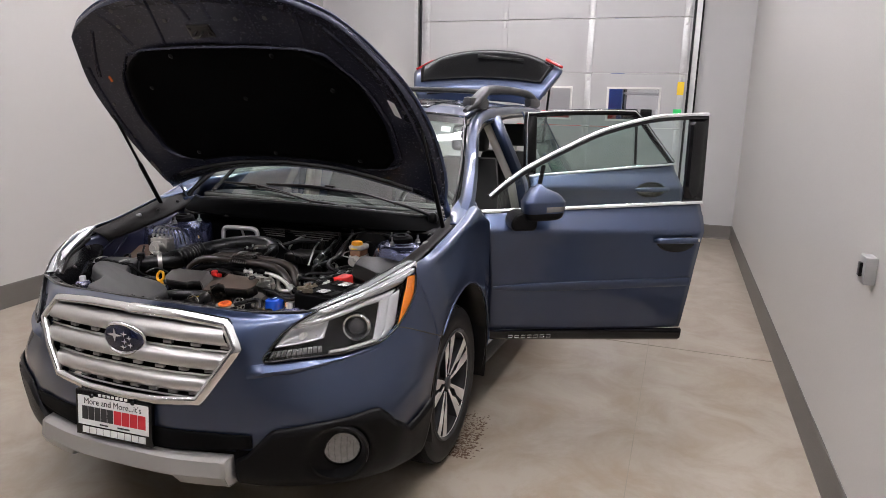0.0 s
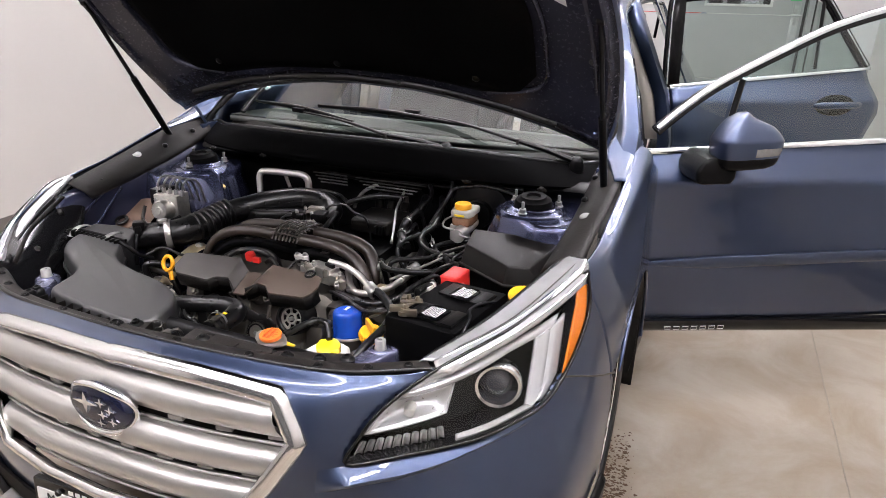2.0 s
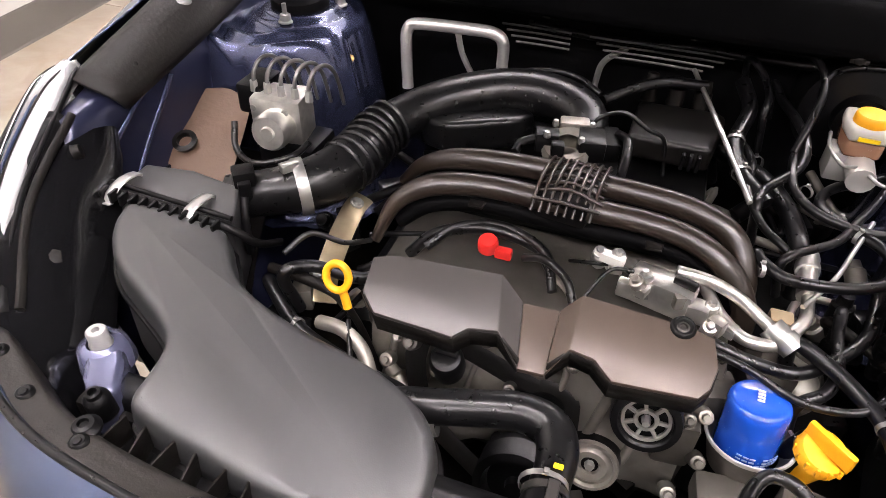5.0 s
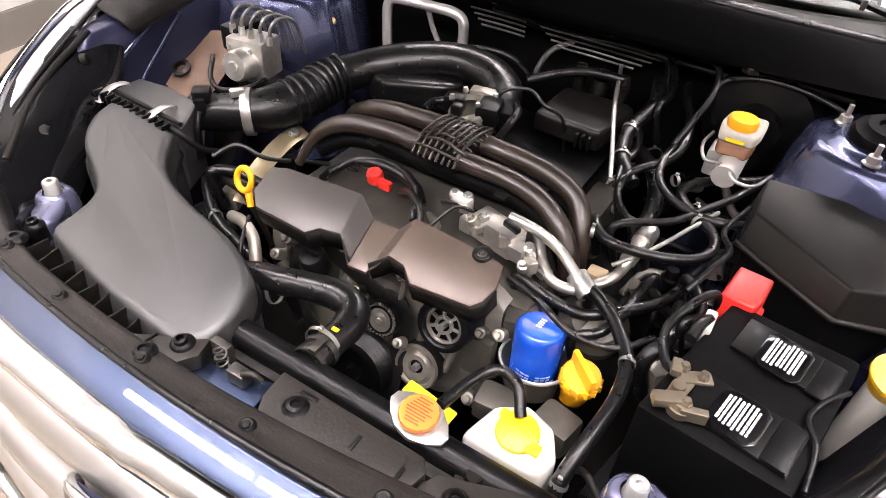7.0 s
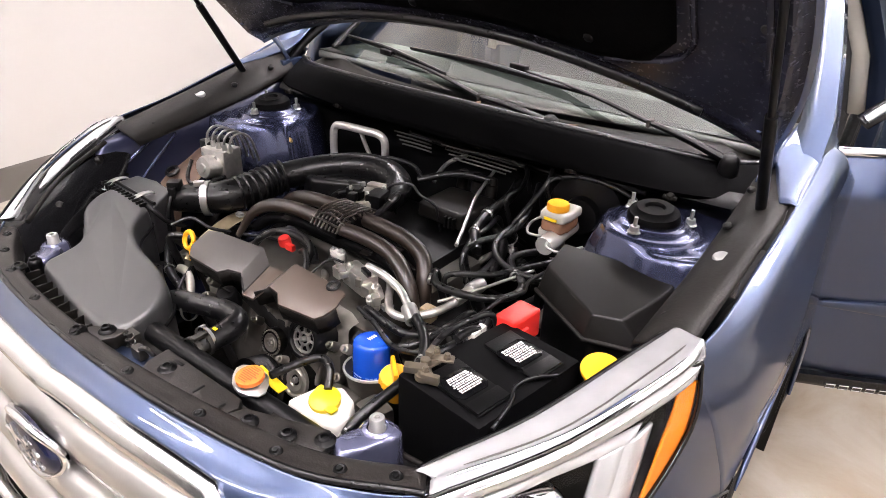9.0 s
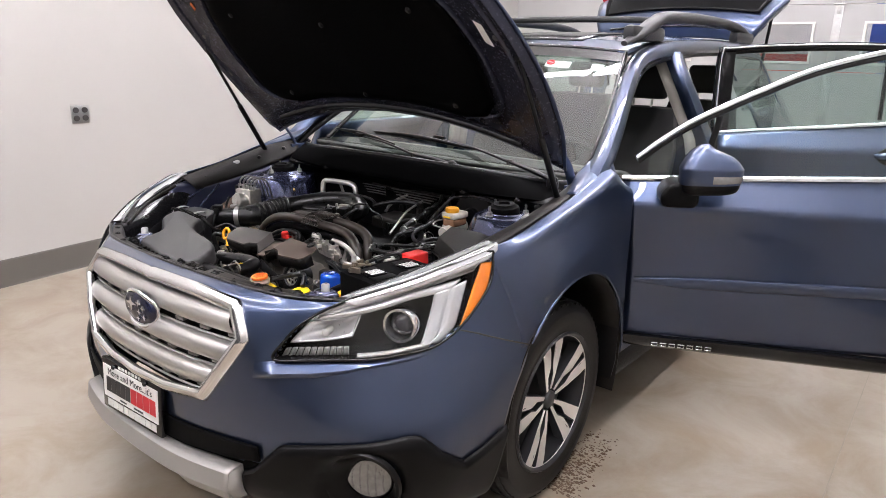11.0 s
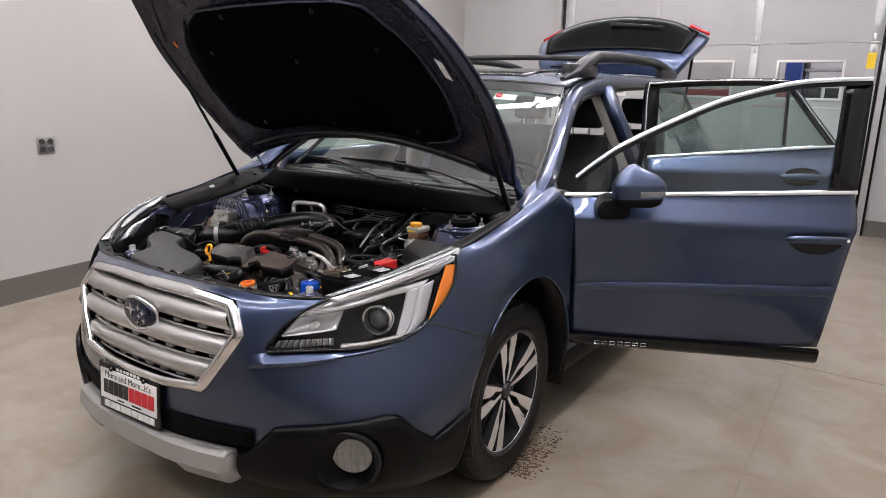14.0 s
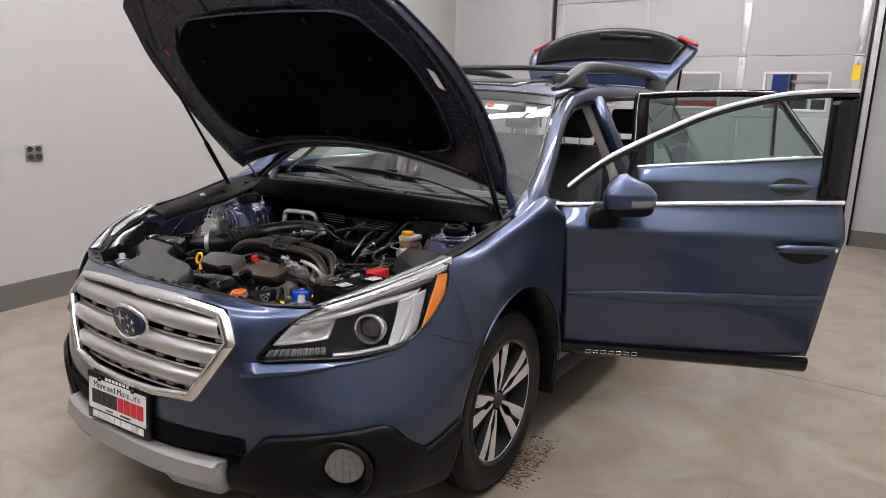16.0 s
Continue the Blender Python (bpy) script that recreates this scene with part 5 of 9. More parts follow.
# dry leaves caught under the wipers
for x, y, z, r, m in ((.217, .165, 1.062, .022, M_DIRT), (.25, .172, 1.060, .016, M_DIRT), (.05, .175, 1.066, .018, M_DIRT), (.30, .20, 1.056, .014, M_DIRT)):
    bm = B()
    rl = random.Random(int(x * 1000))
    o = [(r * (1.4 if k % 4 == 0 else rl.uniform(.5, 1)) * math.cos(k * math.pi / 5), .6 * r * rl.uniform(.6, 1.1) * math.sin(k * math.pi / 5)) for k in range(10)]
    prism(bm, o, 0, .002, 0, Matrix.Translation((x, y, z)) @ Matrix.Rotation(rl.uniform(-.6, .6), 4, "X") @ Matrix.Rotation(rl.uniform(0, 3), 4, "Z"))
    part("dry_leaf", bm, m, cowl, "dry brown leaf", smooth=0)

# -- the hood, raised --
HOOD_Y, HOOD_Z, HOOD_A = .151, 1.118, radians(55.6)
HC = [[(0, .10, 1.085), (.2, .113, 1.083), (.4, .15, 1.075), (.60, .205, 1.06), (.735, .26, 1.045)],
      [(0, -.10, 1.062), (.21, -.095, 1.061), (.42, -.07, 1.053), (.63, -.02, 1.040), (.778, .06, 1.020)],
      [(0, -.36, 1.018), (.22, -.355, 1.017), (.43, -.33, 1.008), (.64, -.27, .995), (.782, -.19, .972)],
      [(0, -.60, .962), (.21, -.595, .961), (.42, -.565, .951), (.61, -.495, .940), (.745, -.40, .925)],
      [(0, -.765, .912), (.20, -.758, .911), (.39, -.728, .902), (.56, -.655, .894), (.665, -.575, .888)],
      [(0, -.84, .868), (.2, -.834, .867), (.38, -.806, .862), (.525, -.745, .857), (.595, -.69, .855)]]


def lift_up(p):
    dy, dz = p[1] - .24, (p[2] - 1.045) * .78
    c, s = math.cos(HOOD_A), math.sin(HOOD_A)
    return Vector((p[0] * 1.02, HOOD_Y + dy * c + dz * s, HOOD_Z - dy * s + dz * c))


half = crgrid(HC, 40, 24)
full = [[Vector((-p.x, p.y, p.z)) for p in r[::-1]][:-1] + r for r in half]


def hood_pt(u, v, off=0.0):
    """A point of the raised hood; u across from -1 to 1, v from the rear edge to the front, off below the skin."""
    a, b = v * 40, (u + 1) / 2 * 48
    i, j = min(int(a), 39), min(int(b), 47)
    fa, fb = a - i, b - j
    p = (full[i][j] * (1 - fb) + full[i][j + 1] * fb) * (1 - fa) + (full[i + 1][j] * (1 - fb) + full[i + 1][j + 1] * fb) * fa
    return lift_up((p.x, p.y, p.z - off))


bm = B()
sheet(bm, [[lift_up(p) for p in r] for r in full])
hood = part("hood", bm, M_PAINT, car, "raised blue hood with a black underside pad", solid=.004, offset=-1, smooth=60)
# inner frame: a raised border all round


def hood_sheet(name, u_of, v0, v1, off, m, label, nu=48, nv=40, keep=None):
    bm = B()
    rows = []
    for i in range(nv + 1):
        v = v0 + (v1 - v0) * i / nv
        rows.append([hood_pt(u_of(v) * (-1 + 2 * j / nu), v, off(-1 + 2 * j / nu, i / nv)) for j in range(nu + 1)])
    sheet(bm, rows)
    return part(name, bm, m, hood, label, solid=.003, smooth=50)


def border(u, w):
    e = min(1 - abs(u), w, 1 - w)
    return .006 + .034 * min(1, max(0, e) / .035)


hood_sheet("inner_frame", lambda v: .985, .012, .988, border, M_HOODIN, "dark blue painted inner hood frame")


def pad_u(v):
    return float(np.interp(v, [.10, .13, .20, .34, .48, .54, .58, .60], [.50, .62, .68, .68, .64, .59, .50, .40]))


hood_sheet("insulation_pad", pad_u, .10, .60, lambda u, w: .052 + .012 * min(1, min(1 - abs(u), w, 1 - w) / .06) + .004 * math.sin(u * 9) * math.sin(w * 7), M_PAD, "black felt insulation pad")
# pressed ribs, holes and clips of the frame
for u0, v0, u1, v1 in ((-.90, .22, -.86, .66), (.86, .66, .90, .22), (-.28, .61, -.22, .90), (.24, .61, .28, .90), (.46, .63, .56, .90), (-.56, .90, -.46, .63), (-.06, .72, -.08, .92), (.06, .92, .05, .72), (-.80, .58, -.66, .80), (.66, .80, .80, .58)):
    bm = B()
    tube(bm, [hood_pt(u0 + (u1 - u0) * k / 6, v0 + (v1 - v0) * k / 6, .039) for k in range(7)], .009, 8, 2, flat=.5)
    part("frame_rib", bm, M_HOODIN, hood)
bm = B()
tube(bm, [hood_pt(pad_u(v) * sg * 1.045, v, .043) for v, sg in [(.10 + .05 * k, -1) for k in range(11)] + [(.60 - .05 * k, 1) for k in range(11)]], .010, 8, 3, flat=.6)
part("frame_rib", bm, M_HOODIN, hood)
for u, v in ((-.88, .30), (-.84, .45), (-.79, .60), (-.20, .72), (.18, .72), (-.34, .74), (-.48, .74), (.34, .74), (.5, .76), (.48, .86), (-.46, .86), (.79, .60), (.84, .45), (.88, .30)):
    bm = B()
    p, q = hood_pt(u, v, .040), hood_pt(u, v, .05)
    lathe(bm, [(0, .003), (.008, .003), (.010, 0)], p, q - p, 12)
    part("frame_hole", bm, M_INK, hood, smooth=0)
for u, v in ((-.55, .15), (0, .13), (.55, .15), (-.55, .45), (.55, .45), (-.3, .56), (.3, .56), (0, .38)):
    bm = B()
    p, q = hood_pt(u * .9, v, .066), hood_pt(u * .9, v, .076)
    lathe(bm, [(0, .004), (.008, .003), (.011, 0)], p, q - p, 10)
    part("pad_clip", bm, M_BLACK, hood)
# latch striker plate
bm = B()
p0 = hood_pt(-.04, .66, .042)
ex, ey = (hood_pt(.05, .66, .042) - p0).normalized(), (hood_pt(-.04, .70, .042) - p0).normalized()
nz = ex.cross(ey)
if nz.dot(hood_pt(0, .66, .06) - p0) < 0:
    nz = -nz
LM = Matrix((ex, ey, nz)).transposed().to_4x4()
LM.translation = p0
prism(bm, [(-.055, -.028), (.055, -.028), (.05, .028), (-.05, .028)], -.004, .006, .003, LM)
tube(bm, [LM @ Vector((-.015, 0, .004)), LM @ Vector((-.015, 0, .035)), LM @ Vector((.015, 0, .035)), LM @ Vector((.015, 0, .004))], .005, 8, 3)
for x, y in ((-.04, .012), (.04, .012), (-.04, -.014), (.04, -.014)):
    lathe(bm, [(0, .012), (.007, .011), (.008, .005)], LM @ Vector((x, y, 0)), nz, 8)
part("striker", bm, M_STRIKER, hood, "black hood latch striker")
for u, v, w, h, m, lab in ((.775, .44, .030, .080, M_PAPER, "white paper label"), (-.73, .54, .014, .032, M_ORANGE, "small orange label")):
    p0 = hood_pt(u, v, .044)
    ex, ey = (hood_pt(u + .03, v, .044) - p0).normalized(), (hood_pt(u, v + .03, .044) - p0).normalized()
    bm = B()
    bm.faces.new([bm.verts.new(p0 + ex * a * w / 2 + ey * b * h / 2) for a, b in ((-1, -1), (1, -1), (1, 1), (-1, 1))])
    part("paper_label", bm, m, hood, lab, smooth=0, solid=.001)
bm = B()
tube(bm, [hood_pt(-.75 + 1.5 * k / 12, .055, .038) for k in range(13)], .012, 8, 2)
part("rear_seal", bm, M_HOSE, hood, "black rubber seal")
# lifters and hinges
for s in (1, -1):
    bm = B()
    a, b = Vector((.765, .10, 1.00)), hood_pt(.93, .42, .03)
    tube(bm, [a, a.lerp(b, .5)], .0105, 10, 1)
    tube(bm, [a.lerp(b, .48), b], .0065, 10, 1)
    for q in (a, b):
        lathe(bm, [(0, .012), (.012, .008), (.012, -.008), (0, -.012)], q, (1, 0, 0), 10)
    part("hood_strut", side(bm, s), M_BLACK, car, "black gas strut holding up the hood")
    bm = B()
    c, d = Vector((.735, .25, 1.03)), hood_pt(.93, .10, .03)
    tube(bm, [c, c.lerp(d, .5) + Vector((0, .02, .02)), d], .016, 8, 4, flat=.35)
    box(bm, c, (.03, .09, .03), .006)
    part("hood_hinge", side(bm, s), M_PAINT, car, "blue painted hood hinge")

# -- doors --


def door_place(origin, phi):
    a = radians(phi)
    d, n = Vector((math.sin(a), math.cos(a), 0)), Vector((math.cos(a), -math.sin(a), 0))

    def at(l, z, w=0.0):
        """Along the door, height, outward."""
        tumble = -.11 * max(0, (z - 1.08)) - .05 * max(0, (.62 - z)) ** 1.0
        return Vector(origin) + d * l + n * (w + tumble) + Vector((0, 0, z))
    return at


def door_skin(at, front, rear, belt, bottom, bulge):
    """Outer panel between a front edge, a rear edge, the belt and the bottom."""
    rows = []
    for i in range(53):
        t = i / 52
        row = []
        for j in range(33):
            s = j / 32
            zb = belt(s)
            z = bottom + (zb - bottom) * t
            l = front(z) + (rear(z) - front(z)) * s
            w = bulge(z, s)
            row.append(at(l, z, w))
        rows.append(row)
    return rows


def bulge(z, s):
    """The section of a door: flat flank, shoulder line, soft lower hollow."""
    w = float(np.interp(z, [.40, .48, .66, .69, .78, .90, .945, .957, .968, 1.0, 1.05, 1.11], [-.010, .006, .026, .030, .037, .051, .059, .062, .058, .038, .005, -.012]))
    return w - .012 * abs(2 * s - 1) ** 6


def make_door(name, origin, phi, front, rear, belt, bottom, frame, quarter, label, handle_l, handle_z, mould, privacy):
    at = door_place(origin, phi)
    bm = B()
    g = door_skin(at, front, rear, belt, bottom, (lambda z, s: bulge(z - .095 * min(1, max(0, (z - .7) / .2)), s)) if privacy else bulge)
    sheet(bm, g)
    door = part(name, bm, M_PAINT, car, label, solid=.03, smooth=50)
    # inner trim
    bm = B()
    gi = door_skin(at, lambda z: front(z) + .03, lambda z: rear(z) - .03, lambda s: belt(s) - .03, bottom + .03, lambda z, s: -.055 - .012 * math.sin(z * 14))
    sheet(bm, gi)
    part("inner_trim", bm, M_SEAT, door, "dark inner door trim", solid=.02)
    # window frame
    bm = B()
    fr = [at(l, z, -.004) for l, z in frame]
    tube(bm, fr, .021, 10, 8, flat=.55)
    part("window_frame", bm, M_GLOSSB, door, "black window frame")
    bm = B()
    ft = spline(fr, 8)
    off = at(0, 1.2, 1) - at(0, 1.2, 0)
    tube(bm, [p + off * .012 + Vector((0, 0, .010)) for p in ft], .0045 if privacy else .0105, 8, 1, flat=.8)
    part("chrome_frame", bm, M_CHROME, door, "chrome upper window moulding")
    # belt moulding
    bm = B()
    tube(bm, [at(front(belt(s)) + (rear(belt(s)) - front(belt(s))) * s, belt(s) + .004, .000) for s in (k / 12 for k in range(13))], .011, 8, 1, flat=.75)
    part("belt_moulding", bm, M_CHROME, door, "chrome belt moulding")
    return door, at


FD_BELT = lambda s: 1.045 + .055 * s ** 1.1
FRONT_EDGE = lambda z: float(np.interp(z, [.40, .75, .95, 1.05], [.020, .010, -.01, -.030]))
REAR_EDGE = lambda z: float(np.interp(z, [.386, .44, .68, .90, 1.03, 1.10], [1.066, 1.068, 1.085, 1.105, 1.122, 1.112]))
FRAME_F = [(.015, 1.115), (.10, 1.185), (.205, 1.258), (.39, 1.354), (.58, 1.440), (.81, 1.503), (.98, 1.523), (1.120, 1.530)]
fdoor, fat = make_door("front_door", (.84, .49, 0), 63, FRONT_EDGE, REAR_EDGE, FD_BELT, .435, FRAME_F, None, "open blue front door with chrome window line", .85, .91, (.05, 1.06), False)
# glass
bm = B()
rows = []
for i in range(13):
    rows.append([])
    for j in range(25):
        l = .06 + (1.03 - .06) * j / 24
        top = float(np.interp(l, [p[0] for p in FRAME_F], [p[1] for p in FRAME_F])) - .012
        bot = FD_BELT(l / 1.1) + .004
        rows[-1].append(fat(l, bot + (top - bot) * i / 12, -.014))
sheet(bm, rows)
gl = part("window_glass", bm, M_GLASS, fdoor, "greenish clear door glass")
gl.visible_shadow = False
# black rear upright of the window
bm = B()
sheet(bm, [[fat(l, z, .002) for l in (float(np.interp(z, [1.10, 1.5], [1.012, 1.030])), float(np.interp(z, [1.10, 1.5], [1.06, 1.078])), float(np.interp(z, [1.10, 1.53], [1.112, 1.128])))] for z in (1.105, 1.2, 1.3, 1.4, 1.48, 1.524)])
part("window_upright", bm, M_GLOSSB, fdoor, "gloss black window upright", solid=.02)
bm = B()
tube(bm, [fat(.285, 1.275, -.006), fat(.262, 1.16, -.006), fat(.252, 1.062, -.006)], .013, 8, 3, flat=.5)
part("quarter_post", bm, M_BLACK, fdoor, "black quarter light post")
# handle over its cup, a proud oval coloured dark for the recess's shade
bm = B()
o = []
hc = fat(.965, .912, bulge(.912, .88) + .001)
hx, hn = (fat(1.1, .9) - fat(.9, .9)).normalized(), (fat(1, .9, 1) - fat(1, .9, 0)).normalized()
HMx = Matrix((hx, Vector((0, 0, 1)), hn)).transposed().to_4x4()
if HMx.determinant() < 0:
    HMx = Matrix((hx, Vector((0, 0, 1)), hx.cross(Vector((0, 0, 1))))).transposed().to_4x4()
HMx = HMx @ Matrix.Rotation(-.15 if (HMx.to_3x3() @ Vector((0, 0, 1))).dot(hn) > 0 else .15, 4, "X")
HMx.translation = hc
lathe(bm, [(0, .0025), (.05, .002), (.075, .001), (.082, -.004)], (0, 0, 0), (0, 0, 1), 30)
for v in bm.verts:
    v.co = HMx @ Vector((v.co.x * 1.25, v.co.y * .68, v.co.z + .003))
cup = part("handle_cup", bm, M_GLOSSB, fdoor, "dark oval that stands for the handle's shaded recess")
bm = B()
tube(bm, [HMx @ Vector((x, y, z)) for x, y, z in ((-.115, 0, .008), (-.09, .002, .026), (0, .004, .036), (.08, .004, .030), (.118, .003, .016))], [.010, .015, .016, .016, .014], 10, 6, flat=.75, up=hn)
part("door_handle", bm, M_PAINT, fdoor, "blue painted door handle")
bm = B()
lathe(bm, [(0, .004), (.006, .004), (.008, 0)], HMx @ Vector((.105, .004, .034)), hn, 12)
part("key_lock", bm, M_CHROME, fdoor)
# side moulding, lower cladding and its lettering as bars
bm = B()
rows = []
for dz, dw in ((.0175, -.004), (.0165, .012), (.014, .014), (-.022, .008), (-.030, .0)):
    rows.append([fat(.045 + 1.02 * k / 20, .672 + .032 * k / 20 + dz * min(1, .35 + k / 6), bulge(.68, .5) + dw * min(1, .3 + k / 5)) for k in range(21)])
sheet(bm, rows)
part("side_moulding", bm, M_PAINT, fdoor, "blue side moulding", smooth=50)
bm = B()
rows = []
for z, w in ((.440, -.002), (.436, .014), (.420, .016), (.402, .010), (.385, -.012), (.386, -.05)):
    rows.append([fat(.015 + 1.052 * k / 20, z - .022 * (k / 20) * (1 if z < .42 else .25), w) for k in range(21)])
sheet(bm, rows)
dc = part("door_cladding", bm, M_GLOSSB, fdoor, "gloss black lower door cladding")
for k in range(7):
    bm = B()
    l = .137 + .033 * k
    cc = fat(l + .013, .407, .0185)
    tube(bm, [fat(l + .002, .414, .0165), fat(l + .024, .414, .0165), fat(l + .024, .401, .0155), fat(l + .002, .401, .0155)], .0022, 5, 1, closed=True)
    part("model_mark", bm, M_CHROME, fdoor, "small silver mark")
# mirror
mc = fat(.240, 1.104, .135)
ml, mn = (fat(1, 1) - fat(0, 1)).normalized(), (fat(.5, 1, 1) - fat(.5, 1, 0)).normalized()


def mirror_ring(z, w, d, off=0.0, n=40):
    """One level of the mirror's shell: a rounded block, fuller at the outer end."""
    out = []
    for k in range(n):
        a = 2 * math.pi * k / n
        cx, cy = (math.copysign(abs(q) ** .58, q) for q in (math.cos(a), math.sin(a)))
        out.append(mc + ml * (cx * (w + off) + .006) + mn * (cy * (d + off) * (1 - .12 * cx)) + Vector((0, 0, z + (.004 - .24 * max(0, z - .012)) * cx)))
    return out + [out[0]]


SHELL = [(.084, .018, .012), (.080, .040, .026), (.066, .066, .042), (.044, .086, .054), (.022, .099, .062), (.016, .1025, .0645), (.012, .1025, .0645), (-.010, .102, .064), (-.030, .0995, .062), (-.036, .097, .060)]
bm = B()
rings = [mirror_ring(*q) for q in SHELL]
sheet(bm, rings)
bm.faces.new([bm.verts.new(p) for p in rings[0][:-1]])
bmesh.ops.remove_doubles(bm, verts=bm.verts, dist=.0004)
mirror = part("door_mirror", bm, M_PAINT, fdoor, "blue and black door mirror", smooth=40)
bm = B()
rings = [mirror_ring(*q) for q in ((-.034, .096, .059), (-.044, .096, .059), (-.060, .090, .055), (-.070, .074, .046), (-.072, .03, .02))]
sheet(bm, rings)
part("mirror_base_shell", bm, M_CLAD, mirror, "black lower mirror shell", smooth=40)
bm = B()
rows = []
for z in (-.004, -.009, -.023, -.029):
    w, d = (float(np.interp(z, [-.036, .012], q)) for q in ((.098, .1025), (.0608, .0645)))
    ring = mirror_ring(z, w, d, .0022 if -.025 < z < -.006 else .0008)
    pick = [ring[k % 40] for k in range(-3, 16)]
    pick = [p for p in pick if (p - mc).dot(ml) > -.012 and (p - mc).dot(mn) > -.02]
    rows.append(resample3(pick, 14))
sheet(bm, rows)
part("turn_signal", bm, mat("smoked_clear_lens", (.22, .22, .22), .1, metal=.3, var=.3, scale=60, coat=.8), mirror, "clear turn signal strip", smooth=50)
bm = B()
FM = Matrix((ml, Vector((0, 0, 1)), ml.cross(Vector((0, 0, 1))))).transposed().to_4x4()
FM.translation = mc
sgn = 1 if (FM.to_3x3() @ Vector((0, 0, 1))).dot(mn) > 0 else -1
prism(bm, [(-.150, -.085), (-.142, -.118), (-.125, -.124), (-.035, -.122), (-.022, -.105), (-.020, -.040), (-.105, -.038), (-.128, -.050)], *sorted((sgn * -.135, sgn * .028)), .014, FM, 3)
part("mirror_foot", bm, M_CLAD, mirror, "black mirror foot")

# rear door
RD_BELT = lambda s: 1.120 + .088 * s
rdoor, rat = make_door("rear_door", (.80, 1.62, 0), 60, lambda z: float(np.interp(z, [.4, 1.1], [.02, .0])), lambda z: float(np.interp(z, [.44, .8, 1.0, 1.2], [.90, 1.02, 1.075, 1.02])), RD_BELT, .435,
                       [(-.018, 1.125), (-.020, 1.3), (-.016, 1.49), (.03, 1.512), (.3, 1.532), (.66, 1.540), (.74, 1.520), (.86, 1.38), (1.0, 1.215)], None, "open blue rear door with tinted glass", .8, 1.05, (.05, .9), True)
bm = B()
rows = []
for i in range(11):
    rows.append([])
    for j in range(25):
        l = .01 + .99 * j / 24
        top = float(np.interp(l, [0, .3, .68, .76, .87, 1.01], [1.508, 1.522, 1.524, 1.49, 1.36, 1.205]))
        bot = RD_BELT(l) + .002
        rows[-1].append(rat(l, bot + (max(top, bot + .003) - bot) * i / 10, -.014))
sheet(bm, rows)
gl = part("window_glass", bm, M_DARKGLASS, rdoor, "dark tinted rear door glass")
gl.visible_shadow = False
bm = B()
tube(bm, [rat(.735, 1.205, -.006), rat(.735, 1.51, -.006)], .012, 8, 1, flat=.5)
part("quarter_post", bm, M_BLACK, rdoor)
bm = B()
sheet(bm, [[rat(l, z, .004) for l in (-.022, .01, .045)] for z in (1.12, 1.25, 1.38, 1.505)])
part("window_upright", bm, M_CLAD, rdoor, "dark window upright", solid=.02)
hx, hn = (rat(1.1, .9) - rat(.9, .9)).normalized(), (rat(1, .9, 1) - rat(1, .9, 0)).normalized()
HR = Matrix((hx, Vector((0, 0, 1)), hx.cross(Vector((0, 0, 1))))).transposed().to_4x4()
HR.translation = rat(.82, 1.045, bulge(.95, .8) + .003)
if (HR @ Vector((0, 0, 1)) - HR.translation).dot(hn) < 0:
    HR = HR @ Matrix.Diagonal((1, 1, -1, 1))
# rear handle's cup, likewise a dark oval in place of a shaded hollow
bm = B()
lathe(bm, [(0, .0025), (.05, .002), (.075, .001), (.082, -.004)], (0, 0, 0), (0, 0, 1), 30)
for v in bm.verts:
    v.co = HR @ Vector((v.co.x * 1.25, v.co.y * .62, v.co.z + .002))
part("handle_cup", bm, M_GLOSSB, rdoor)
bm = B()
tube(bm, [HR @ Vector((x, y, z)) for x, y, z in ((-.115, 0, .008), (-.09, .002, .026), (0, .004, .036), (.08, .004, .030), (.118, .003, .016))], [.010, .015, .016, .016, .014], 10, 6, flat=.75, up=hn)
part("door_handle", bm, M_PAINT, rdoor, "blue painted door handle")

# the far side's doors, shut
for nm, y0, y1 in (("front_door", .52, 1.53), ("rear_door", 1.55, 2.32)):
    bm = B()
    sheet(bm, [[Vector((-.86 - bulge(z, .5), y, z)) for y in (y0 + (y1 - y0) * k / 8 for k in range(9))] for z in (.42, .5, .66, .7, .8, .9, .955, 1.0, 1.05, 1.1)])
    d2 = part(nm, bm, M_PAINT, car, "shut blue door on the far side", solid=.05)
    bm = B()
    sheet(bm, [[Vector((-(.845 - .20 * i / 5), y0 + (y1 - y0) * k / 6 + (i / 5 * .35 * (1 - k / 6) if y0 < 1 else 0), 1.10 + .39 * i / 5)) for k in range(7)] for i in range(6)])
    g2 = part("window_glass", bm, M_GLASS if y0 < 1 else M_DARKGLASS, d2)
    g2.visible_shadow = False

# -- tailgate, raised --
GA = [[(-.52, 3.02, 1.570), (-.3, 3.02, 1.60), (0, 3.02, 1.61), (.3, 3.02, 1.60), (.52, 3.02, 1.570)],
      [(-.58, 3.04, 1.67), (-.3, 3.00, 1.705), (0, 2.99, 1.715), (.3, 3.00, 1.705), (.58, 3.04, 1.67)],
      [(-.63, 3.12, 1.775), (-.33, 3.10, 1.815), (0, 3.09, 1.83), (.33, 3.10, 1.815), (.63, 3.12, 1.775)],
      [(-.68, 3.27, 1.865), (-.37, 3.25, 1.98), (0, 3.25, 2.015), (.37, 3.25, 1.98), (.68, 3.27, 1.865)],
      [(-.66, 3.36, 1.90), (-.37, 3.36, 2.02), (0, 3.36, 2.06), (.37, 3.36, 2.02), (.66, 3.36, 1.90)]]
GT = crgrid(GA, 32, 32)
bm = B()
sheet(bm, GT)
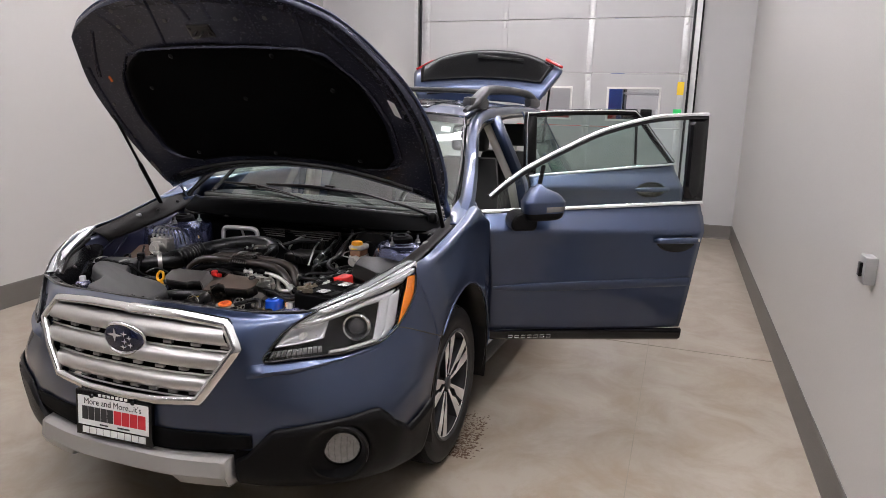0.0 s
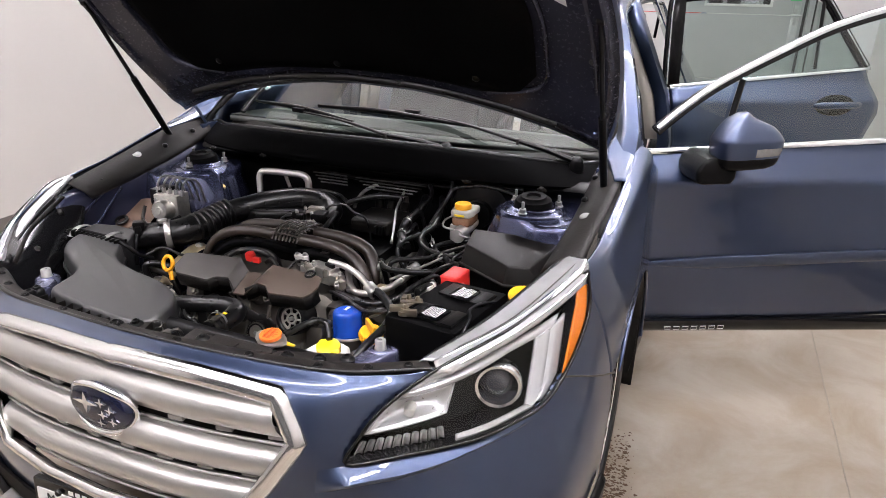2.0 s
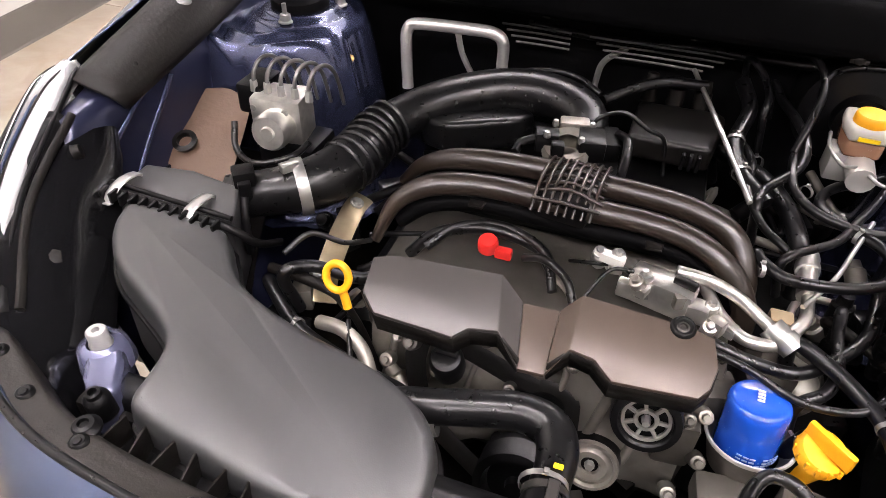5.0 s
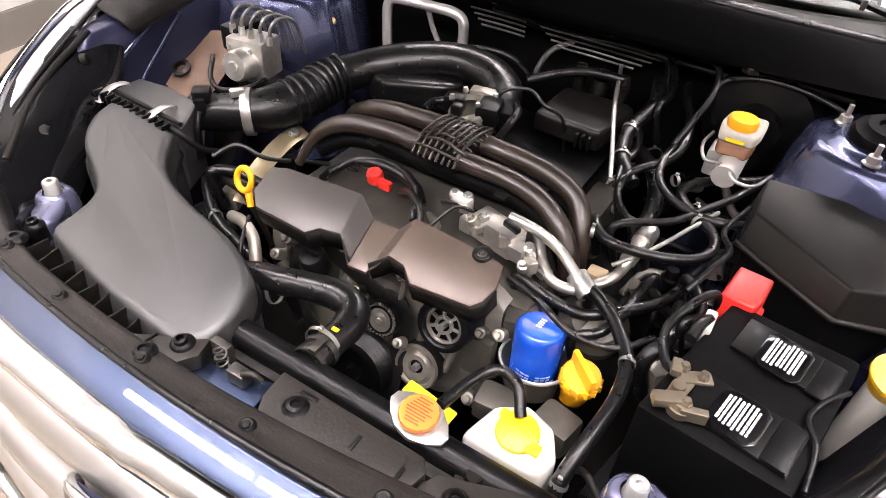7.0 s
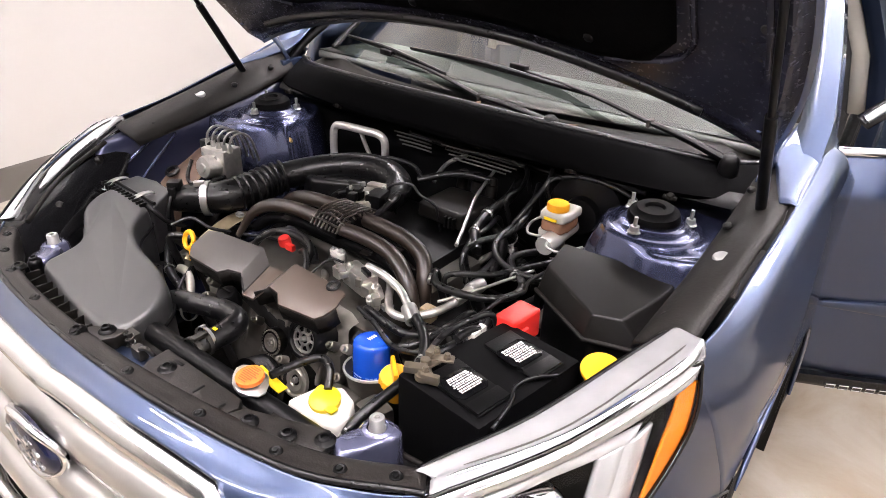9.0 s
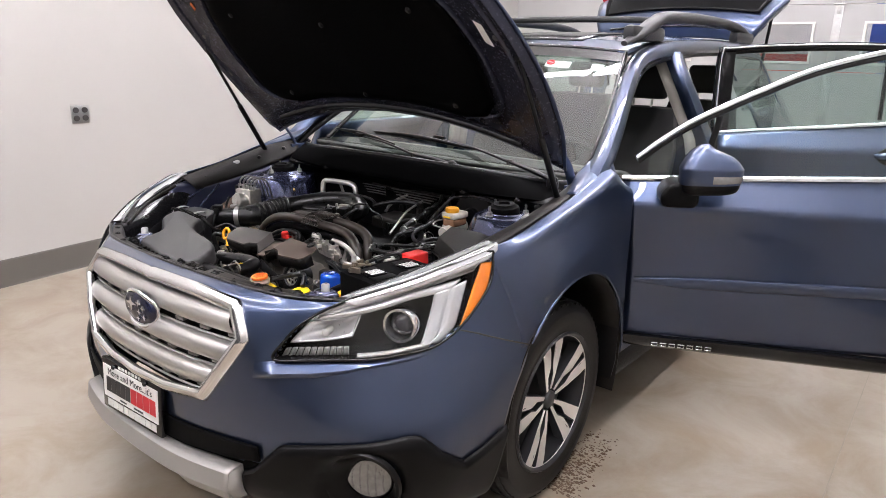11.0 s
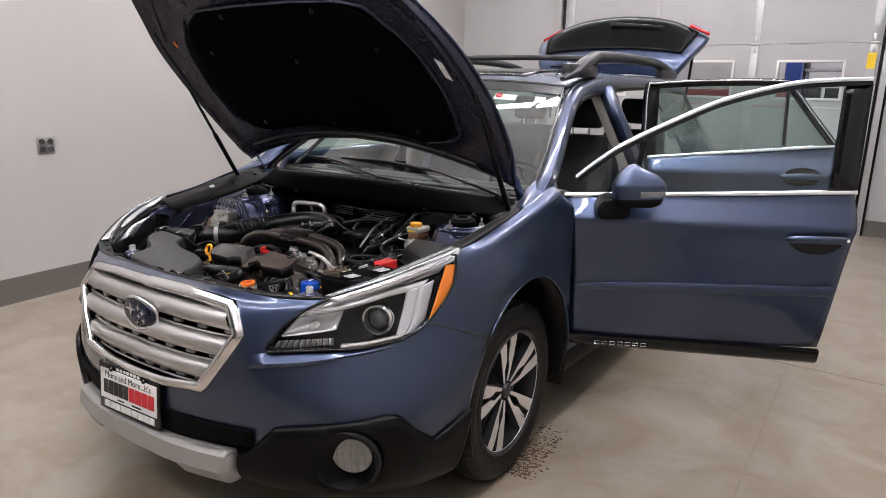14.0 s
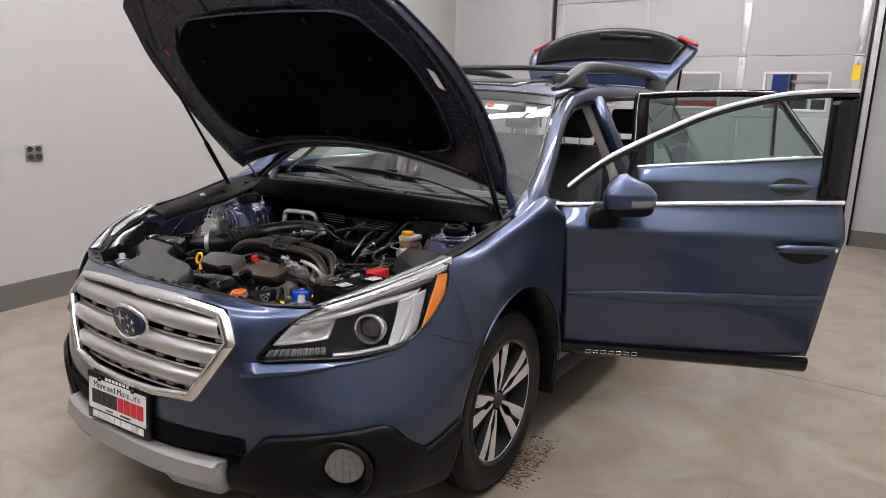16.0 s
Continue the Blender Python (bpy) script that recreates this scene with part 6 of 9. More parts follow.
gate = part("tailgate", bm, M_PAINT, car, "raised blue tailgate with dark rear window", solid=.05, smooth=60)
bm = B()
sheet(bm, [[p + Vector((0, -.012, .006)) for p in r[2:-2]] for r in GT[14:31]])
part("rear_window", bm, M_REARGLASS, gate, "dark rear window glass", solid=.004)
for s in (1, -1):
    bm = B()
    sheet(bm, [[Vector((s * p.x, p.y - .02, p.z + .012)) for p in (GT[i][32 - j] for j in range(0, 5))] for i in range(27, 33)])
    part("tail_lamp", bm, M_TAIL, gate, "red tail lamp segment", solid=.02)
bm = B()
tube(bm, [Vector((x, 3.19 - .015, 1.985 - .08 * (x - .05))) for x in (-.05, .1, .25, .36)], [.02, .014, .012, .008], 8, 3, flat=.6)
part("rear_wiper", bm, M_BLACK, gate, "black rear wiper")
bm = B()
tube(bm, [Vector((x, 2.985, 1.655 + .03 * (1 - (x / .5) ** 2))) for x in (-.45, -.2, 0, .2, .45)], .008, 6, 4)
part("brake_light", bm, M_GLOSSB, gate, "dark high brake light strip")
for s in (1, -1):
    bm = B()
    tube(bm, [(.55, 3.25, 1.25), (.60, 3.20, 1.80)], .010, 8, 1)
    part("tailgate_strut", side(bm, s), M_BLACK, car, "black tailgate strut")

# -- cabin --
bm = B()
box(bm, (0, 1.7, .34), (1.5, 2.9, .06))
part("cabin_floor", bm, M_SEAT, car, "dark carpeted cabin floor")
bm = B()
dash = [[(x, y, z) for x in (-.72, -.36, 0, .36, .72)] for y, z in ((.36, 1.055), (.55, 1.045), (.72, 1.03), (.84, .96), (.86, .80), (.80, .62))]
sheet(bm, crgrid(dash, 20, 16))
board = part("dashboard", bm, mat("dashboard_vinyl", (.085, .088, .081), .55, var=.1), car, "dark grey dashboard", solid=.02)
bm = B()
sheet(bm, crgrid([[(x, y, z) for x in (-.72, -.36, 0, .36, .72)] for y, z in ((.365, 1.060), (.46, 1.056), (.55, 1.051), (.60, 1.047))], 8, 16))
part("defroster_panel", bm, mat("defroster_plastic", (.009, .0085, .008), .6, spec=.2), board, "black defroster panel", solid=.003)
bm = B()
c, ax = Vector((.37, .98, .95)), Vector((0, .85, .5)).normalized()
e1, e2 = Vector((1, 0, 0)), ax.cross(Vector((1, 0, 0)))
tube(bm, [c + (e1 * math.cos(a) + e2 * math.sin(a)) * .185 for a in (k * math.pi / 12 for k in range(24))], .016, 10, 2, closed=True)
for a in (0, math.pi, -math.pi / 2):
    tube(bm, [c, c + (e1 * math.cos(a) + e2 * math.sin(a)) * .18], .018, 8, 1, flat=.5)
lathe(bm, [(0, .03), (.06, .02), (.075, -.01)], c, -ax, 18)
part("steering_wheel", bm, M_BLACK, car, "black steering wheel")


def seat(x, y, w, name, label):
    bm = B()
    box(bm, (x, y + .25, .60), (w, .52, .16), .05, Matrix.Rotation(radians(8), 3, "X"), 3)
    st = part(name, bm, M_SEAT, car, label)
    bm = B()
    rows = []
    for i in range(9):
        t = i / 8
        z, yy = .62 + .60 * t, y + .52 + .20 * t
        ww = w * (.50 - .10 * max(0, t - .6) / .4)
        rows.append([Vector((x - ww, yy - .05, z)), Vector((x - ww * .8, yy - .075, z)), Vector((x, yy - .05, z)), Vector((x + ww * .8, yy - .075, z)), Vector((x + ww, yy - .05, z)),
                     Vector((x + ww * .9, yy + .07, z)), Vector((x, yy + .09, z)), Vector((x - ww * .9, yy + .07, z)), Vector((x - ww, yy - .05, z))])
    sheet(bm, rows)
    bmesh.ops.contextual_create(bm, geom=[e for e in bm.edges if e.is_boundary and all(v.co.z > 1.2 for v in e.verts)])
    part("backrest", bm, M_SEAT, st, smooth=60)
    bm = B()
    box(bm, (x, y + .76, 1.345), (.25, .09, .17), .035, Matrix.Rotation(radians(-10), 3, "X"), 3)
    hr = part("headrest", bm, M_SEAT, st)
    bm = B()
    for k in (-.05, .05):
        tube(bm, [(x + k, y + .74, 1.18), (x + k, y + .755, 1.30)], .006, 6, 1)
    part("headrest_post", bm, M_STEEL, st)


seat(.37, .95, .50, "front_seat", "dark cloth front seat")
seat(-.37, .95, .50, "front_seat", "dark cloth front seat")
for x in (.42, -.42):
    seat(x, 1.85, .50, "rear_seat", "dark cloth rear seat")

# -- engine bay --


def small(name, bm, m, label="", parent=None, smooth=38):
    return part(name, bm, m, parent or car, label, smooth)


M_PANEL = mat("dusty_panel_plastic", (0.0165, 0.0145, 0.013), 0.42, spec=0.28, var=0.35, scale=14, bump=0.2, bscale=260)
# body blue made darker: the bay's shade is put into the apron's colour
M_APRON = mat("shaded_apron_blue", (0.022, 0.025, 0.055), 0.30, metal=.55, var=.3, scale=9, coat=.5)
M_GREYRIB = mat("grey_shield", (0.19, 0.185, 0.18), 0.33, metal=0.7)
M_HORN = mat("pale_blue_paint", (0.125, 0.132, 0.215), 0.24, metal=0.6, var=0.2, scale=30, coat=0.5)
# aprons, firewall, tray
for s in (1, -1):
    bm = B()
    ap = [[(.772, -.40, .930), (.775, -.27, .942), (.775, -.15, .965), (.775, .05, 1.0), (.765, .25, 1.03)],
          [(.715, -.43, .915), (.715, -.28, .925), (.715, -.15, .930), (.72, .05, .945), (.72, .25, .97)],
          [(.700, -.50, .82), (.690, -.30, .82), (.690, -.15, .82), (.695, .05, .84), (.69, .25, .88)],
          [(.640, -.52, .64), (.610, -.30, .64), (.60, -.15, .62), (.60, .05, .62), (.60, .25, .62)],
          [(.58, -.52, .42), (.55, -.30, .42), (.52, -.15, .42), (.52, .05, .42), (.52, .25, .42)]]
    apron = crgrid(ap, 20, 20)
    sheet(bm, apron)
    part("inner_apron", side(bm, s), M_APRON, car, "blue painted inner fender apron, darkened for the shade in the bay", solid=.006, smooth=50)
    # strut tower: a pressed dome that runs out into the apron
    x0, y0 = (.578, .058) if s > 0 else (.603, .055)
    bm = B()
    rows = []
    for i in range(31):
        r = .046 + .204 * i / 30
        row = []
        for k in range(97):
            a = 2 * math.pi * k / 96
            ux, uy = math.cos(a), math.sin(a)
            edge = float(np.interp(math.degrees(a), [0, 60, 90, 135, 180, 215, 250, 285, 315, 360], [.21, .18, .16, .125, .108, .118, .135, .150, .19, .21])) * (1 - (.30 if s > 0 else 0) * max(0, -uy))
            fore = max(0, -uy) ** 1.2
            z = .956 - .010 * min(1, max(0, (r - .068) / .012)) - .012 * min(1, max(0, (r - .092) / .016)) - .10 * max(0, r - .11) * fore
            z += .0050 * math.sin((r * uy + .035 * math.sin(r * ux * 22 + .6)) / .048 * 2 * math.pi) * fore * min(1, max(0, (r - .098) / .015))
            d = max(0, r - edge)
            z -= min(.30, 1.6 * d + 26 * d * d) if fore > .3 else min(.32, 3 * d + 60 * d * d)
            p = Vector((min(x0 + r * ux, .752), min(y0 + r * uy, .215), z))
            row.append(p)
        rows.append(row)
    sheet(bm, rows)
    tower = part("strut_tower", side(bm, s), M_SHEET, car, "blue painted strut tower with pressed ribs", smooth=70)
    bm = B()
    lathe(bm, [(0, .020), (.018, .020), (.021, .027), (.036, .027), (.040, .020), (.050, .017), (.054, .008), (.054, -.004)], (x0, y0, .957), (0, -.08, 1), 28)
    part("strut_cap", side(bm, s), M_VOID, tower, "black rubber strut cap")
    for a in (28, 148, 262):
        bm = B()
        q = Vector((x0 + .074 * math.cos(radians(a)), y0 + .074 * math.sin(radians(a)), .950))
        lathe(bm, [(0, .034), (.0042, .033), (.0042, .014), (.0095, .014), (.0105, .004), (.014, .002), (.014, 0)], q, (0, 0, 1), 8)
        part("strut_nut", side(bm, s), M_STEEL, tower)
    # seams and stamped ridges of the apron
    for run, r in (((6, 5, 10, 1), .0045), ((6, 8, 12, 2), .0045), ((11, 3, 12, 12), .004)):
        i0, j0, i1, j1 = run
        bm = B()
        tube(bm, [apron[round(i0 + (i1 - i0) * k / 6)][round(j0 + (j1 - j0) * k / 6)] + Vector((-.003, 0, 0)) for k in range(7)], r, 8, 4, flat=.7)
        part("apron_seam", side(bm, s), M_SHEET, car, "blue painted apron seam")
    # plastic cover along the fender's top edge
    bm = B()
    fl = [[(.790, -.330, .945), (.800, -.10, .992), (.808, .08, 1.030), (.80, .24, 1.072)],
          [(.772, -.340, .952), (.782, -.10, .998), (.790, .08, 1.036), (.78, .24, 1.078)],
          [(.738, -.345, .948), (.742, -.10, .985), (.748, .08, 1.022), (.745, .24, 1.062)],
          [(.706, -.335, .930), (.712, -.10, .958), (.715, .08, .990), (.715, .24, 1.03)],
          [(.700, -.320, .905), (.706, -.10, .935), (.708, .08, .970), (.71, .24, 1.01)]]
    sheet(bm, crgrid(fl, 10, 24))
    fc_ = part("fender_cover", side(bm, s), M_EDGE, car, "dark plastic fender edge cover", solid=.006)
    bm = B()
    lathe(bm, [(0, .0045), (.0125, .0045), (.0155, .002), (.016, -.004)], (.752, -.085, .989), (-.12, -.2, 1), 24)
    part("clip_badge", side(bm, s), M_GALV, fc_, "oval grey clip")
    for y in (-.26, .02, .16):
        bm = B()
        lathe(bm, [(0, .004), (.006, .003), (.009, 0), (.009, -.006)], (.726, y, float(np.interp(y, [-.33, .24], [.935, 1.048]))), (-.4, -.2, 1), 12)
        part("push_pin", side(bm, s), M_BLACK, fc_)
    # lamp backs
    bm = B()
    rows = crgrid([[(.60, -.70, .855), (.70, -.57, .898), (.765, -.42, .940)], [(.585, -.68, .845), (.68, -.55, .885), (.735, -.40, .925)], [(.57, -.66, .77), (.66, -.53, .80), (.715, -.38, .84)], [(.55, -.66, .62), (.64, -.53, .64), (.69, -.38, .66)]], 12, 16)
    sheet(bm, rows)
    lb_ = part("lamp_back", side(bm, s), M_BLACK, car, "black head lamp back shell", solid=.008)
    bm = B()
    tube(bm, [p + Vector((-.006, .004, .004)) for p in rows[4]], .006, 8, 1, flat=.6)
    tube(bm, [p + Vector((-.012, .010, 0)) for p in rows[8]], .008, 8, 1, flat=.6)
    part("back_rib", side(bm, s), M_DUST, lb_)
    for k, (i, j) in enumerate(((6, 4), (7, 10), (5, 13))):
        bm = B()
        p = rows[i][j] + Vector((-.012, .012, 0))
        lathe(bm, [(0, .020), (.018, .019), (.024, .012), (.026, 0), (.030, -.01)] if k < 2 else [(0, .012), (.010, .011), (.012, 0)], p, (-.75, .6, .25), 18)
        part("bulb_cover", side(bm, s), M_DUST, lb_, "round black bulb cover")
    # bumper stop horn
    bx, by = (.454, -.646) if s > 0 else (.475, -.672)
    bm = B()
    o = [(.409, -.704), (.425, -.672), (.448, -.622), (.468, -.612), (.492, -.622), (.492, -.646), (.470, -.690), (.448, -.732)] if s > 0 else [(.505, -.670), (.503, -.636), (.468, -.645), (.433, -.680), (.410, -.717), (.424, -.756), (.458, -.723)]
    prism(bm, o, .700, .828, .010, None, 3, .90)
    horn = part("bumper_horn", side(bm, s), M_HORN, car, "blue painted hood stop bracket", smooth=60)
    bm = B()
    lathe(bm, [(.032, -.030), (.028, -.004), (.022, .001), (.016, .003)], (bx, by, .828), (0, 0, 1), 24)
    part("stop_seat", side(bm, s), M_HORN, horn)
    bm = B()
    lathe(bm, [(0, .012), (.004, .012), (.0045, .018), (.0100, .018), (.0118, .016), (.0118, .0), (.0135, -.002), (.0135, -.006)], (bx, by, .832), (0, 0, 1), 20)
    part("stop_cap", side(bm, s), M_GALV, horn, "grey rubber hood stop")
bm = B()
box(bm, (0, .10, .36), (1.3, 1.7, .02))
small("under_tray", bm, M_DUST, "black under tray below the engine")
bm = B()
fw = [[(-.70, .20, 1.0), (-.3, .13, .992), (0, .118, .992), (.3, .13, .992), (.72, .21, 1.0)], [(-.68, .15, .978), (-.3, .132, .976), (0, .126, .976), (.3, .132, .976), (.70, .16, .978)], [(-.66, .19, .945), (-.3, .206, .94), (0, .214, .94), (.3, .206, .94), (.70, .19, .945)],
      [(-.66, .23, .80), (-.3, .236, .80), (0, .24, .80), (.3, .236, .80), (.70, .23, .80)], [(-.66, .28, .40), (-.3, .30, .40), (0, .32, .40), (.3, .30, .40), (.70, .28, .40)]]
sheet(bm, crgrid(fw, 12, 24))
small("firewall", bm, M_BLACK, "black firewall with heat shield")
for k in range(4):
    for x0, x1 in ((-.250 + .010 * k, -.115), (-.080 + .014 * k, .180 - .016 * k)):
        z = .921 - .0105 * k
        bm = B()
        tube(bm, [(x0, .203, z), ((x0 + x1) / 2, .206, z), (x1, .204, z)], .0022, 6, 2)
        small("shield_rib", bm, M_GREYRIB, "grey pressed rib")
for x in (-.62, -.4, -.15, .1, .35, .58):
    bm = B()
    box(bm, (x, .124 + .03 * abs(x) ** 2, .979), (.030, .012, .008), .003)
    lathe(bm, [(0, .008), (.006, .007), (.010, .002), (.011, 0)], (x, .124 + .03 * abs(x) ** 2, .981), (0, -.6, 1), 12)
    small("cowl_clip", bm, M_DUST, "black plastic clip")

# front panel between the grille and the radiator
bm = B()
fp = [[(-.60, -.728, .850), (-.4, -.808, .849), (0, -.838, .856), (.4, -.800, .851), (.60, -.712, .853)],
      [(-.59, -.715, .847), (-.39, -.793, .846), (0, -.822, .851), (.39, -.782, .847), (.585, -.695, .850)],
      [(-.58, -.700, .842), (-.38, -.777, .838), (0, -.797, .841), (.38, -.752, .838), (.57, -.672, .842)],
      [(-.575, -.695, .80), (-.375, -.770, .795), (0, -.790, .795), (.375, -.745, .795), (.565, -.665, .80)]]
FP = crgrid(fp, 12, 60)
sheet(bm, FP)
panel = part("front_panel", bm, M_PANEL, car, "dusty black plastic radiator panel", solid=.004)
bm = B()
tube(bm, [p + Vector((0, -.004, .003)) for p in FP[0]], .005, 8, 1)
part("panel_seal", bm, M_HOSE, panel, "black rubber edge seal")
for j in range(3, 60, 6):
    p = FP[4][j]
    bm = B()
    lathe(bm, [(0, .0055), (.004, .005), (.0045, .0035), (.007, .004), (.0095, .002), (.0105, -.001)] if j % 4 else [(0, .004), (.006, .003), (.008, -.001)], p, (0, -.1, 1), 16)
    part("panel_clip", bm, M_BLACK, panel)
bm = B()
box(bm, (0, -.705, .64), (.96, .05, .30), .008)
small("radiator", bm, M_DUST, "dark radiator")
bm = B()
tube(bm, [(-.45, -.70, .795), (-.1, -.698, .795), (.0, -.697, .793), (.20, -.695, .79), (.40, -.695, .79)], .021, 10, 4)
small("radiator_tank", bm, M_BLACK, "black radiator top tank")
bm = B()
prism(bm, [(.048, -.730), (.250, -.732), (.262, -.748), (.250, -.796), (.070, -.806), (.052, -.770)], .812, .829, .005)
duct_plate = small("duct_plate", bm, M_PANEL, "dusty black duct plate")
for x0, y0, x1, y1 in ((.085, -.745, .110, -.739), (.175, -.772, .181, -.750), (.236, -.790, .242, -.755)):
    bm = B()
    prism(bm, [(x0, y0), (x1, y0), (x1, y1), (x0, y1)], .826, .8305, .0015)
    part("plate_rib", bm, M_BLACK, duct_plate)
for x, y, z, r in ((.095, -.762, .829, .013), (.305, -.762, .838, .012), (-.09, -.812, .848, .013), (.37, -.745, .838, .011), (-.40, -.775, .842, .013), (.268, -.765, .822, .011), (.415, -.714, .832, .013)):
    bm = B()
    lathe(bm, [(0, .003), (.005, .003), (.006, .007), (r * .8, .006), (r, .002), (r + .003, 0), (r + .003, -.004)], (x, y, z), (0, 0, 1), 18)
    small("push_clip", bm, M_BLACK, "black push clip")
bm = B()
prism(bm, [(.272, -.742), (.405, -.694), (.425, -.700), (.430, -.735), (.36, -.768), (.27, -.792), (.262, -.765)], .815, .832, .006)
small("side_plate", bm, M_PANEL, "dusty black plate beside the radiator")
bm = B()
prism(bm, [(-.40, -.735), (-.10, -.778), (-.10, -.800), (-.40, -.768)], .765, .792, .004)
slots = small("intake_slot", bm, M_BLACK, "black ribbed intake mouth")
for k in range(9):
    bm = B()
    box(bm, (-.385 + k * .033, -.760 - k * .0040, .812), (.003, .034, .034), .001, Matrix.Rotation(-.14 + .3 * (k % 2), 3, "Z"))
    part("slot_fin", bm, M_DUST, slots)
# latch
bm = B()
prism(bm, [(-.085, -.765), (.035, -.735), (.04, -.78), (-.06, -.80)], .785, .80, .003)
latch = small("latch_bracket", bm, M_PAINT, "blue painted hood latch bracket")
bm = B()
tube(bm, [Vector((-.03 + .007 * math.cos(k * .9), -.755 + .007 * math.sin(k * .9), .803 + .0018 * k)) for k in range(22)], .0016, 6, 2)
part("latch_spring", bm, M_STRIKER, latch, "oiled coil spring")
bm = B()
box(bm, (.0, -.757, .812), (.028, .018, .022), .004)
box(bm, (-.045, -.74, .812), (.03, .012, .03), .003)
tube(bm, [(.01, -.76, .825), (.025, -.757, .832), (.028, -.75, .815)], .004, 8, 3)
part("latch_hook", bm, M_STRIKER, latch, "oiled steel latch hook")

# air cleaner
AB = [(-.585, -.462), (-.457, -.462), (-.424, -.485), (-.385, -.530), (-.335, -.560), (-.268, -.583), (-.200, -.598), (-.138, -.615), (-.092, -.638), (-.066, -.672), (-.058, -.715), (-.066, -.752), (-.100, -.773), (-.203, -.769),
      (-.288, -.756), (-.366, -.743), (-.387, -.728), (-.388, -.698), (-.394, -.660), (-.426, -.630), (-.478, -.602), (-.530, -.574), (-.570, -.535), (-.592, -.495)]


def airbox_z(x, y):
    return .853 - .16 * max(0, -.66 - y) - .10 * max(0, x + .16) + .006 * max(0, min(1, (-.45 - x) / .1))


sm = spline([(x, y, 0) for x, y in AB], 4, True)
turn = []
for k, p in enumerate(sm):
    t = (sm[(k + 1) % len(sm)] - sm[k - 1]).normalized()
    turn.append(Vector((t.y, -t.x, 0)))
bm = B()
loops = []
for inset, dz in ((-.005, -.15), (-.002, -.032), (0, -.016), (.0015, -.009), (.004, -.004), (.008, -.001), (.014, 0)):
    loops.append([bm.verts.new((p.x + n.x * inset, p.y + n.y * inset, airbox_z(p.x, p.y) + dz)) for p, n in zip(sm, turn)])
for a, b in zip(loops, loops[1:]):
    for j in range(len(sm)):
        bm.faces.new((a[j], a[(j + 1) % len(sm)], b[(j + 1) % len(sm)], b[j]))
bmesh.ops.triangulate(bm, faces=[bm.faces.new(loops[-1])])
airbox = small("air_cleaner", bm, M_AIRBOX, "matt dark grey plastic air cleaner box", smooth=32)
bm = B()
tube(bm, [(p.x - n.x * .003, p.y - n.y * .003, airbox_z(p.x, p.y) - .050) for p, n in zip(sm, turn)], .006, 6, 1, closed=True, flat=.7)
part("lid_flange", bm, M_BLACK, airbox)
# inlet housing behind the lid, with its ribbed joint
bm = B()
a = [bm.verts.new(q) for q in ((-.648, -.440, .848), (-.642, -.372, .852), (-.560, -.368, .858), (-.470, -.385, .862), (-.440, -.455, .846), (-.455, -.470, .842))]
b = [bm.verts.new((v.co.x * 1.01, v.co.y, .72)) for v in a]
fs = [bm.faces.new(a), bm.faces.new(b[::-1])] + [bm.faces.new((a[k], b[k], b[(k + 1) % 6], a[(k + 1) % 6])) for k in range(6)]
bmesh.ops.bevel(bm, geom=list({e for f in fs for e in f.edges}), offset=.006, segments=3, profile=.6, affect="EDGES")
part("inlet_box", bm, M_AIRBOX, airbox, "dark grey inlet housing", smooth=40)
J0, J1 = Vector((-.655, -.447, .850)), Vector((-.445, -.460, .850))
bm = B()
tube(bm, [J0, J0.lerp(J1, .5), J1, Vector((-.415, -.440, .815)), Vector((-.405, -.400, .79))], .006, 8, 3, flat=.8)
tube(bm, [J0 + Vector((0, .014, .004)), J1 + Vector((0, .014, .004))], .004, 8, 1)
part("lid_rib", bm, M_BLACK, airbox, "black ribbed joint")
for k in range(12):
    bm = B()
    box(bm, J0.lerp(J1, (k + .5) / 12) + Vector((0, -.010, .003)), (.0045, .018, .016), .001)
    part("joint_tooth", bm, M_BLACK, airbox)
for k, f in enumerate((.10, .72)):
    c = J0.lerp(J1, f)
    bm = B()
    rows = [[c + Vector((dx + dy * .14, dy, dz)) for dx in (-.0085, -.004, .004, .0085)] for dy, dz in ((-.024, -.004), (-.018, -.006), (-.010, .004), (.002, .011), (.018, .014), (.032, .013), (.042, .010), (.040, .006))]
    sheet(bm, rows)
    part("spring_clip", bm, M_STEEL, airbox, "bright steel spring clip", solid=.0016, smooth=60)
for x, y, r in ((-.082, -.768, .0145), (-.428, -.735, .0125)):
    bm = B()
    lathe(bm, [(0, .004), (.004, .004), (.005, .010), (.008, .009), (.009, .004), (r - .004, .004), (r, .001), (r + .002, -.004), (r + .002, -.03)], (x, y, .828), (0, -.1, 1), 24)
    part("mount_grommet", bm, M_BLACK, airbox, "black rubber mount")
bm = B()
prism(bm, [(-.150, -.792), (-.060, -.742), (-.052, -.770), (-.075, -.806), (-.13, -.808)], .800, .826, .005)
part("mount_foot", bm, M_PANEL, airbox)
# intake duct
DUCT = [(-.500, -.372, .828), (-.426, -.341, .838), (-.382, -.300, .842), (-.358, -.235, .848), (-.350, -.165, .856), (-.315, -.095, .866), (-.25, -.035, .878), (-.172, .004, .886), (-.095, .004, .886), (-.040, -.025, .876), (-.028, -.08, .86)]
bm = B()
tube(bm, DUCT, [.033, .036, .041, .041, .037, .036, .038, .038, .038, .036, .03], 18, 6)
duct = small("intake_duct", bm, M_HOSE, "black rubber intake duct")
path = spline(DUCT, 20)
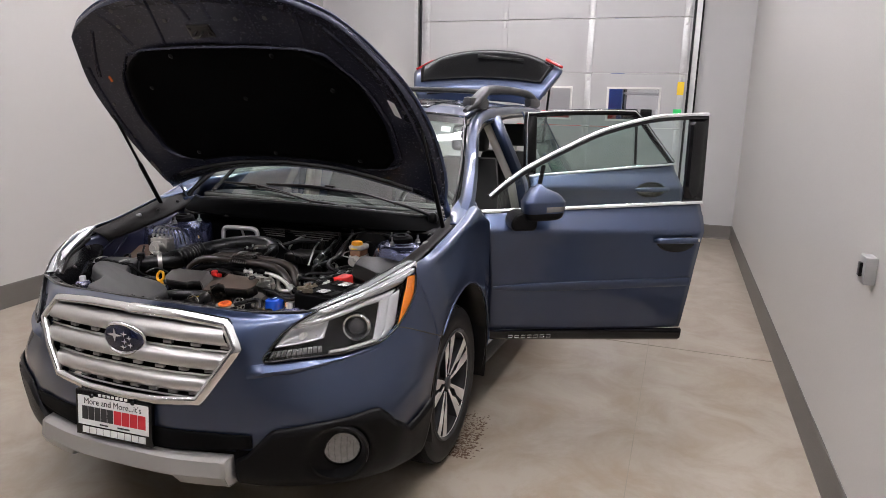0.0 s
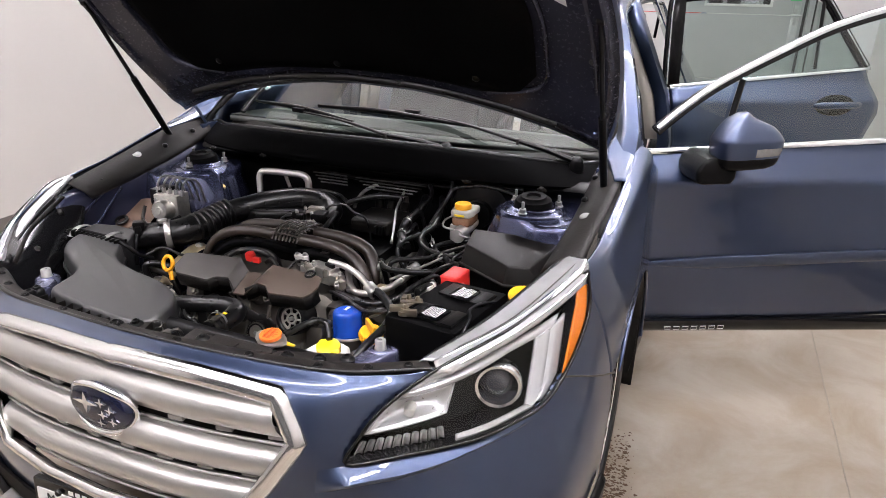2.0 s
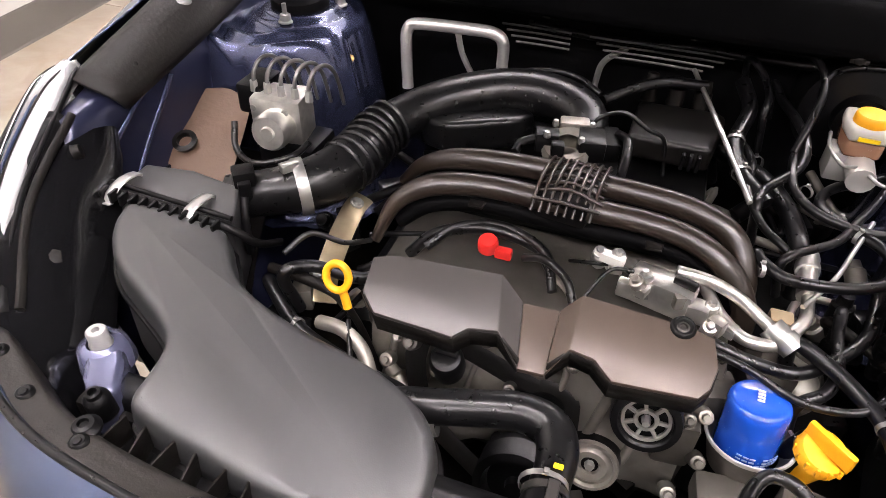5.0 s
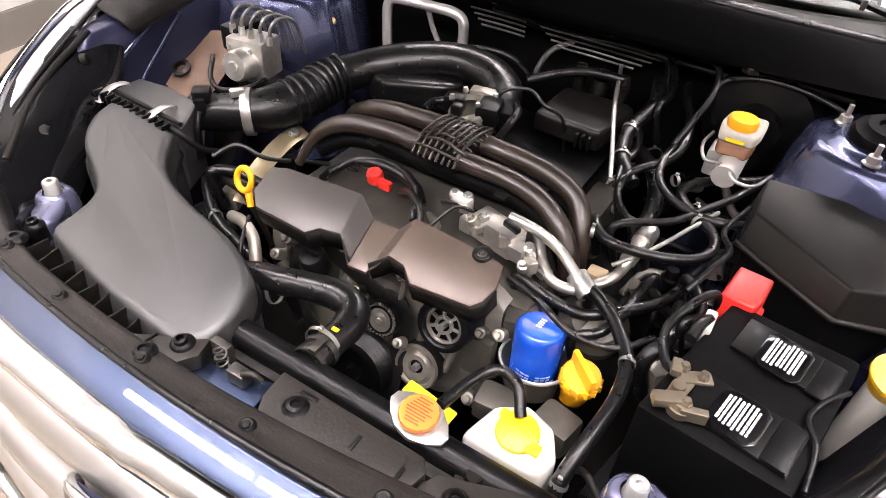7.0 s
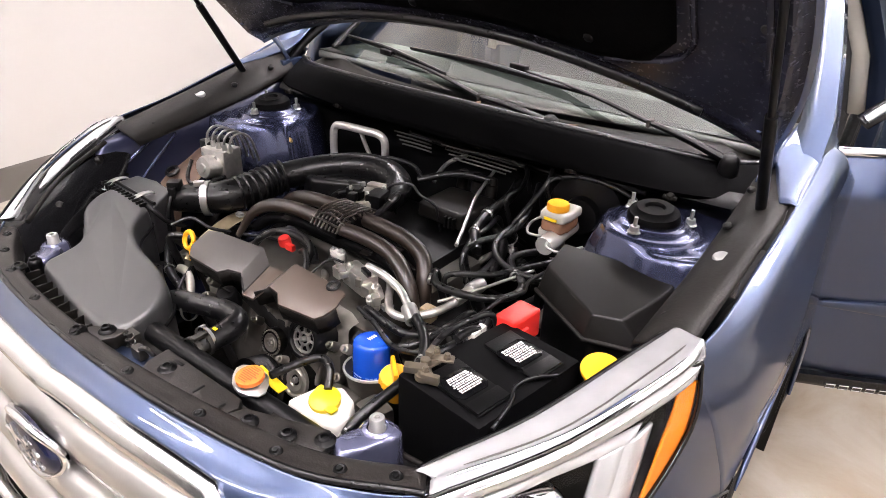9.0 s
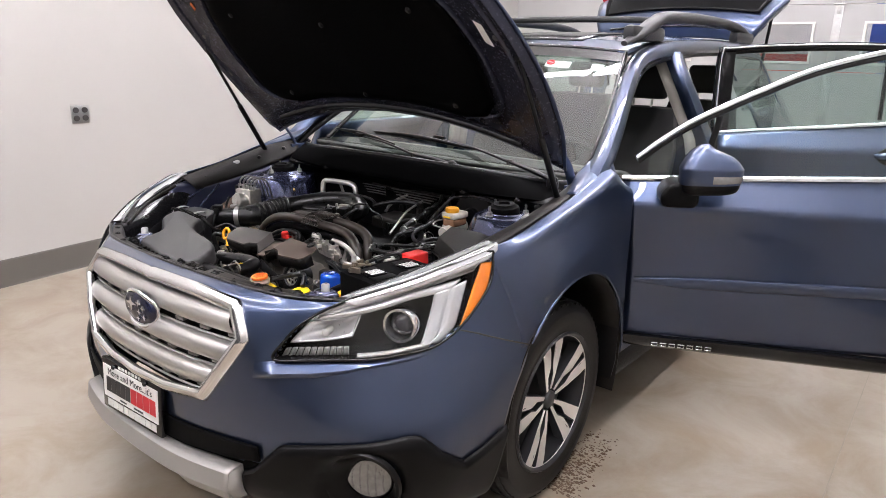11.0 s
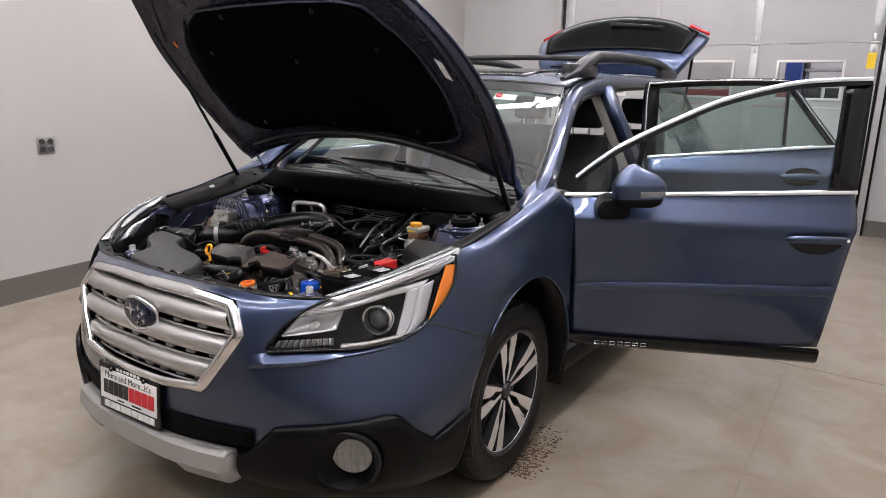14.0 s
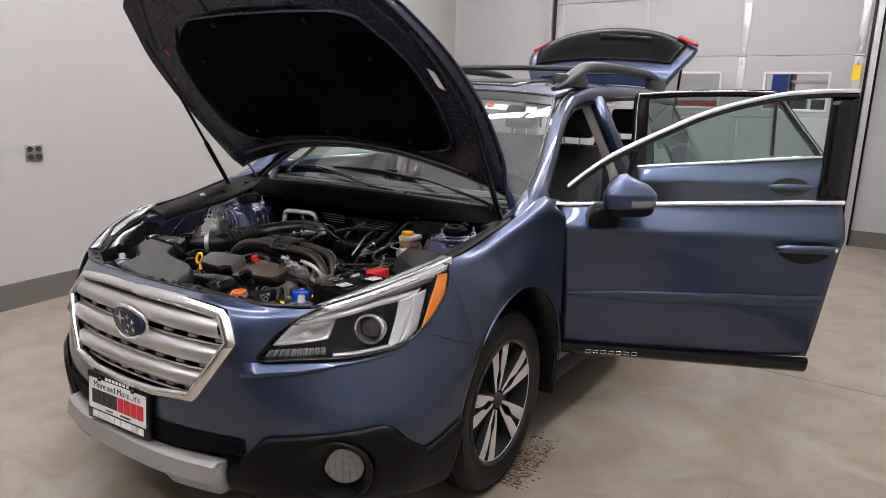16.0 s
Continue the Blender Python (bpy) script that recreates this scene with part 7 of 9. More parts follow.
for k in range(52, 92, 5):
    bm = B()
    t = (path[k + 1] - path[k - 1]).normalized()
    lathe(bm, [(.036, -.0045), (.043, -.0035), (.0455, 0), (.043, .0035), (.036, .0045)], path[k], t, 28)
    part("bellows_ring", bm, M_HOSE, duct)
bm = B()
lathe(bm, [(.036, -.0085), (.0435, -.0085), (.0440, -.005), (.0440, .005), (.0435, .0085), (.036, .0085)], path[28], path[30] - path[26], 32)
box(bm, path[28] + Vector((-.008, -.014, .042)), (.015, .026, .012), .002, Matrix.Rotation(-.6, 3, "Z"))
tube(bm, [path[28] + Vector((-.016, -.020, .046)), path[28] + Vector((.004, -.006, .048))], .004, 8, 1)
part("hose_clamp", bm, M_STEEL, duct, "bright steel hose clamp")
bm = B()
box(bm, (-.470, -.372, .872), (.032, .030, .024), .004, Matrix.Rotation(.7, 3, "Z"))
box(bm, (-.462, -.385, .858), (.018, .018, .03), .003, Matrix.Rotation(.7, 3, "Z"))
tube(bm, [(-.460, -.392, .850), (-.452, -.410, .82), (-.448, -.418, .77)], .006, 8, 4)
part("flow_sensor", bm, M_BLACK, duct, "black air flow sensor with its plug")
bm = B()
prism(bm, [(-.302, -.110), (-.285, -.066), (-.15, .006), (-.118, -.030), (-.140, -.062), (-.25, -.125)], .815, .870, .012, None, 3, .96)
part("resonator", bm, M_HOSE, duct, "black resonator chamber")

# brake pressure unit
bm = B()
box(bm, (-.505, -.180, .858), (.082, .062, .075), .005, Matrix.Rotation(.15, 3, "Z"))
absu = small("brake_modulator", bm, M_RAWALU, "cast aluminium brake pressure unit with steel pipes")
bm = B()
lathe(bm, [(0, .046), (.010, .047), (.012, .043), (.026, .043), (.030, .036), (.030, 0)], (-.498, -.205, .852), (.1, -1, .15), 24)
part("pump_motor", bm, M_RAWALU, absu, "round pump motor")
bm = B()
box(bm, (-.555, -.16, .878), (.045, .07, .05), .006)
part("control_box", bm, M_BLACK, absu, "black control box")
for k in range(5):
    bm = B()
    x = -.545 + .024 * k
    tube(bm, [(x, -.19, .90), (x + .002, -.188, .925), (x + .006, -.172, .940), (x + .014, -.150, .938), (x + .020, -.135, .915), (x + .022, -.12, .86)], .0034, 8, 5)
    part("brake_pipe", bm, M_GREYRIB, absu, "steel brake pipe")
    bm = B()
    lathe(bm, [(0, .018), (.006, .017), (.007, .0)], (x, -.19, .895), (0, 0, 1), 6)
    part("pipe_nut", bm, M_STEEL, absu)
bm = B()
tube(bm, [(-.56, -.235, .86), (-.545, -.262, .83), (-.50, -.282, .825), (-.45, -.26, .835), (-.44, -.22, .84)], .005, 8, 5)
part("harness", bm, M_HOSE, absu, "black cable loop")
for ob in (absu, *absu.children):
    ob.data.transform(Matrix.Translation((.010, -.032, .028)))
bm = B()
box(bm, (-.500, -.175, .800), (.10, .09, .05), .008)
part("unit_bracket", bm, M_BLACK, absu, "black steel bracket")
for k in range(4):
    bm = B()
    lathe(bm, [(0, .003), (.005, .003), (.006, 0)], (-.525 + .018 * (k % 2) * 3, -.246, .872 + .035 * (k // 2)), (.1, -1, .1), 8)
    part("unit_bolt", bm, M_STEEL, absu)
bm = B()
sheet(bm, crgrid([[(-.735, -.15, .85), (-.66, -.13, .86), (-.60, -.15, .85)], [(-.715, -.20, .83), (-.65, -.185, .84), (-.585, -.20, .83)], [(-.69, -.30, .79), (-.63, -.29, .80), (-.555, -.30, .79)], [(-.68, -.34, .70), (-.62, -.34, .70), (-.54, -.34, .70)]], 14, 14))
small("tan_shield", bm, mat("dusty_tan_plastic", (.115, .070, .046), .6, var=.35, scale=12, bump=.3), "dusty tan plastic shield")
bm = B()
lathe(bm, [(.012, 0), (.020, .002), (.021, .008), (.013, .010), (.011, .004)], (-.66, -.262, .822), (.1, -.5, 1), 18)
small("shield_grommet", bm, M_BLACK, "black rubber grommet")
bm = B()
for x, y, z in ((-.505, .000, .892), (-.490, .020, .880), (-.520, .004, .868), (-.515, .02, .90)):
    lathe(bm, [(0, .02), (.007, .018), (.008, 0)], (x, y, z), (.4, -.6, .5), 8)
box(bm, (-.505, .015, .880), (.03, .02, .04), .003)
small("brass_valve", bm, mat("brass", (.50, .33, .12), .35, metal=.9), "small brass valve block")

M_GREYALU = mat("dirty_aluminium", (0.095, 0.088, 0.076), 0.40, metal=0.6, var=0.5, scale=25, bump=0.3, bscale=60)
# engine block, cam covers, plenum
bm = B()
box(bm, (-.02, -.22, .62), (.50, .40, .30), .03)
small("engine_block", bm, M_GREYALU, "cast aluminium engine block")
for s in (-1, 1):
    bm = B()
    box(bm, (s * .26 + .03, -.25, .60), (.16, .34, .20), .03, Matrix.Rotation(s * .15, 3, "Y"))
    small("cam_cover", bm, M_BLACK, "black cam cover")
RUNNERS = ([(-.285, -.335, .78), (-.262, -.305, .835), (-.215, -.284, .864), (-.142, -.270, .872), (-.063, -.269, .872), (.006, -.272, .872), (.089, -.267, .868), (.155, -.272, .858), (.205, -.290, .835), (.236, -.305, .79), (.24, -.315, .74)],
           [(-.300, -.187, .79), (-.256, -.196, .838), (-.188, -.199, .864), (-.077, -.197, .872), (.024, -.205, .872), (.11, -.209, .870), (.169, -.217, .862), (.207, -.230, .845), (.230, -.256, .81), (.238, -.27, .76)])
for pts in RUNNERS:
    bm = B()
    tube(bm, pts, [.0155 - (.0035 if k == 1 else .008 if k == 0 else 0) for k in range(len(pts))], 18, 8, flat=1.12)
    rn = small("intake_runner", bm, M_RUNNER, "dusty black intake manifold runner")
    # near-black tube below each runner stands for the shade between them
    bm = B()
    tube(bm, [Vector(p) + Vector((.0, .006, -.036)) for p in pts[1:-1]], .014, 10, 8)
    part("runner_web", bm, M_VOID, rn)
    for f in (.30, .62):
        p = spline_at([Vector(q) for q in pts], f)
        bm = B()
        prism(bm, [(-.012, -.020), (.012, -.020), (.010, -.036), (-.010, -.036)], -.002, .002, .001, Matrix.Translation(p + Vector((0, -.002, -.012))))
        part("runner_tab", bm, M_DUST, rn)
bm = B()
box(bm, (-.022, -.235, .868), (.078, .105, .040), .010, Matrix.Rotation(-.12, 3, "Z"))
plen = small("throttle_plenum", bm, M_BLACK, "black ribbed throttle plenum")
for k in range(8):
    bm = B()
    x = -.062 + k * .0115
    tube(bm, [(x - .004, -.296, .868), (x - .002, -.272, .893), (x, -.235, .899), (x + .004, -.196, .896), (x + .006, -.178, .884)], .0023, 6, 4)
    part("plenum_rib", bm, M_RUNNER, plen)
for k in range(7):
    bm = B()
    y = -.290 + k * .018
    tube(bm, [(-.068, y, .886), (-.02, y - .003, .899 if 0 < k < 6 else .888), (.026, y - .008, .888)], .0023, 6, 3)
    part("plenum_rib", bm, M_RUNNER, plen)
bm = B()
lathe(bm, [(.020, 0), (.038, 0), (.039, .045), (.034, .052), (.020, .05)], (-.045, -.125, .842), (-.1, -.35, 1), 28)
throttle = small("throttle_body", bm, M_CASTING, "grey cast throttle body")
for c, sz, m in (((-.082, -.135, .886), (.036, .030, .032), M_BLACK), ((-.015, -.128, .888), (.040, .052, .034), M_BLACK), ((-.048, -.095, .898), (.046, .026, .018), M_CASTING), ((-.060, -.165, .892), (.020, .020, .022), M_BLACK), ((.012, -.100, .880), (.024, .06, .030), M_BLACK)):
    bm = B()
    box(bm, c, sz, .005, Matrix.Rotation(.2, 3, "Z"))
    part("throttle_housing", bm, m, throttle)
for x, y in ((-.075, -.112), (-.020, -.100), (-.028, -.150), (-.08, -.15)):
    bm = B()
    lathe(bm, [(0, .010), (.004, .010), (.0055, .005), (.0055, 0)], (x, y, .900), (0, -.1, 1), 8)
    part("throttle_screw", bm, M_STEEL, throttle)
for pts in ([(-.100, -.135, .885), (-.118, -.150, .882), (-.122, -.172, .876)], [(.020, -.095, .896), (.036, -.120, .902), (.040, -.160, .895), (.038, -.200, .88)]):
    bm = B()
    tube(bm, pts, .007, 10, 5)
    part("breather_hose", bm, M_HOSE, throttle)
bm = B()
prism(bm, [(.030, -.036), (.166, -.040), (.186, .09), (.170, .105), (.034, .098)], .825, .866, .010, None, 3, .97)
bx_ = small("coil_box", bm, M_FUSE, "black plastic relay box")
for k in range(3):
    bm = B()
    lathe(bm, [(0, .05), (.010, .048), (.012, .03), (.015, .028), (.015, 0)], (.05 + k * .045, .125, .855), (0, .2, 1), 12)
    part("plug", bm, M_DUST, bx_)
bm = B()
for k in range(3):
    box(bm, (.125 + k * .012, -.044, .842), (.006, .012, .028), .002)
part("box_latch", bm, M_BLACK, bx_)
bm = B()
box(bm, (-.03, -.06, .74), (.42, .30, .12), .03)
small("plenum_block", bm, M_BLACK, "black plenum under the runners")

# the two-part cover over the pulleys; its halves' colours hold reflections and dust
M_BROWN = mat("cover_reflected_brown", (0.075, 0.056, 0.044), 0.34, metal=0.25, var=0.2, scale=12, bump=0.04, bscale=700)


def cover_z(x, y):
    return .858 + .30 * (y + .43)


LEFT_O = [(-.234, -.447), (-.206, -.437), (-.068, -.426), (-.052, -.500), (-.087, -.506), (-.102, -.522), (-.203, -.519), (-.228, -.495)]
RIGHT_O = [(.032, -.427), (.158, -.433), (.186, -.440), (.194, -.474), (.188, -.500), (.177, -.514), (.085, -.522), (.062, -.502), (.033, -.498)]


def cover_plate(name, faces, m, parent, label):
    bm = B()
    for o in faces:
        bm.faces.new([bm.verts.new((q[0], q[1], cover_z(q[0], q[1]) + (q[2] if len(q) > 2 else 0))) for q in o])
    bmesh.ops.remove_doubles(bm, verts=bm.verts, dist=.0005)
    low = bmesh.ops.extrude_face_region(bm, geom=bm.faces[:])
    for v in low["geom"]:
        if isinstance(v, bmesh.types.BMVert):
            v.co.z -= .006
    bmesh.ops.recalc_face_normals(bm, faces=bm.faces)
    sharp = [e for e in bm.edges if len(e.link_faces) == 2 and e.calc_face_angle() > .3]
    bmesh.ops.bevel(bm, geom=sharp, offset=.0022, segments=2, profile=.6, affect="EDGES")
    return part(name, bm, m, parent, label, smooth=28)


cover = cover_plate("engine_cover", [LEFT_O, [(-.068, -.426), (-.036, -.440, -.020), (-.020, -.526, -.016), (-.052, -.500)]], M_COVER, car, "plastic engine belt cover, this half greyed for what it reflects")
cover_plate("cover_half", [RIGHT_O, [(.010, -.438, -.020), (.032, -.427), (.033, -.498), (.012, -.524, -.016)]], M_BROWN, cover, "half of the belt cover, browned for reflections and dust")
cover_plate("cover_saddle", [[(-.036, -.440, -.0215), (.010, -.438, -.0215), (.012, -.524, -.0175), (-.020, -.526, -.0175)]], M_BROWN, cover, "sunken middle of the belt cover")
for o in ([(-.228, -.493), (-.203, -.516), (-.102, -.519), (-.087, -.503), (-.052, -.497), (-.020, -.522)], [(.012, -.520), (.033, -.495), (.062, -.499), (.085, -.519), (.177, -.511), (.188, -.497), (.192, -.474)]):
    bm = B()
    lip = [Vector((x, y, cover_z(x, y) - .004)) for x, y in o]
    sheet(bm, [lip, [p + Vector((0, .004, -.018)) for p in lip], [p + Vector((0, .010, -.036)) for p in lip]])
    part("cover_skirt", bm, M_DUST, cover, "dark lower skirt of the cover", solid=.003, smooth=20)
bm = B()
lathe(bm, [(.006, -.004), (.0075, .001), (.011, .003), (.0135, .002), (.015, -.001)], (.150, -.437, .8575), (0, -.3, 1), 22)
part("cover_grommet", bm, M_BLACK, cover)
bm = B()
lathe(bm, [(0, .001), (.004, .001), (.005, .003), (.0075, .002)], (.150, -.437, .856), (0, -.3, 1), 14)
part("cover_bolt", bm, M_STRIKER, cover)

# cast front of the engine with its bosses, caps and bolts
rngf = random.Random(5)
bm = B()
rows = []
for i, (y, z) in enumerate(((-.415, .790), (-.432, .782), (-.442, .762), (-.448, .730), (-.455, .69), (-.463, .63), (-.470, .56))):
    row = []
    for j in range(45):
        x = -.235 + .435 * j / 44
        row.append(Vector((x, y - .012 * math.sin(x * 33 + i) - .010 * (noise.noise((x * 22, z * 22, 3)) + .3), z + .010 * noise.noise((x * 30, y * 30, 1)))))
    rows.append(row)
sheet(bm, crgrid(rows, 24, 66))
front_case = small("timing_cover", bm, M_CASTING, "dull cast aluminium front of the engine", smooth=35)
for x, y, z, r in ((-.176, -.500, .785, .010), (-.152, -.508, .784, .008), (-.162, -.536, .776, .011), (-.069, -.510, .786, .009), (-.054, -.498, .788, .008), (-.039, -.510, .784, .010), (.008, -.512, .786, .016), (.041, -.508, .784, .010), (.055, -.494, .786, .008), (.185, -.520, .76, .009), (.205, -.50, .75, .010), (.21, -.53, .70, .010),
                   (-.20, -.53, .72, .010), (.06, -.545, .68, .009), (.19, -.545, .64, .011), (.235, -.50, .70, .010), (-.03, -.53, .73, .009), (-.19, -.51, .75, .008), (-.125, -.54, .74, .009)):
    bm = B()
    lathe(bm, [(0, .010), (r * .45, .010), (r * .55, .004), (r * .62, .004), (r * .9, .003), (r, -.002), (r * 1.1, -.02)], (x, y + .034, z), (.05, -.75, .66), 12)
    part("boss", bm, rngf.choice((M_CASTING, M_GREYALU, M_GREYALU)), front_case)
for k in range(7):
    bm = B()
    x = -.21 + .058 * k
    tube(bm, [(x, -.438, .776), (x + .012, -.458, .75), (x + .006, -.466, .70), (x - .01, -.478, .63)], rngf.uniform(.004, .007), 8, 4)
    part("casting_rib", bm, M_CASTING, front_case)
bm = B()
lathe(bm, [(0, .024), (.006, .025), (.019, .022), (.0225, .016), (.0235, -.006), (.021, -.02)], (-.114, -.494, .745), (0, -.35, 1), 28)
box(bm, (-.114, -.500, .770), (.028, .005, .004), .001)
small("sensor_cap", bm, M_BLACK, "round black plastic cap")
# pulleys and belt
PAX = Vector((0, -.95, .31)).normalized()
for x, y, z, r, kind in ((.136, -.502, .762, .030, "wheel"), (.016, -.489, .690, .0295, "plain"), (.090, -.494, .632, .038, "idler"), (.003, -.540, .606, .056, "groove")):
    bm = B()
    if kind == "groove":
        prof = [(0, .02), (r * .2, .02), (r * .24, .008), (r * .70, .004), (r * .80, .020)]
        for g in range(5):
            prof += [(r, .018 - .009 * g), (r * .93, .0135 - .009 * g)]
        lathe(bm, prof + [(r, -.03), (0, -.03)], (x, y, z), PAX, 40)
    elif kind == "wheel":
        lathe(bm, [(0, -.004), (r * .98, -.004), (r * 1.02, .010), (r * 1.10, .012), (r * 1.36, .010), (r * 1.40, .004), (r * 1.40, -.045), (0, -.045)], (x, y, z), PAX, 40)
    else:
        lathe(bm, [(0, .006), (r * .66, .002), (r * .90, .004), (r * 1.0, .008), (r * 1.03, .004), (r * 1.03, -.040), (0, -.040)], (x, y, z), PAX, 40)
    pl = small("pulley", bm, M_BLACK, "black belt pulley")
    am = axis_m((x, y, z), PAX)
    if kind == "wheel":
        bm = B()
        lathe(bm, [(r * .82, .001), (r * .84, .006), (r * .96, .006), (r * .98, .001)], (x, y, z), PAX, 36)
        lathe(bm, [(r * .30, .004), (r * .34, .007), (r * .46, .007), (r * .50, .002)], (x, y, z), PAX, 24)
        for k in range(7):
            a = 2 * math.pi * k / 7
            box(bm, am @ Vector((r * .66 * math.cos(a), r * .66 * math.sin(a), .003)), (r * .38, r * .15, .005), .001, am.to_3x3() @ Matrix.Rotation(a, 3, "Z"))
        part("pulley_face", bm, M_RAWALU, pl, "bright spoked pulley face")
    elif kind == "plain":
        bm = B()
        lathe(bm, [(r * .18, .0065), (r * .24, .0095), (r * .42, .0095), (r * .50, .006), (r * .66, .006), (r * .70, .003)], (x, y, z), PAX, 32)
        part("pulley_face", bm, M_CASTING, pl, "worn silver pulley face")
        bm = B()
        prism(bm, [(r * (.95 if k % 4 < 2 else .84) * math.cos(a), r * (.95 if k % 4 < 2 else .84) * math.sin(a)) for k, a in enumerate(j * math.pi / 54 for j in range(108))], .004, .0085, 0, am)
        part("tooth_ring", bm, M_CASTING, pl, "toothed ring")
        bm = B()
        lathe(bm, [(r * .68, .009), (r * .70, .0095), (r * .82, .0095), (r * .84, .006)], (x, y, z), PAX, 32)
        part("ring_cover", bm, M_BLACK, pl)
    elif kind == "idler":
        bm = B()
        lathe(bm, [(r * .30, .006), (r * .36, .010), (r * .60, .011), (r * .72, .007), (r * .80, .007), (r * .86, .012), (r * .97, .012), (r * 1.02, .006)], (x, y, z), PAX, 40)
        part("pulley_face", bm, M_CASTING, pl, "worn silver idler pulley face")
    bm = B()
    lathe(bm, [(0, .014), (r * .15, .014), (r * .18, .011), (r * .19, .0)], (x, y, z), PAX, 6)
    part("pulley_bolt", bm, M_STEEL, pl)
# the belt: over the toothed pulley, round the crank and up over the spoked one
bm = B()
belt = []
for (x, y, z, r), a0, a1 in (((.016, -.489, .690, .0325), 118, 15), ((.003, -.530, .606, .058), -20, -150)):
    am = axis_m((x, y, z), PAX)
    ex = Vector((1, 0, 0))
    ey = PAX.cross(ex)
    ey = ey if ey.z > 0 else -ey
    for k in range(6):
        a = radians(a0 + (a1 - a0) * k / 5)
        belt.append(Vector((x, y, z)) + ex * (r * math.cos(a)) + ey * (r * math.sin(a)) - PAX * .012)
tube(bm, [Vector((-.150, -.470, .762)), *belt, Vector((-.14, -.51, .66))], .015, 10, 5, closed=True, flat=.16, up=tuple(PAX))
small("drive_belt", bm, M_RUBBER, "black ribbed drive belt")
bm = B()
tube(bm, [(-.34, -.255, .79), (-.335, -.30, .80), (-.330, -.36, .79), (-.322, -.42, .77), (-.31, -.455, .75)], .017, 8, 4, flat=.15, up=(.4, 0, 1))
brk = small("lifting_bracket", bm, mat("passivated_steel", (.38, .31, .20), .35, metal=.8, var=.4, scale=30), "dull yellow steel bracket")
for y in (-.29, -.43):
    bm = B()
    lathe(bm, [(0, .007), (.006, .007), (.008, .003), (.011, .003), (.011, 0)], (-.335, y, .803 if y > -.3 else .77), (.4, 0, 1), 8)
    part("bolt", bm, M_STEEL, brk)
for pts, r, m in (([(-.40, -.44, .775), (-.345, -.452, .785), (-.290, -.462, .785), (-.262, -.475, .778)], .008, M_DUST), ([(-.30, -.49, .75), (-.26, -.50, .76), (-.225, -.515, .75), (-.20, -.54, .72)], .010, M_CASTING), ([(-.255, -.49, .77), (-.235, -.53, .755), (-.215, -.57, .72)], .0035, M_HOSE),
                  ([(-.36, -.52, .74), (-.30, -.55, .745), (-.24, -.575, .74)], .016, M_HOSE), ([(-.23, -.335, .77), (-.19, -.322, .812), (-.12, -.308, .828), (-.05, -.312, .82), (-.02, -.33, .80)], .009, M_HOSE), ([(-.06, -.335, .815), (-.03, -.35, .833), (.005, -.375, .83), (.02, -.40, .815)], .006, M_HOSE), ([(.03, -.39, .815), (.055, -.355, .845), (.085, -.345, .845)], .0028, M_HOSE)):
    bm = B()
    tube(bm, pts, r, 10, 6)
    small("engine_pipe", bm, m, "pipe on the front of the engine")

bm = B()
tube(bm, [(.268, -.408, .735), (.290, -.415, .752), (.312, -.405, .765), (.318, -.370, .772), (.30, -.335, .76)], .012, 10, 5, flat=.2, up=(.2, .3, 1))
strap = small("pipe_strap", bm, M_CASTING, "dull steel strap beside the oil filter")
bm = B()
lathe(bm, [(0, .010), (.006, .010), (.008, .004), (.012, .003), (.012, 0)], (.276, -.410, .742), (.1, -.3, 1), 8)
part("bolt", bm, M_STEEL, strap)
for c, sz, rz in (((.215, -.415, .735), (.050, .050, .05), .3), ((.205, -.372, .750), (.040, .030, .04), -.3), ((.245, -.520, .675), (.07, .05, .04), .1), ((.330, -.520, .690), (.06, .05, .05), -.2), ((.180, -.470, .70), (.05, .03, .08), .1)):
    bm = B()
    box(bm, c, sz, .010, Matrix.Rotation(rz, 3, "Z"))
    small("cast_lug", bm, M_GREYALU, "dull cast aluminium lug of the engine")

# dip stick
bm = B()
tube(bm, [(-.276 + .016 * math.cos(a), -.471 + .006 * math.sin(a), .824 + .018 * math.sin(a)) for a in (k * math.pi / 8 for k in range(16))], .0055, 8, 2, closed=True)
tube(bm, [(-.270, -.473, .808), (-.264, -.477, .795), (-.259, -.481, .782)], .006, 8, 3)
dip = small("dip_stick", bm, M_YELLOW, "yellow oil dip stick ring")
bm = B()
tube(bm, [(-.260, -.480, .785), (-.245, -.47, .73), (-.22, -.46, .62)], .005, 8, 3)
part("dip_tube", bm, M_DUST, dip)
# small red cap
bm = B()
lathe(bm, [(0, .012), (.012, .011), (.0145, .006), (.0145, -.008), (.010, -.012)], (-.112, -.335, .823), (0, -.2, 1), 18)
box(bm, (-.088, -.340, .818), (.024, .012, .016), .003)
red1 = small("valve_cap", bm, M_RED, "small red plastic valve cap")
bm = B()
tube(bm, [(-.20, -.345, .80), (-.162, -.315, .826), (-.10, -.30, .832), (-.035, -.325, .825), (-.010, -.372, .80)], .007, 8, 6)
small("vacuum_hose", bm, M_HOSE, "thin black vacuum hose")
bm = B()
tube(bm, [(.0, -.30, .80), (.03, -.33, .83), (.065, -.318, .825), (.09, -.30, .80)], .003, 6, 5)
small("vacuum_hose", bm, M_HOSE, "thin black vacuum hose")

# oil filter in its cup
bm = B()
lathe(bm, [(0, .0895), (.010, .0895), (.026, .0892), (.0305, .0885), (.0335, .0865), (.0355, .083), (.0365, .079), (.0365, .076), (.0365, .0), (.033, -.004)], (.262, -.455, .698), (-.05, .1, 1), 36)
filt = small("oil_filter", bm, M_BLUE, "blue painted oil filter")
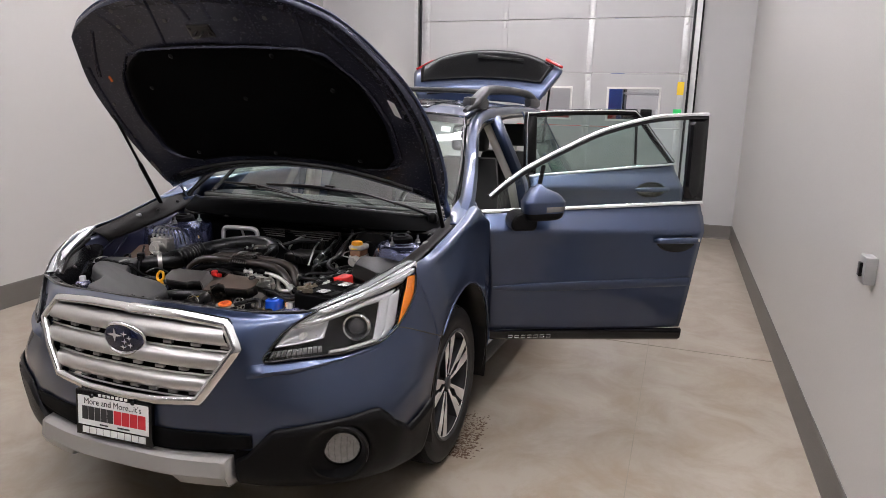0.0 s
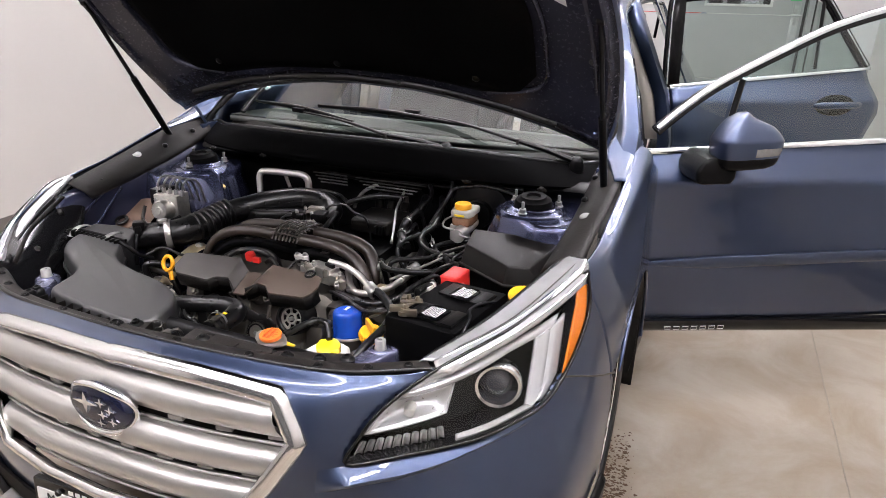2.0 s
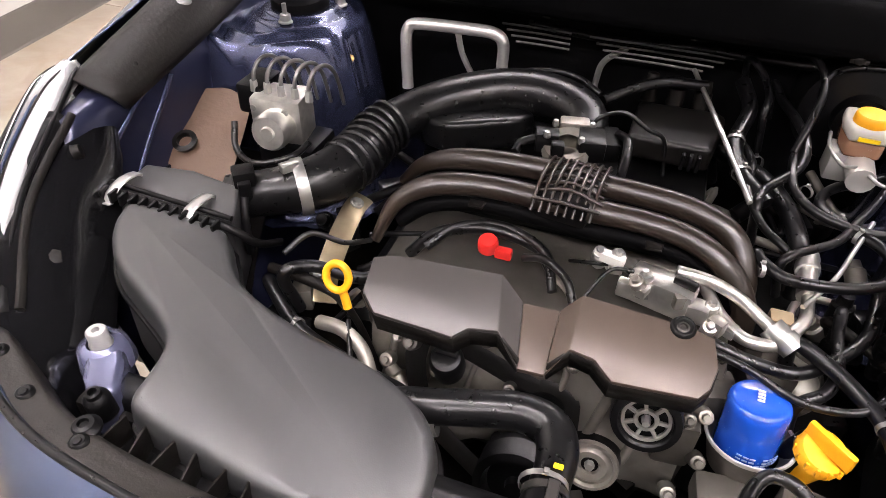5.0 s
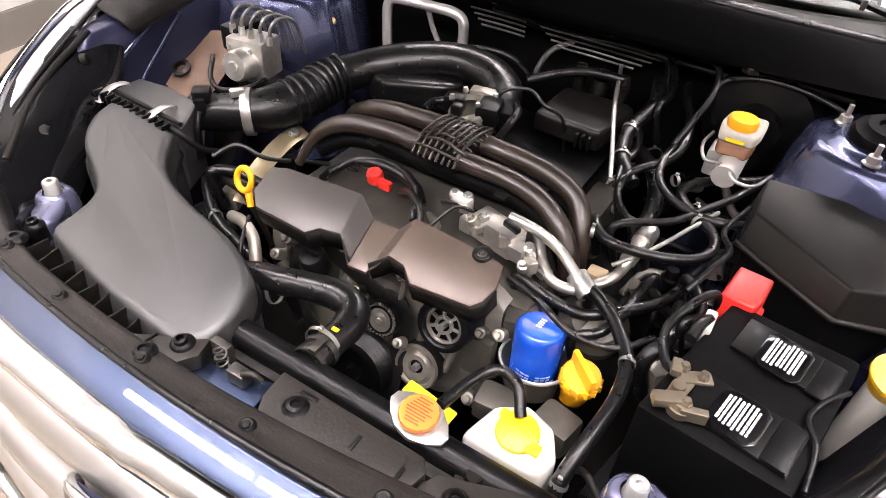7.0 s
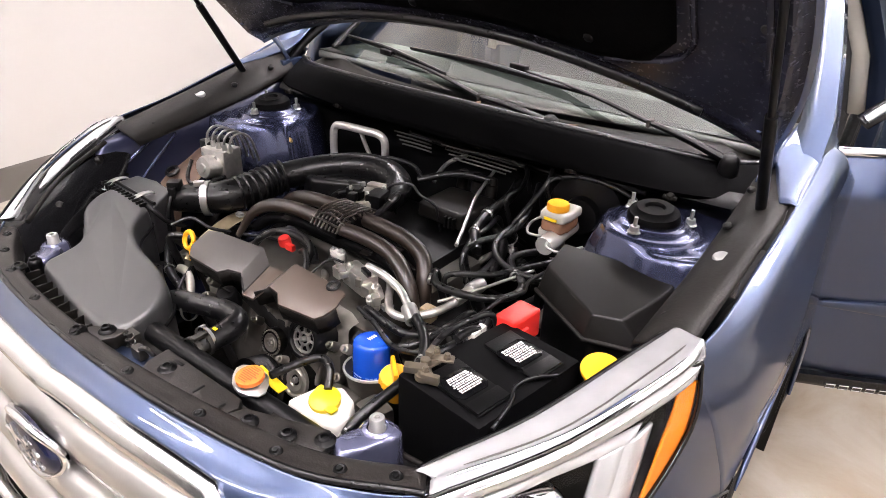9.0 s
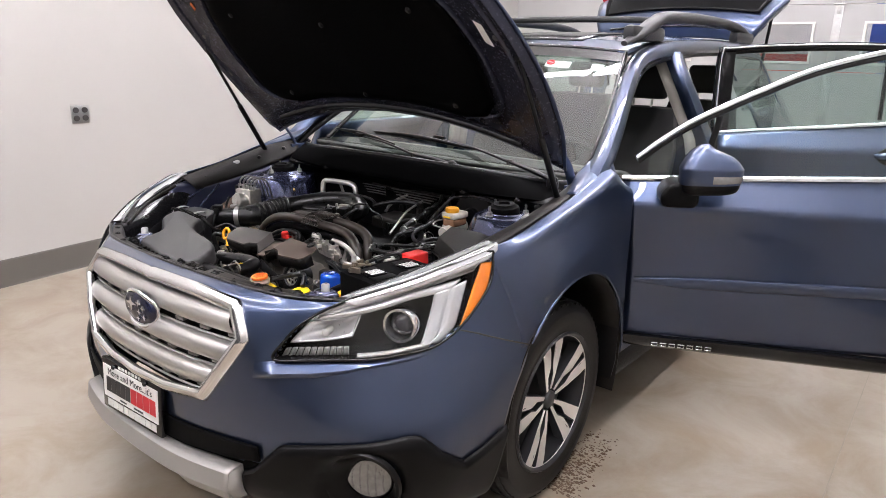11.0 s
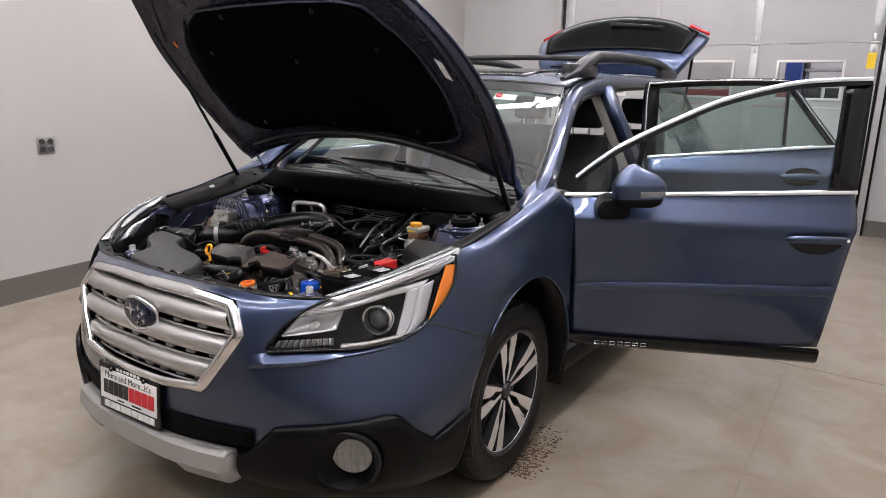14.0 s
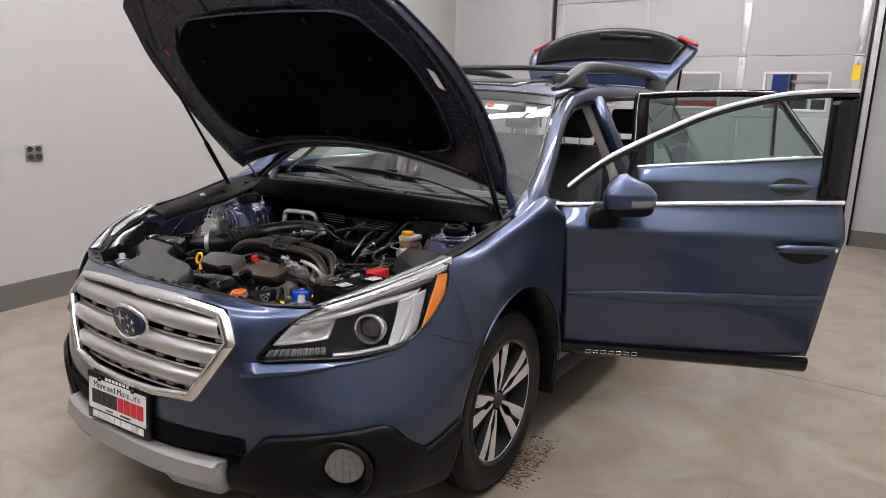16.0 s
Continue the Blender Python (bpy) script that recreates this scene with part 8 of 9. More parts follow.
bm = B()
for k in range(13):
    a = radians(190 + k * 12)
    for j in range(3 if k % 4 else 1):
        box(bm, Vector((.263 + .0366 * math.cos(a), -.453 + .0366 * math.sin(a), .714 + .006 * j)), (.006, .0012, .0022), 0, Matrix.Rotation(a + math.pi / 2, 3, "Z"))
part("filter_print", bm, mat("pale_blue_print", (.25, .35, .65), .4), filt, "pale blue print bars", smooth=0)
bm = B()
for k in range(4):
    box(bm, (.256 + .0005 * k, -.452 + .005 * k, .7885), (.008, .0028, .0012))
part("filter_mark", bm, M_PAPER, filt, smooth=0)
bm = B()
lathe(bm, [(.038, -.012), (.046, .002), (.0505, .010), (.0525, .009), (.048, -.006), (.040, -.04)], (.263, -.457, .719), (-.05, .1, 1), 36)
dish = small("filter_cup", bm, M_GREYALU, "cast drip cup round the filter")
bm = B()
lathe(bm, [(.0490, .0095), (.0505, .012), (.0530, .012), (.0540, .0095), (.0525, .006)], (.263, -.457, .719), (-.05, .1, 1), 40)
part("cup_lip", bm, M_ALU, dish, "bright rim of the cup")
# oil filler
bm = B()
lathe(bm, [(.022, -.05), (.024, -.01), (.0285, -.006), (.0285, .008), (.0255, .012), (0, .0125)], (.334, -.468, .745), (.15, -.25, 1), 28)
box(bm, (.336, -.472, .768), (.060, .009, .024), .0035, Matrix.Rotation(-.75, 3, "Z"))
oc = small("oil_cap", bm, M_YELLOW, "yellow oil filler cap")
for k in range(14):
    a = 2 * math.pi * k / 14
    bm = B()
    box(bm, (.335 + .0283 * math.cos(a), -.469 + .0283 * math.sin(a), .746), (.004, .004, .011), .001)
    part("grip_rib", bm, M_YELLOW, oc, smooth=0)
bm = B()
lathe(bm, [(.024, -.07), (.026, .0)], (.330, -.462, .742), (.15, -.25, 1), 20)
small("oil_neck", bm, M_BLACK, "black oil filler neck")
# radiator cap
bm = B()
prism(bm, [((.0235 + .0008 * (k % 2)) * math.cos(a), (.0235 + .0008 * (k % 2)) * math.sin(a)) for k, a in enumerate(k * math.pi / 12 for k in range(24))], 0, .008, .002, axis_m((.213, -.688, .822), (0, -.1, 1)))
rc_ = small("radiator_cap", bm, M_ORANGE, "orange labelled radiator cap")
bm = B()
lathe(bm, [(0, -.004), (.0265, -.004), (.029, -.010), (.026, -.020), (.020, -.035)], (.213, -.688, .824), (0, -.1, 1), 28)
prism(bm, [(-.043, -.006), (-.030, -.018), (-.012, -.027), (.012, -.027), (.030, -.018), (.043, -.006), (.043, .006), (.030, .018), (.012, .027), (-.012, .027), (-.030, .018), (-.043, .006)], 0, .004, .0015, axis_m((.213, -.688, .8155), (0, -.1, 1), -.25))
part("cap_metal", bm, M_STEEL, rc_, "bright metal cap rim")
bars("cap_print", [(-.017 + .002 * abs(k - 4), -.0160 + .0040 * k, .017 - .002 * abs(k - 4) - .004 * (k % 2), -.0145 + .0040 * k) for k in range(9)], mat("red_print", (.45, .05, .01), .5), rc_, axis_m((.213, -.689, .8305), (0, -.1, 1)), 0, .0006)
bm = B()
box(bm, (.198, -.640, .782), (.072, .020, .003), .001, Matrix.Rotation(-.05, 3, "Z") @ Matrix.Rotation(.15, 3, "Y"))
small("yellow_tag", bm, M_LEMON, "small yellow warning tag")
# coolant tank
bm = B()
prism(bm, [(.246, -.655), (.262, -.590), (.300, -.562), (.345, -.578), (.368, -.620), (.355, -.655)], .690, .775, .012, None, 3, .93)
ct = small("coolant_tank", bm, M_WHITE, "white translucent coolant tank")
bm = B()
lathe(bm, [(.020, -.014), (.026, -.010), (.0275, -.004), (.0265, .001), (.022, .003), (0, .004)], (.309, -.617, .785), (.05, -.15, 1), 28)
box(bm, (.335, -.628, .783), (.018, .016, .005), .002)
box(bm, (.283, -.602, .783), (.010, .012, .006), .002)
part("tank_cap", bm, M_LEMON, ct, "yellow coolant cap")
bm = B()
tube(bm, [(.305, -.605, .795), (.285, -.58, .815), (.255, -.572, .815), (.235, -.60, .812), (.222, -.655, .812)], .0075, 10, 6)
part("overflow_hose", bm, M_HOSE, ct, "black overflow hose")
bm = B()
box(bm, (.30, -.675, .742), (.13, .02, .02), .004)
box(bm, (.36, -.672, .75), (.022, .02, .03), .004)
small("tank_bracket", bm, M_BLACK, "black tank bracket")
bm = B()
lathe(bm, [(0, .012), (.010, .012), (.012, .004), (.022, .002), (.022, -.01)], (.30, -.708, .795), (0, 0, 1), 20)
small("fan_mount", bm, M_DUST, "black rubber radiator mount")
# radiator hose
bm = B()
tube(bm, [(-.20, -.605, .755), (-.13, -.604, .790), (-.095, -.600, .798), (-.046, -.586, .801), (-.002, -.575, .801), (.032, -.580, .799), (.047, -.606, .799), (.048, -.645, .799), (.043, -.685, .797)], [.021, .021, .021, .021, .022, .023, .023, .021, .023], 16, 7)
hose = small("radiator_hose", bm, M_HOSE, "thick black radiator hose")
bm = B()
for y in (-.662, -.684):
    lathe(bm, [(.0225, -.004), (.0245, -.004), (.0245, .004), (.0225, .004)], (.046, y, .798), (-.1, 1, 0), 24)
box(bm, (.052, -.672, .823), (.012, .030, .007), .002)
part("spring_clamp", bm, M_STRIKER, hose, "dark steel spring clamp")
bm = B()
for k in range(3):
    box(bm, (.052 - .012 * (k % 2), -.640 - .011 * k, .8215), (.010 - .003 * k, .006, .002), .0008)
part("paint_mark", bm, M_LEMON, hose, "yellow paint marks")

# air conditioning pipes and generator side
bm = B()
box(bm, (.125, -.338, .818), (.085, .040, .044), .007, Matrix.Rotation(-.25, 3, "Z"))
vb = small("valve_block", bm, M_RAWALU, "cast aluminium valve block with bolts")
rngv = random.Random(21)
for k in range(16):
    x, y = .045 + .011 * k + rngv.uniform(-.01, .01), -.330 - .0022 * k + rngv.uniform(-.022, .022)
    z = .835 - .002 * k + rngv.uniform(-.012, .012)
    bm = B()
    if k % 2:
        box(bm, (x, y, z), (rngv.uniform(.014, .032), rngv.uniform(.012, .026), rngv.uniform(.012, .026)), .003, Matrix.Rotation(rngv.uniform(-.6, .6), 3, "Z"))
    else:
        lathe(bm, [(0, .020), (.0045, .020), (.006, .014), (.009, .013), (.0105, .004), (.0105, -.02)], (x, y, z), (rngv.uniform(-.4, .4), rngv.uniform(-.6, .1), 1), 12)
    part("block_lug", bm, rngv.choice((M_RAWALU, M_RAWALU, M_CASTING, M_STEEL)), vb)
bm = B()
box(bm, (.052, -.330, .846), (.040, .015, .014), .003, Matrix.Rotation(-.25, 3, "Z"))
part("white_plug", bm, M_WHITE, vb, "white connector plug")
bm = B()
box(bm, (.150, -.345, .846), (.030, .010, .010), .002, Matrix.Rotation(-.35, 3, "Z"))
part("black_clip", bm, M_BLACK, vb)
for pts, r in (([(.137, -.328, .848), (.176, -.327, .844), (.205, -.324, .832), (.230, -.327, .820), (.267, -.347, .805)], .0085), ([(.176, -.300, .815), (.190, -.318, .808), (.206, -.340, .800), (.234, -.366, .797), (.270, -.364, .797), (.292, -.335, .798), (.309, -.303, .80), (.316, -.24, .80), (.316, -.19, .80)], .0085),
               ([(.312, -.26, .80), (.316, -.21, .803), (.317, -.185, .803)], .013)):
    bm = B()
    tube(bm, pts, r, 12, 7)
    small("refrigerant_pipe", bm, M_RAWALU, "bright aluminium refrigerant pipe")
for c, d in (((.270, -.350, .805), (.7, -.5, -.3)), ((.285, -.360, .802), (.7, -.5, -.3)), ((.316, -.20, .803), (.05, .9, 0)), ((.317, -.180, .803), (.05, .9, 0))):
    bm = B()
    lathe(bm, [(.010, -.010), (.016, -.010), (.017, 0), (.016, .010), (.010, .010)], c, d, 16)
    small("pipe_joint", bm, M_STEEL, "steel pipe joint")
bm = B()
lathe(bm, [(0, .05), (.04, .045), (.055, .03), (.055, -.06)], (.30, -.33, .70), (.2, -.3, 1), 24)
small("compressor", bm, M_GREYALU, "grey aluminium compressor")
bm = B()
box(bm, (.282, -.305, .782), (.030, .026, .030), .004)
small("relay", bm, mat("cream_plastic", (.40, .31, .19), .5), "cream plastic connector")

# hoses and harness
HOSES = (
    ("coolant_hose", .0082, [(.486, .078, .835), (.424, .032, .832), (.354, -.019, .83), (.332, -.075, .83), (.367, -.122, .83), (.404, -.151, .83), (.417, -.193, .83), (.399, -.234, .83), (.349, -.262, .83), (.28, -.270, .83), (.248, -.245, .83), (.240, -.225, .825)]),
    ("brake_hose", .0065, [(.273, -.236, .835), (.344, -.169, .835), (.380, -.105, .836), (.41, -.048, .836), (.466, .077, .84)]),
    ("big_hose", .0100, [(.290, -.358, .803), (.33, -.384, .803), (.36, -.416, .80), (.383, -.455, .80), (.391, -.514, .796), (.384, -.58, .786), (.377, -.625, .768), (.376, -.645, .735)]),
    ("harness", .0085, [(.451, -.107, .80), (.413, -.201, .79), (.388, -.294, .79), (.348, -.351, .79), (.30, -.39, .785), (.245, -.390, .785), (.185, -.384, .79)]),
    ("heater_hose", .0145, [(.175, .065, .815), (.24, .022, .812), (.276, -.028, .81), (.300, -.10, .808), (.309, -.182, .80)]),
    ("vacuum_pipe", .0075, [(.240, -.125, .83), (.247, -.087, .845), (.294, -.032, .862), (.301, .014, .88), (.288, .07, .888), (.266, .13, .892), (.25, .175, .90)]),
    ("harness", .011, [(.41, -.30, .79), (.42, -.36, .81), (.415, -.41, .82), (.40, -.44, .80)]),
    ("harness", .006, [(.45, -.33, .86), (.43, -.36, .865), (.41, -.42, .855), (.425, -.48, .86), (.45, -.50, .862)]),
    ("harness", .009, [(-.36, -.47, .80), (-.33, -.44, .80), (-.27, -.42, .78), (-.22, -.38, .77)]),
    ("harness", .010, [(-.40, -.45, .76), (-.33, -.50, .74), (-.24, -.52, .72), (-.15, -.53, .70)]),
    ("cable", .005, [(.31, .10, .945), (.34, .135, .960), (.40, .145, .965), (.47, .14, .960), (.52, .125, .945)]),
    ("cable", .006, [(.20, .19, .93), (.225, .15, .925), (.238, .10, .91), (.232, .05, .90)]),
    ("harness", .007, [(.40, -.27, .82), (.43, -.31, .83), (.44, -.36, .84), (.425, -.40, .85)]),
    ("cable", .0035, [(-.02, -.08, .90), (.02, -.05, .91), (.06, -.06, .895), (.09, -.04, .87)]),
    ("harness", .006, [(.21, .06, .84), (.23, -.02, .85), (.225, -.08, .84), (.25, -.15, .825), (.29, -.19, .81)]),
    ("harness", .008, [(.30, -.43, .77), (.33, -.41, .785), (.345, -.37, .79), (.35, -.31, .79), (.36, -.26, .79)]),
)
for nm, r, pts in HOSES:
    bm = B()
    ends = [(p[0] + .012, p[1] + .010, p[2] - .07) for p in (pts[0], pts[-1])]
    tube(bm, [ends[0], *pts, ends[1]], r, 10, 7)
    small(nm, bm, M_HOSE, "black rubber hose or harness")
bm = B()
tube(bm, [(-.048, .132, .84), (-.050, .16, .862), (-.045, .20, .88), (-.01, .23, .90)], .006, 8, 5)
small("filler_tube", bm, M_STEEL, "bright steel tube")
bm = B()
tube(bm, [(-.414, .118, .795), (-.418, .122, .88), (-.416, .126, .912), (-.395, .130, .924), (-.30, .132, .928), (-.25, .134, .927), (-.229, .136, .910), (-.228, .138, .86), (-.228, .138, .80)], .0115, 12, 6)
br_ = small("bay_bracket", bm, M_MACH, "bright bent tube bracket")
bm = B()
tube(bm, [(-.318, .134, .920), (-.312, .15, .87), (-.290, .16, .82)], .006, 8, 4)
part("bracket_stay", bm, M_MACH, br_)

# brake reservoir and booster
bm = B()
lathe(bm, [(.100, .14), (.102, .03), (.094, .012), (.065, .004), (.045, 0), (.042, -.02), (0, -.02)], (.390, .135, .880), (0, 1, 0), 36)
small("brake_booster", bm, M_BLACK, "black round brake booster")
bm = B()
tube(bm, [(.385, .09, .868), (.383, .02, .862), (.382, -.03, .858)], .021, 14, 2)
box(bm, (.365, .04, .85), (.05, .05, .05), .006)
mc_ = small("master_cylinder", bm, M_ALU, "aluminium brake master cylinder")
bm = B()
prism(bm, [(.350, .004), (.403, .004), (.409, .03), (.409, .078), (.350, .078), (.346, .04)], .875, .905, .010, None, 3)
res = small("brake_reservoir", bm, M_FLUID, "translucent brake fluid reservoir with yellow cap")
bm = B()
prism(bm, [(.348, .000), (.406, .000), (.413, .03), (.413, .082), (.348, .082), (.343, .04)], .903, .926, .009, None, 3)
part("reservoir_top", bm, M_TANK, res, "milky reservoir top")
bm = B()
lathe(bm, [(.0235, -.004), (.025, .0), (.025, .011), (.0225, .015), (0, .016)], (.376, .030, .926), (0, 0, 1), 30)
part("reservoir_cap", bm, M_YELLOW, res, "yellow cap")
bm = B()
box(bm, (.376, -.0010, .911), (.030, .002, .006))
part("level_mark", bm, M_LEMON, res, smooth=0)

# battery in its tray
bm = B()
BO = [(.418, -.560), (.470, -.322), (.630, -.340), (.590, -.580)]
prism(bm, BO, .66, .858, .008)
bat = small("battery", bm, M_VOID, "black car battery with white labels")
BM = Matrix.Translation((.528, -.452, .859)) @ Matrix.Rotation(radians(-11), 4, "Z")


def on_bat(name, x0, y0, x1, y1, z0, z1, m, label="", bev=.002):
    bm = B()
    prism(bm, [(x0, y0), (x1, y0), (x1, y1), (x0, y1)], z0, z1, bev, BM)
    return part(name, bm, m, bat, label)


on_bat("cell_strip", -.050, .030, .070, .095, 0, .005, M_BLACK)
on_bat("cell_strip", -.050, -.100, .070, -.030, 0, .005, M_BLACK)
M_PRINT = mat("white_print", (.62, .62, .60), .5)
rngb = random.Random(3)
for x0, y0, x1, y1 in ((-.022, .022, .034, .092), (-.026, -.100, .032, -.032)):
    bm = B()
    prism(bm, [(x0, y0 + .010), (x0 + .010, y0), (x1 - .010, y0), (x1, y0 + .010), (x1, y1 - .010), (x1 - .010, y1), (x0 + .010, y1), (x0, y1 - .010)], .004, .0075, .0015, BM)
    part("battery_label", bm, M_GLOSSB, bat, "black printed label")
    for k in range(8):
        x = x0 + .009 + k * .0050
        y = y0 + .009 + rngb.uniform(0, .006)
        while y < y1 - .012:
            w = min(rngb.uniform(.003, .009), y1 - .008 - y)
            bars("label_print", [(x, y, x + (.0027 if k % 3 else .0034), y + w)], M_PRINT, bat, BM, .0074, .0080, "white print bar")
            y += w + .0016
on_bat("cell_ridge", .040, -.100, .068, -.030, .004, .008, M_BLACK)
on_bat("cell_ridge", .042, .024, .068, .092, .004, .008, M_BLACK)
bm = B()
lathe(bm, [(0, .024), (.008, .024), (.010, 0)], (.450, -.528, .860), (0, 0, 1), 16)
for c, sz, rz in (((.452, -.524, .872), (.020, .050, .004), -.2), ((.446, -.548, .876), (.036, .016, .012), .5), ((.462, -.500, .874), (.040, .018, .004), .5), ((.475, -.548, .870), (.030, .010, .016), .3), ((.440, -.500, .878), (.012, .022, .010), .2)):
    box(bm, c, sz, .0015, Matrix.Rotation(rz, 3, "Z"))
for x, y in ((.448, -.496), (.470, -.497), (.464, -.545)):
    lathe(bm, [(0, .010), (.0045, .010), (.006, .006), (.0065, .006), (.0065, 0)], (x, y, .876), (0, 0, 1), 6)
lathe(bm, [(0, .016), (.009, .016), (.011, .010), (.014, .010), (.014, 0)], (.460, -.545, .862), (0, 0, 1), 18)
part("battery_terminal", bm, mat("tarnished_lead", (.24, .205, .155), .38, metal=.8, var=.2, scale=60), bat, "tarnished battery terminal clamp")
bm = B()
prism(bm, [(.459, -.254), (.509, -.258), (.503, -.320), (.496, -.336), (.450, -.331)], .808, .868, .006, None, 3, .95)
prism(bm, [(.490, -.347), (.507, -.345), (.510, -.300), (.494, -.300)], .805, .848, .003, None, 2, .95)
part("terminal_cover", bm, M_RED, bat, "red plastic terminal cover")
bm = B()
tube(bm, [(.62, -.405, .862), (.598, -.440, .868), (.585, -.475, .866), (.598, -.51, .864), (.600, -.56, .85)], .0035, 8, 5)
part("hold_down", bm, M_HOSE, bat, "black hold-down strap")
bm = B()
tube(bm, [(.452, -.38, .86), (.445, -.40, .865), (.44, -.43, .862)], .008, 8, 3)
part("cable_sleeve", bm, M_HOSE, bat, "black hold-down strap")
bm = B()
box(bm, (.452, -.385, .852), (.014, .04, .026), .003)
part("cable_lug", bm, M_WHITE, bat, "white cable shield")
bm = B()
prism(bm, [(.395, -.60), (.455, -.315), (.66, -.335), (.62, -.61)], .60, .705, .01)
small("battery_tray", bm, M_BLACK, "black battery tray")
bm = B()
tube(bm, [(.385, -.595, .74), (.40, -.605, .755), (.44, -.625, .735), (.455, -.605, .75), (.60, -.60, .75)], .005, 8, 2)
small("tray_lip", bm, M_DUST, "grey tray lip")

# fuse box with a sloping lid
bm = B()
lo = [(.456, -.150), (.596, -.240), (.680, -.202), (.690, -.055), (.456, -.050)]
prism(bm, lo, .70, .838, .006)
fuse = small("fuse_box", bm, M_BLACK, "black fuse box with a sloping lid")
bm = B()
a = [bm.verts.new(p) for p in ((.443, -.158, .838), (.592, -.252, .838), (.690, -.212, .830), (.700, -.032, .838), (.440, -.045, .840))]
b = [bm.verts.new(p) for p in ((.449, -.138, .882), (.597, -.238, .882), (.642, -.208, .873), (.679, -.041, .897), (.447, -.066, .904))]
mid = bm.verts.new((.677, -.088, .886))
fs = [bm.faces.new((b[0], b[1], b[2], mid, b[3], b[4])), bm.faces.new((a[2], a[3], b[3], mid, b[2]))]
for k in (0, 1, 3, 4):
    fs.append(bm.faces.new((a[k], a[(k + 1) % 5], b[(k + 1) % 5], b[k])))
bmesh.ops.recalc_face_normals(bm, faces=bm.faces)
bmesh.ops.bevel(bm, geom=list({e for f in fs for e in f.edges if not e.is_boundary}), offset=.005, segments=3, profile=.6, affect="EDGES")
part("fuse_lid", bm, M_FUSE, fuse, "dark grey fuse box lid", smooth=30)
bm = B()
tube(bm, [(.441, -.160, .835), (.592, -.255, .835), (.692, -.214, .827)], .0045, 6, 1)
part("lid_edge", bm, M_EDGE, fuse)
bm = B()
box(bm, (.447, -.150, .812), (.016, .022, .034), .003)
part("box_latch", bm, M_BLACK, fuse)
# washer filler
bm = B()
lathe(bm, [(.020, -.028), (.024, -.014), (.030, .004), (.034, .013), (.033, .017), (.025, .016), (0, .012)], (.668, -.345, .850), (.05, -.25, 1), 28)
small("washer_cap", bm, M_WASHER, "yellow washer filler cap")
bm = B()
tube(bm, [(.667, -.342, .84), (.662, -.352, .77), (.652, -.37, .62)], .023, 16, 4)
small("washer_neck", bm, M_TANK, "milky washer filler neck")

# small dark fittings that fill the gaps between the hoses
rng = random.Random(7)
for k in range(96):
    x, y = rng.uniform(-.42, .46), rng.uniform(-.50, .18)
    z = rng.uniform(.66, .76) - (.16 if y < -.40 and -.06 < x < .42 else 0)
    bm = B()
    if k % 3 == 0:
        d = (rng.uniform(-1, 1), rng.uniform(-1, 1), rng.uniform(.2, 1))
        lathe(bm, [(0, .03), (.010, .029), (.012, .015), (.016, .012), (.016, -.02)], (x, y, z), d, 12)
    elif k % 3 == 1:
        box(bm, (x, y, z), (rng.uniform(.02, .05), rng.uniform(.02, .05), rng.uniform(.02, .05)), .005, Matrix.Rotation(rng.uniform(0, 3), 3, "Z"))
    else:
        a = Vector((x, y, z))
        tube(bm, [a, a + Vector((rng.uniform(-.06, .06), rng.uniform(-.06, .06), rng.uniform(0, .05))), a + Vector((rng.uniform(-.14, .14), rng.uniform(-.14, .14), rng.uniform(-.03, .05)))], rng.uniform(.004, .009), 8, 6)
    small(("connector", "bracket", "cable")[k % 3 if k % 3 < 2 else 2], bm, (M_BLACK, M_CASTING, M_HOSE, M_DUST)[rng.choice((0, 0, 1, 1, 2, 2, 3))], "small engine fitting")

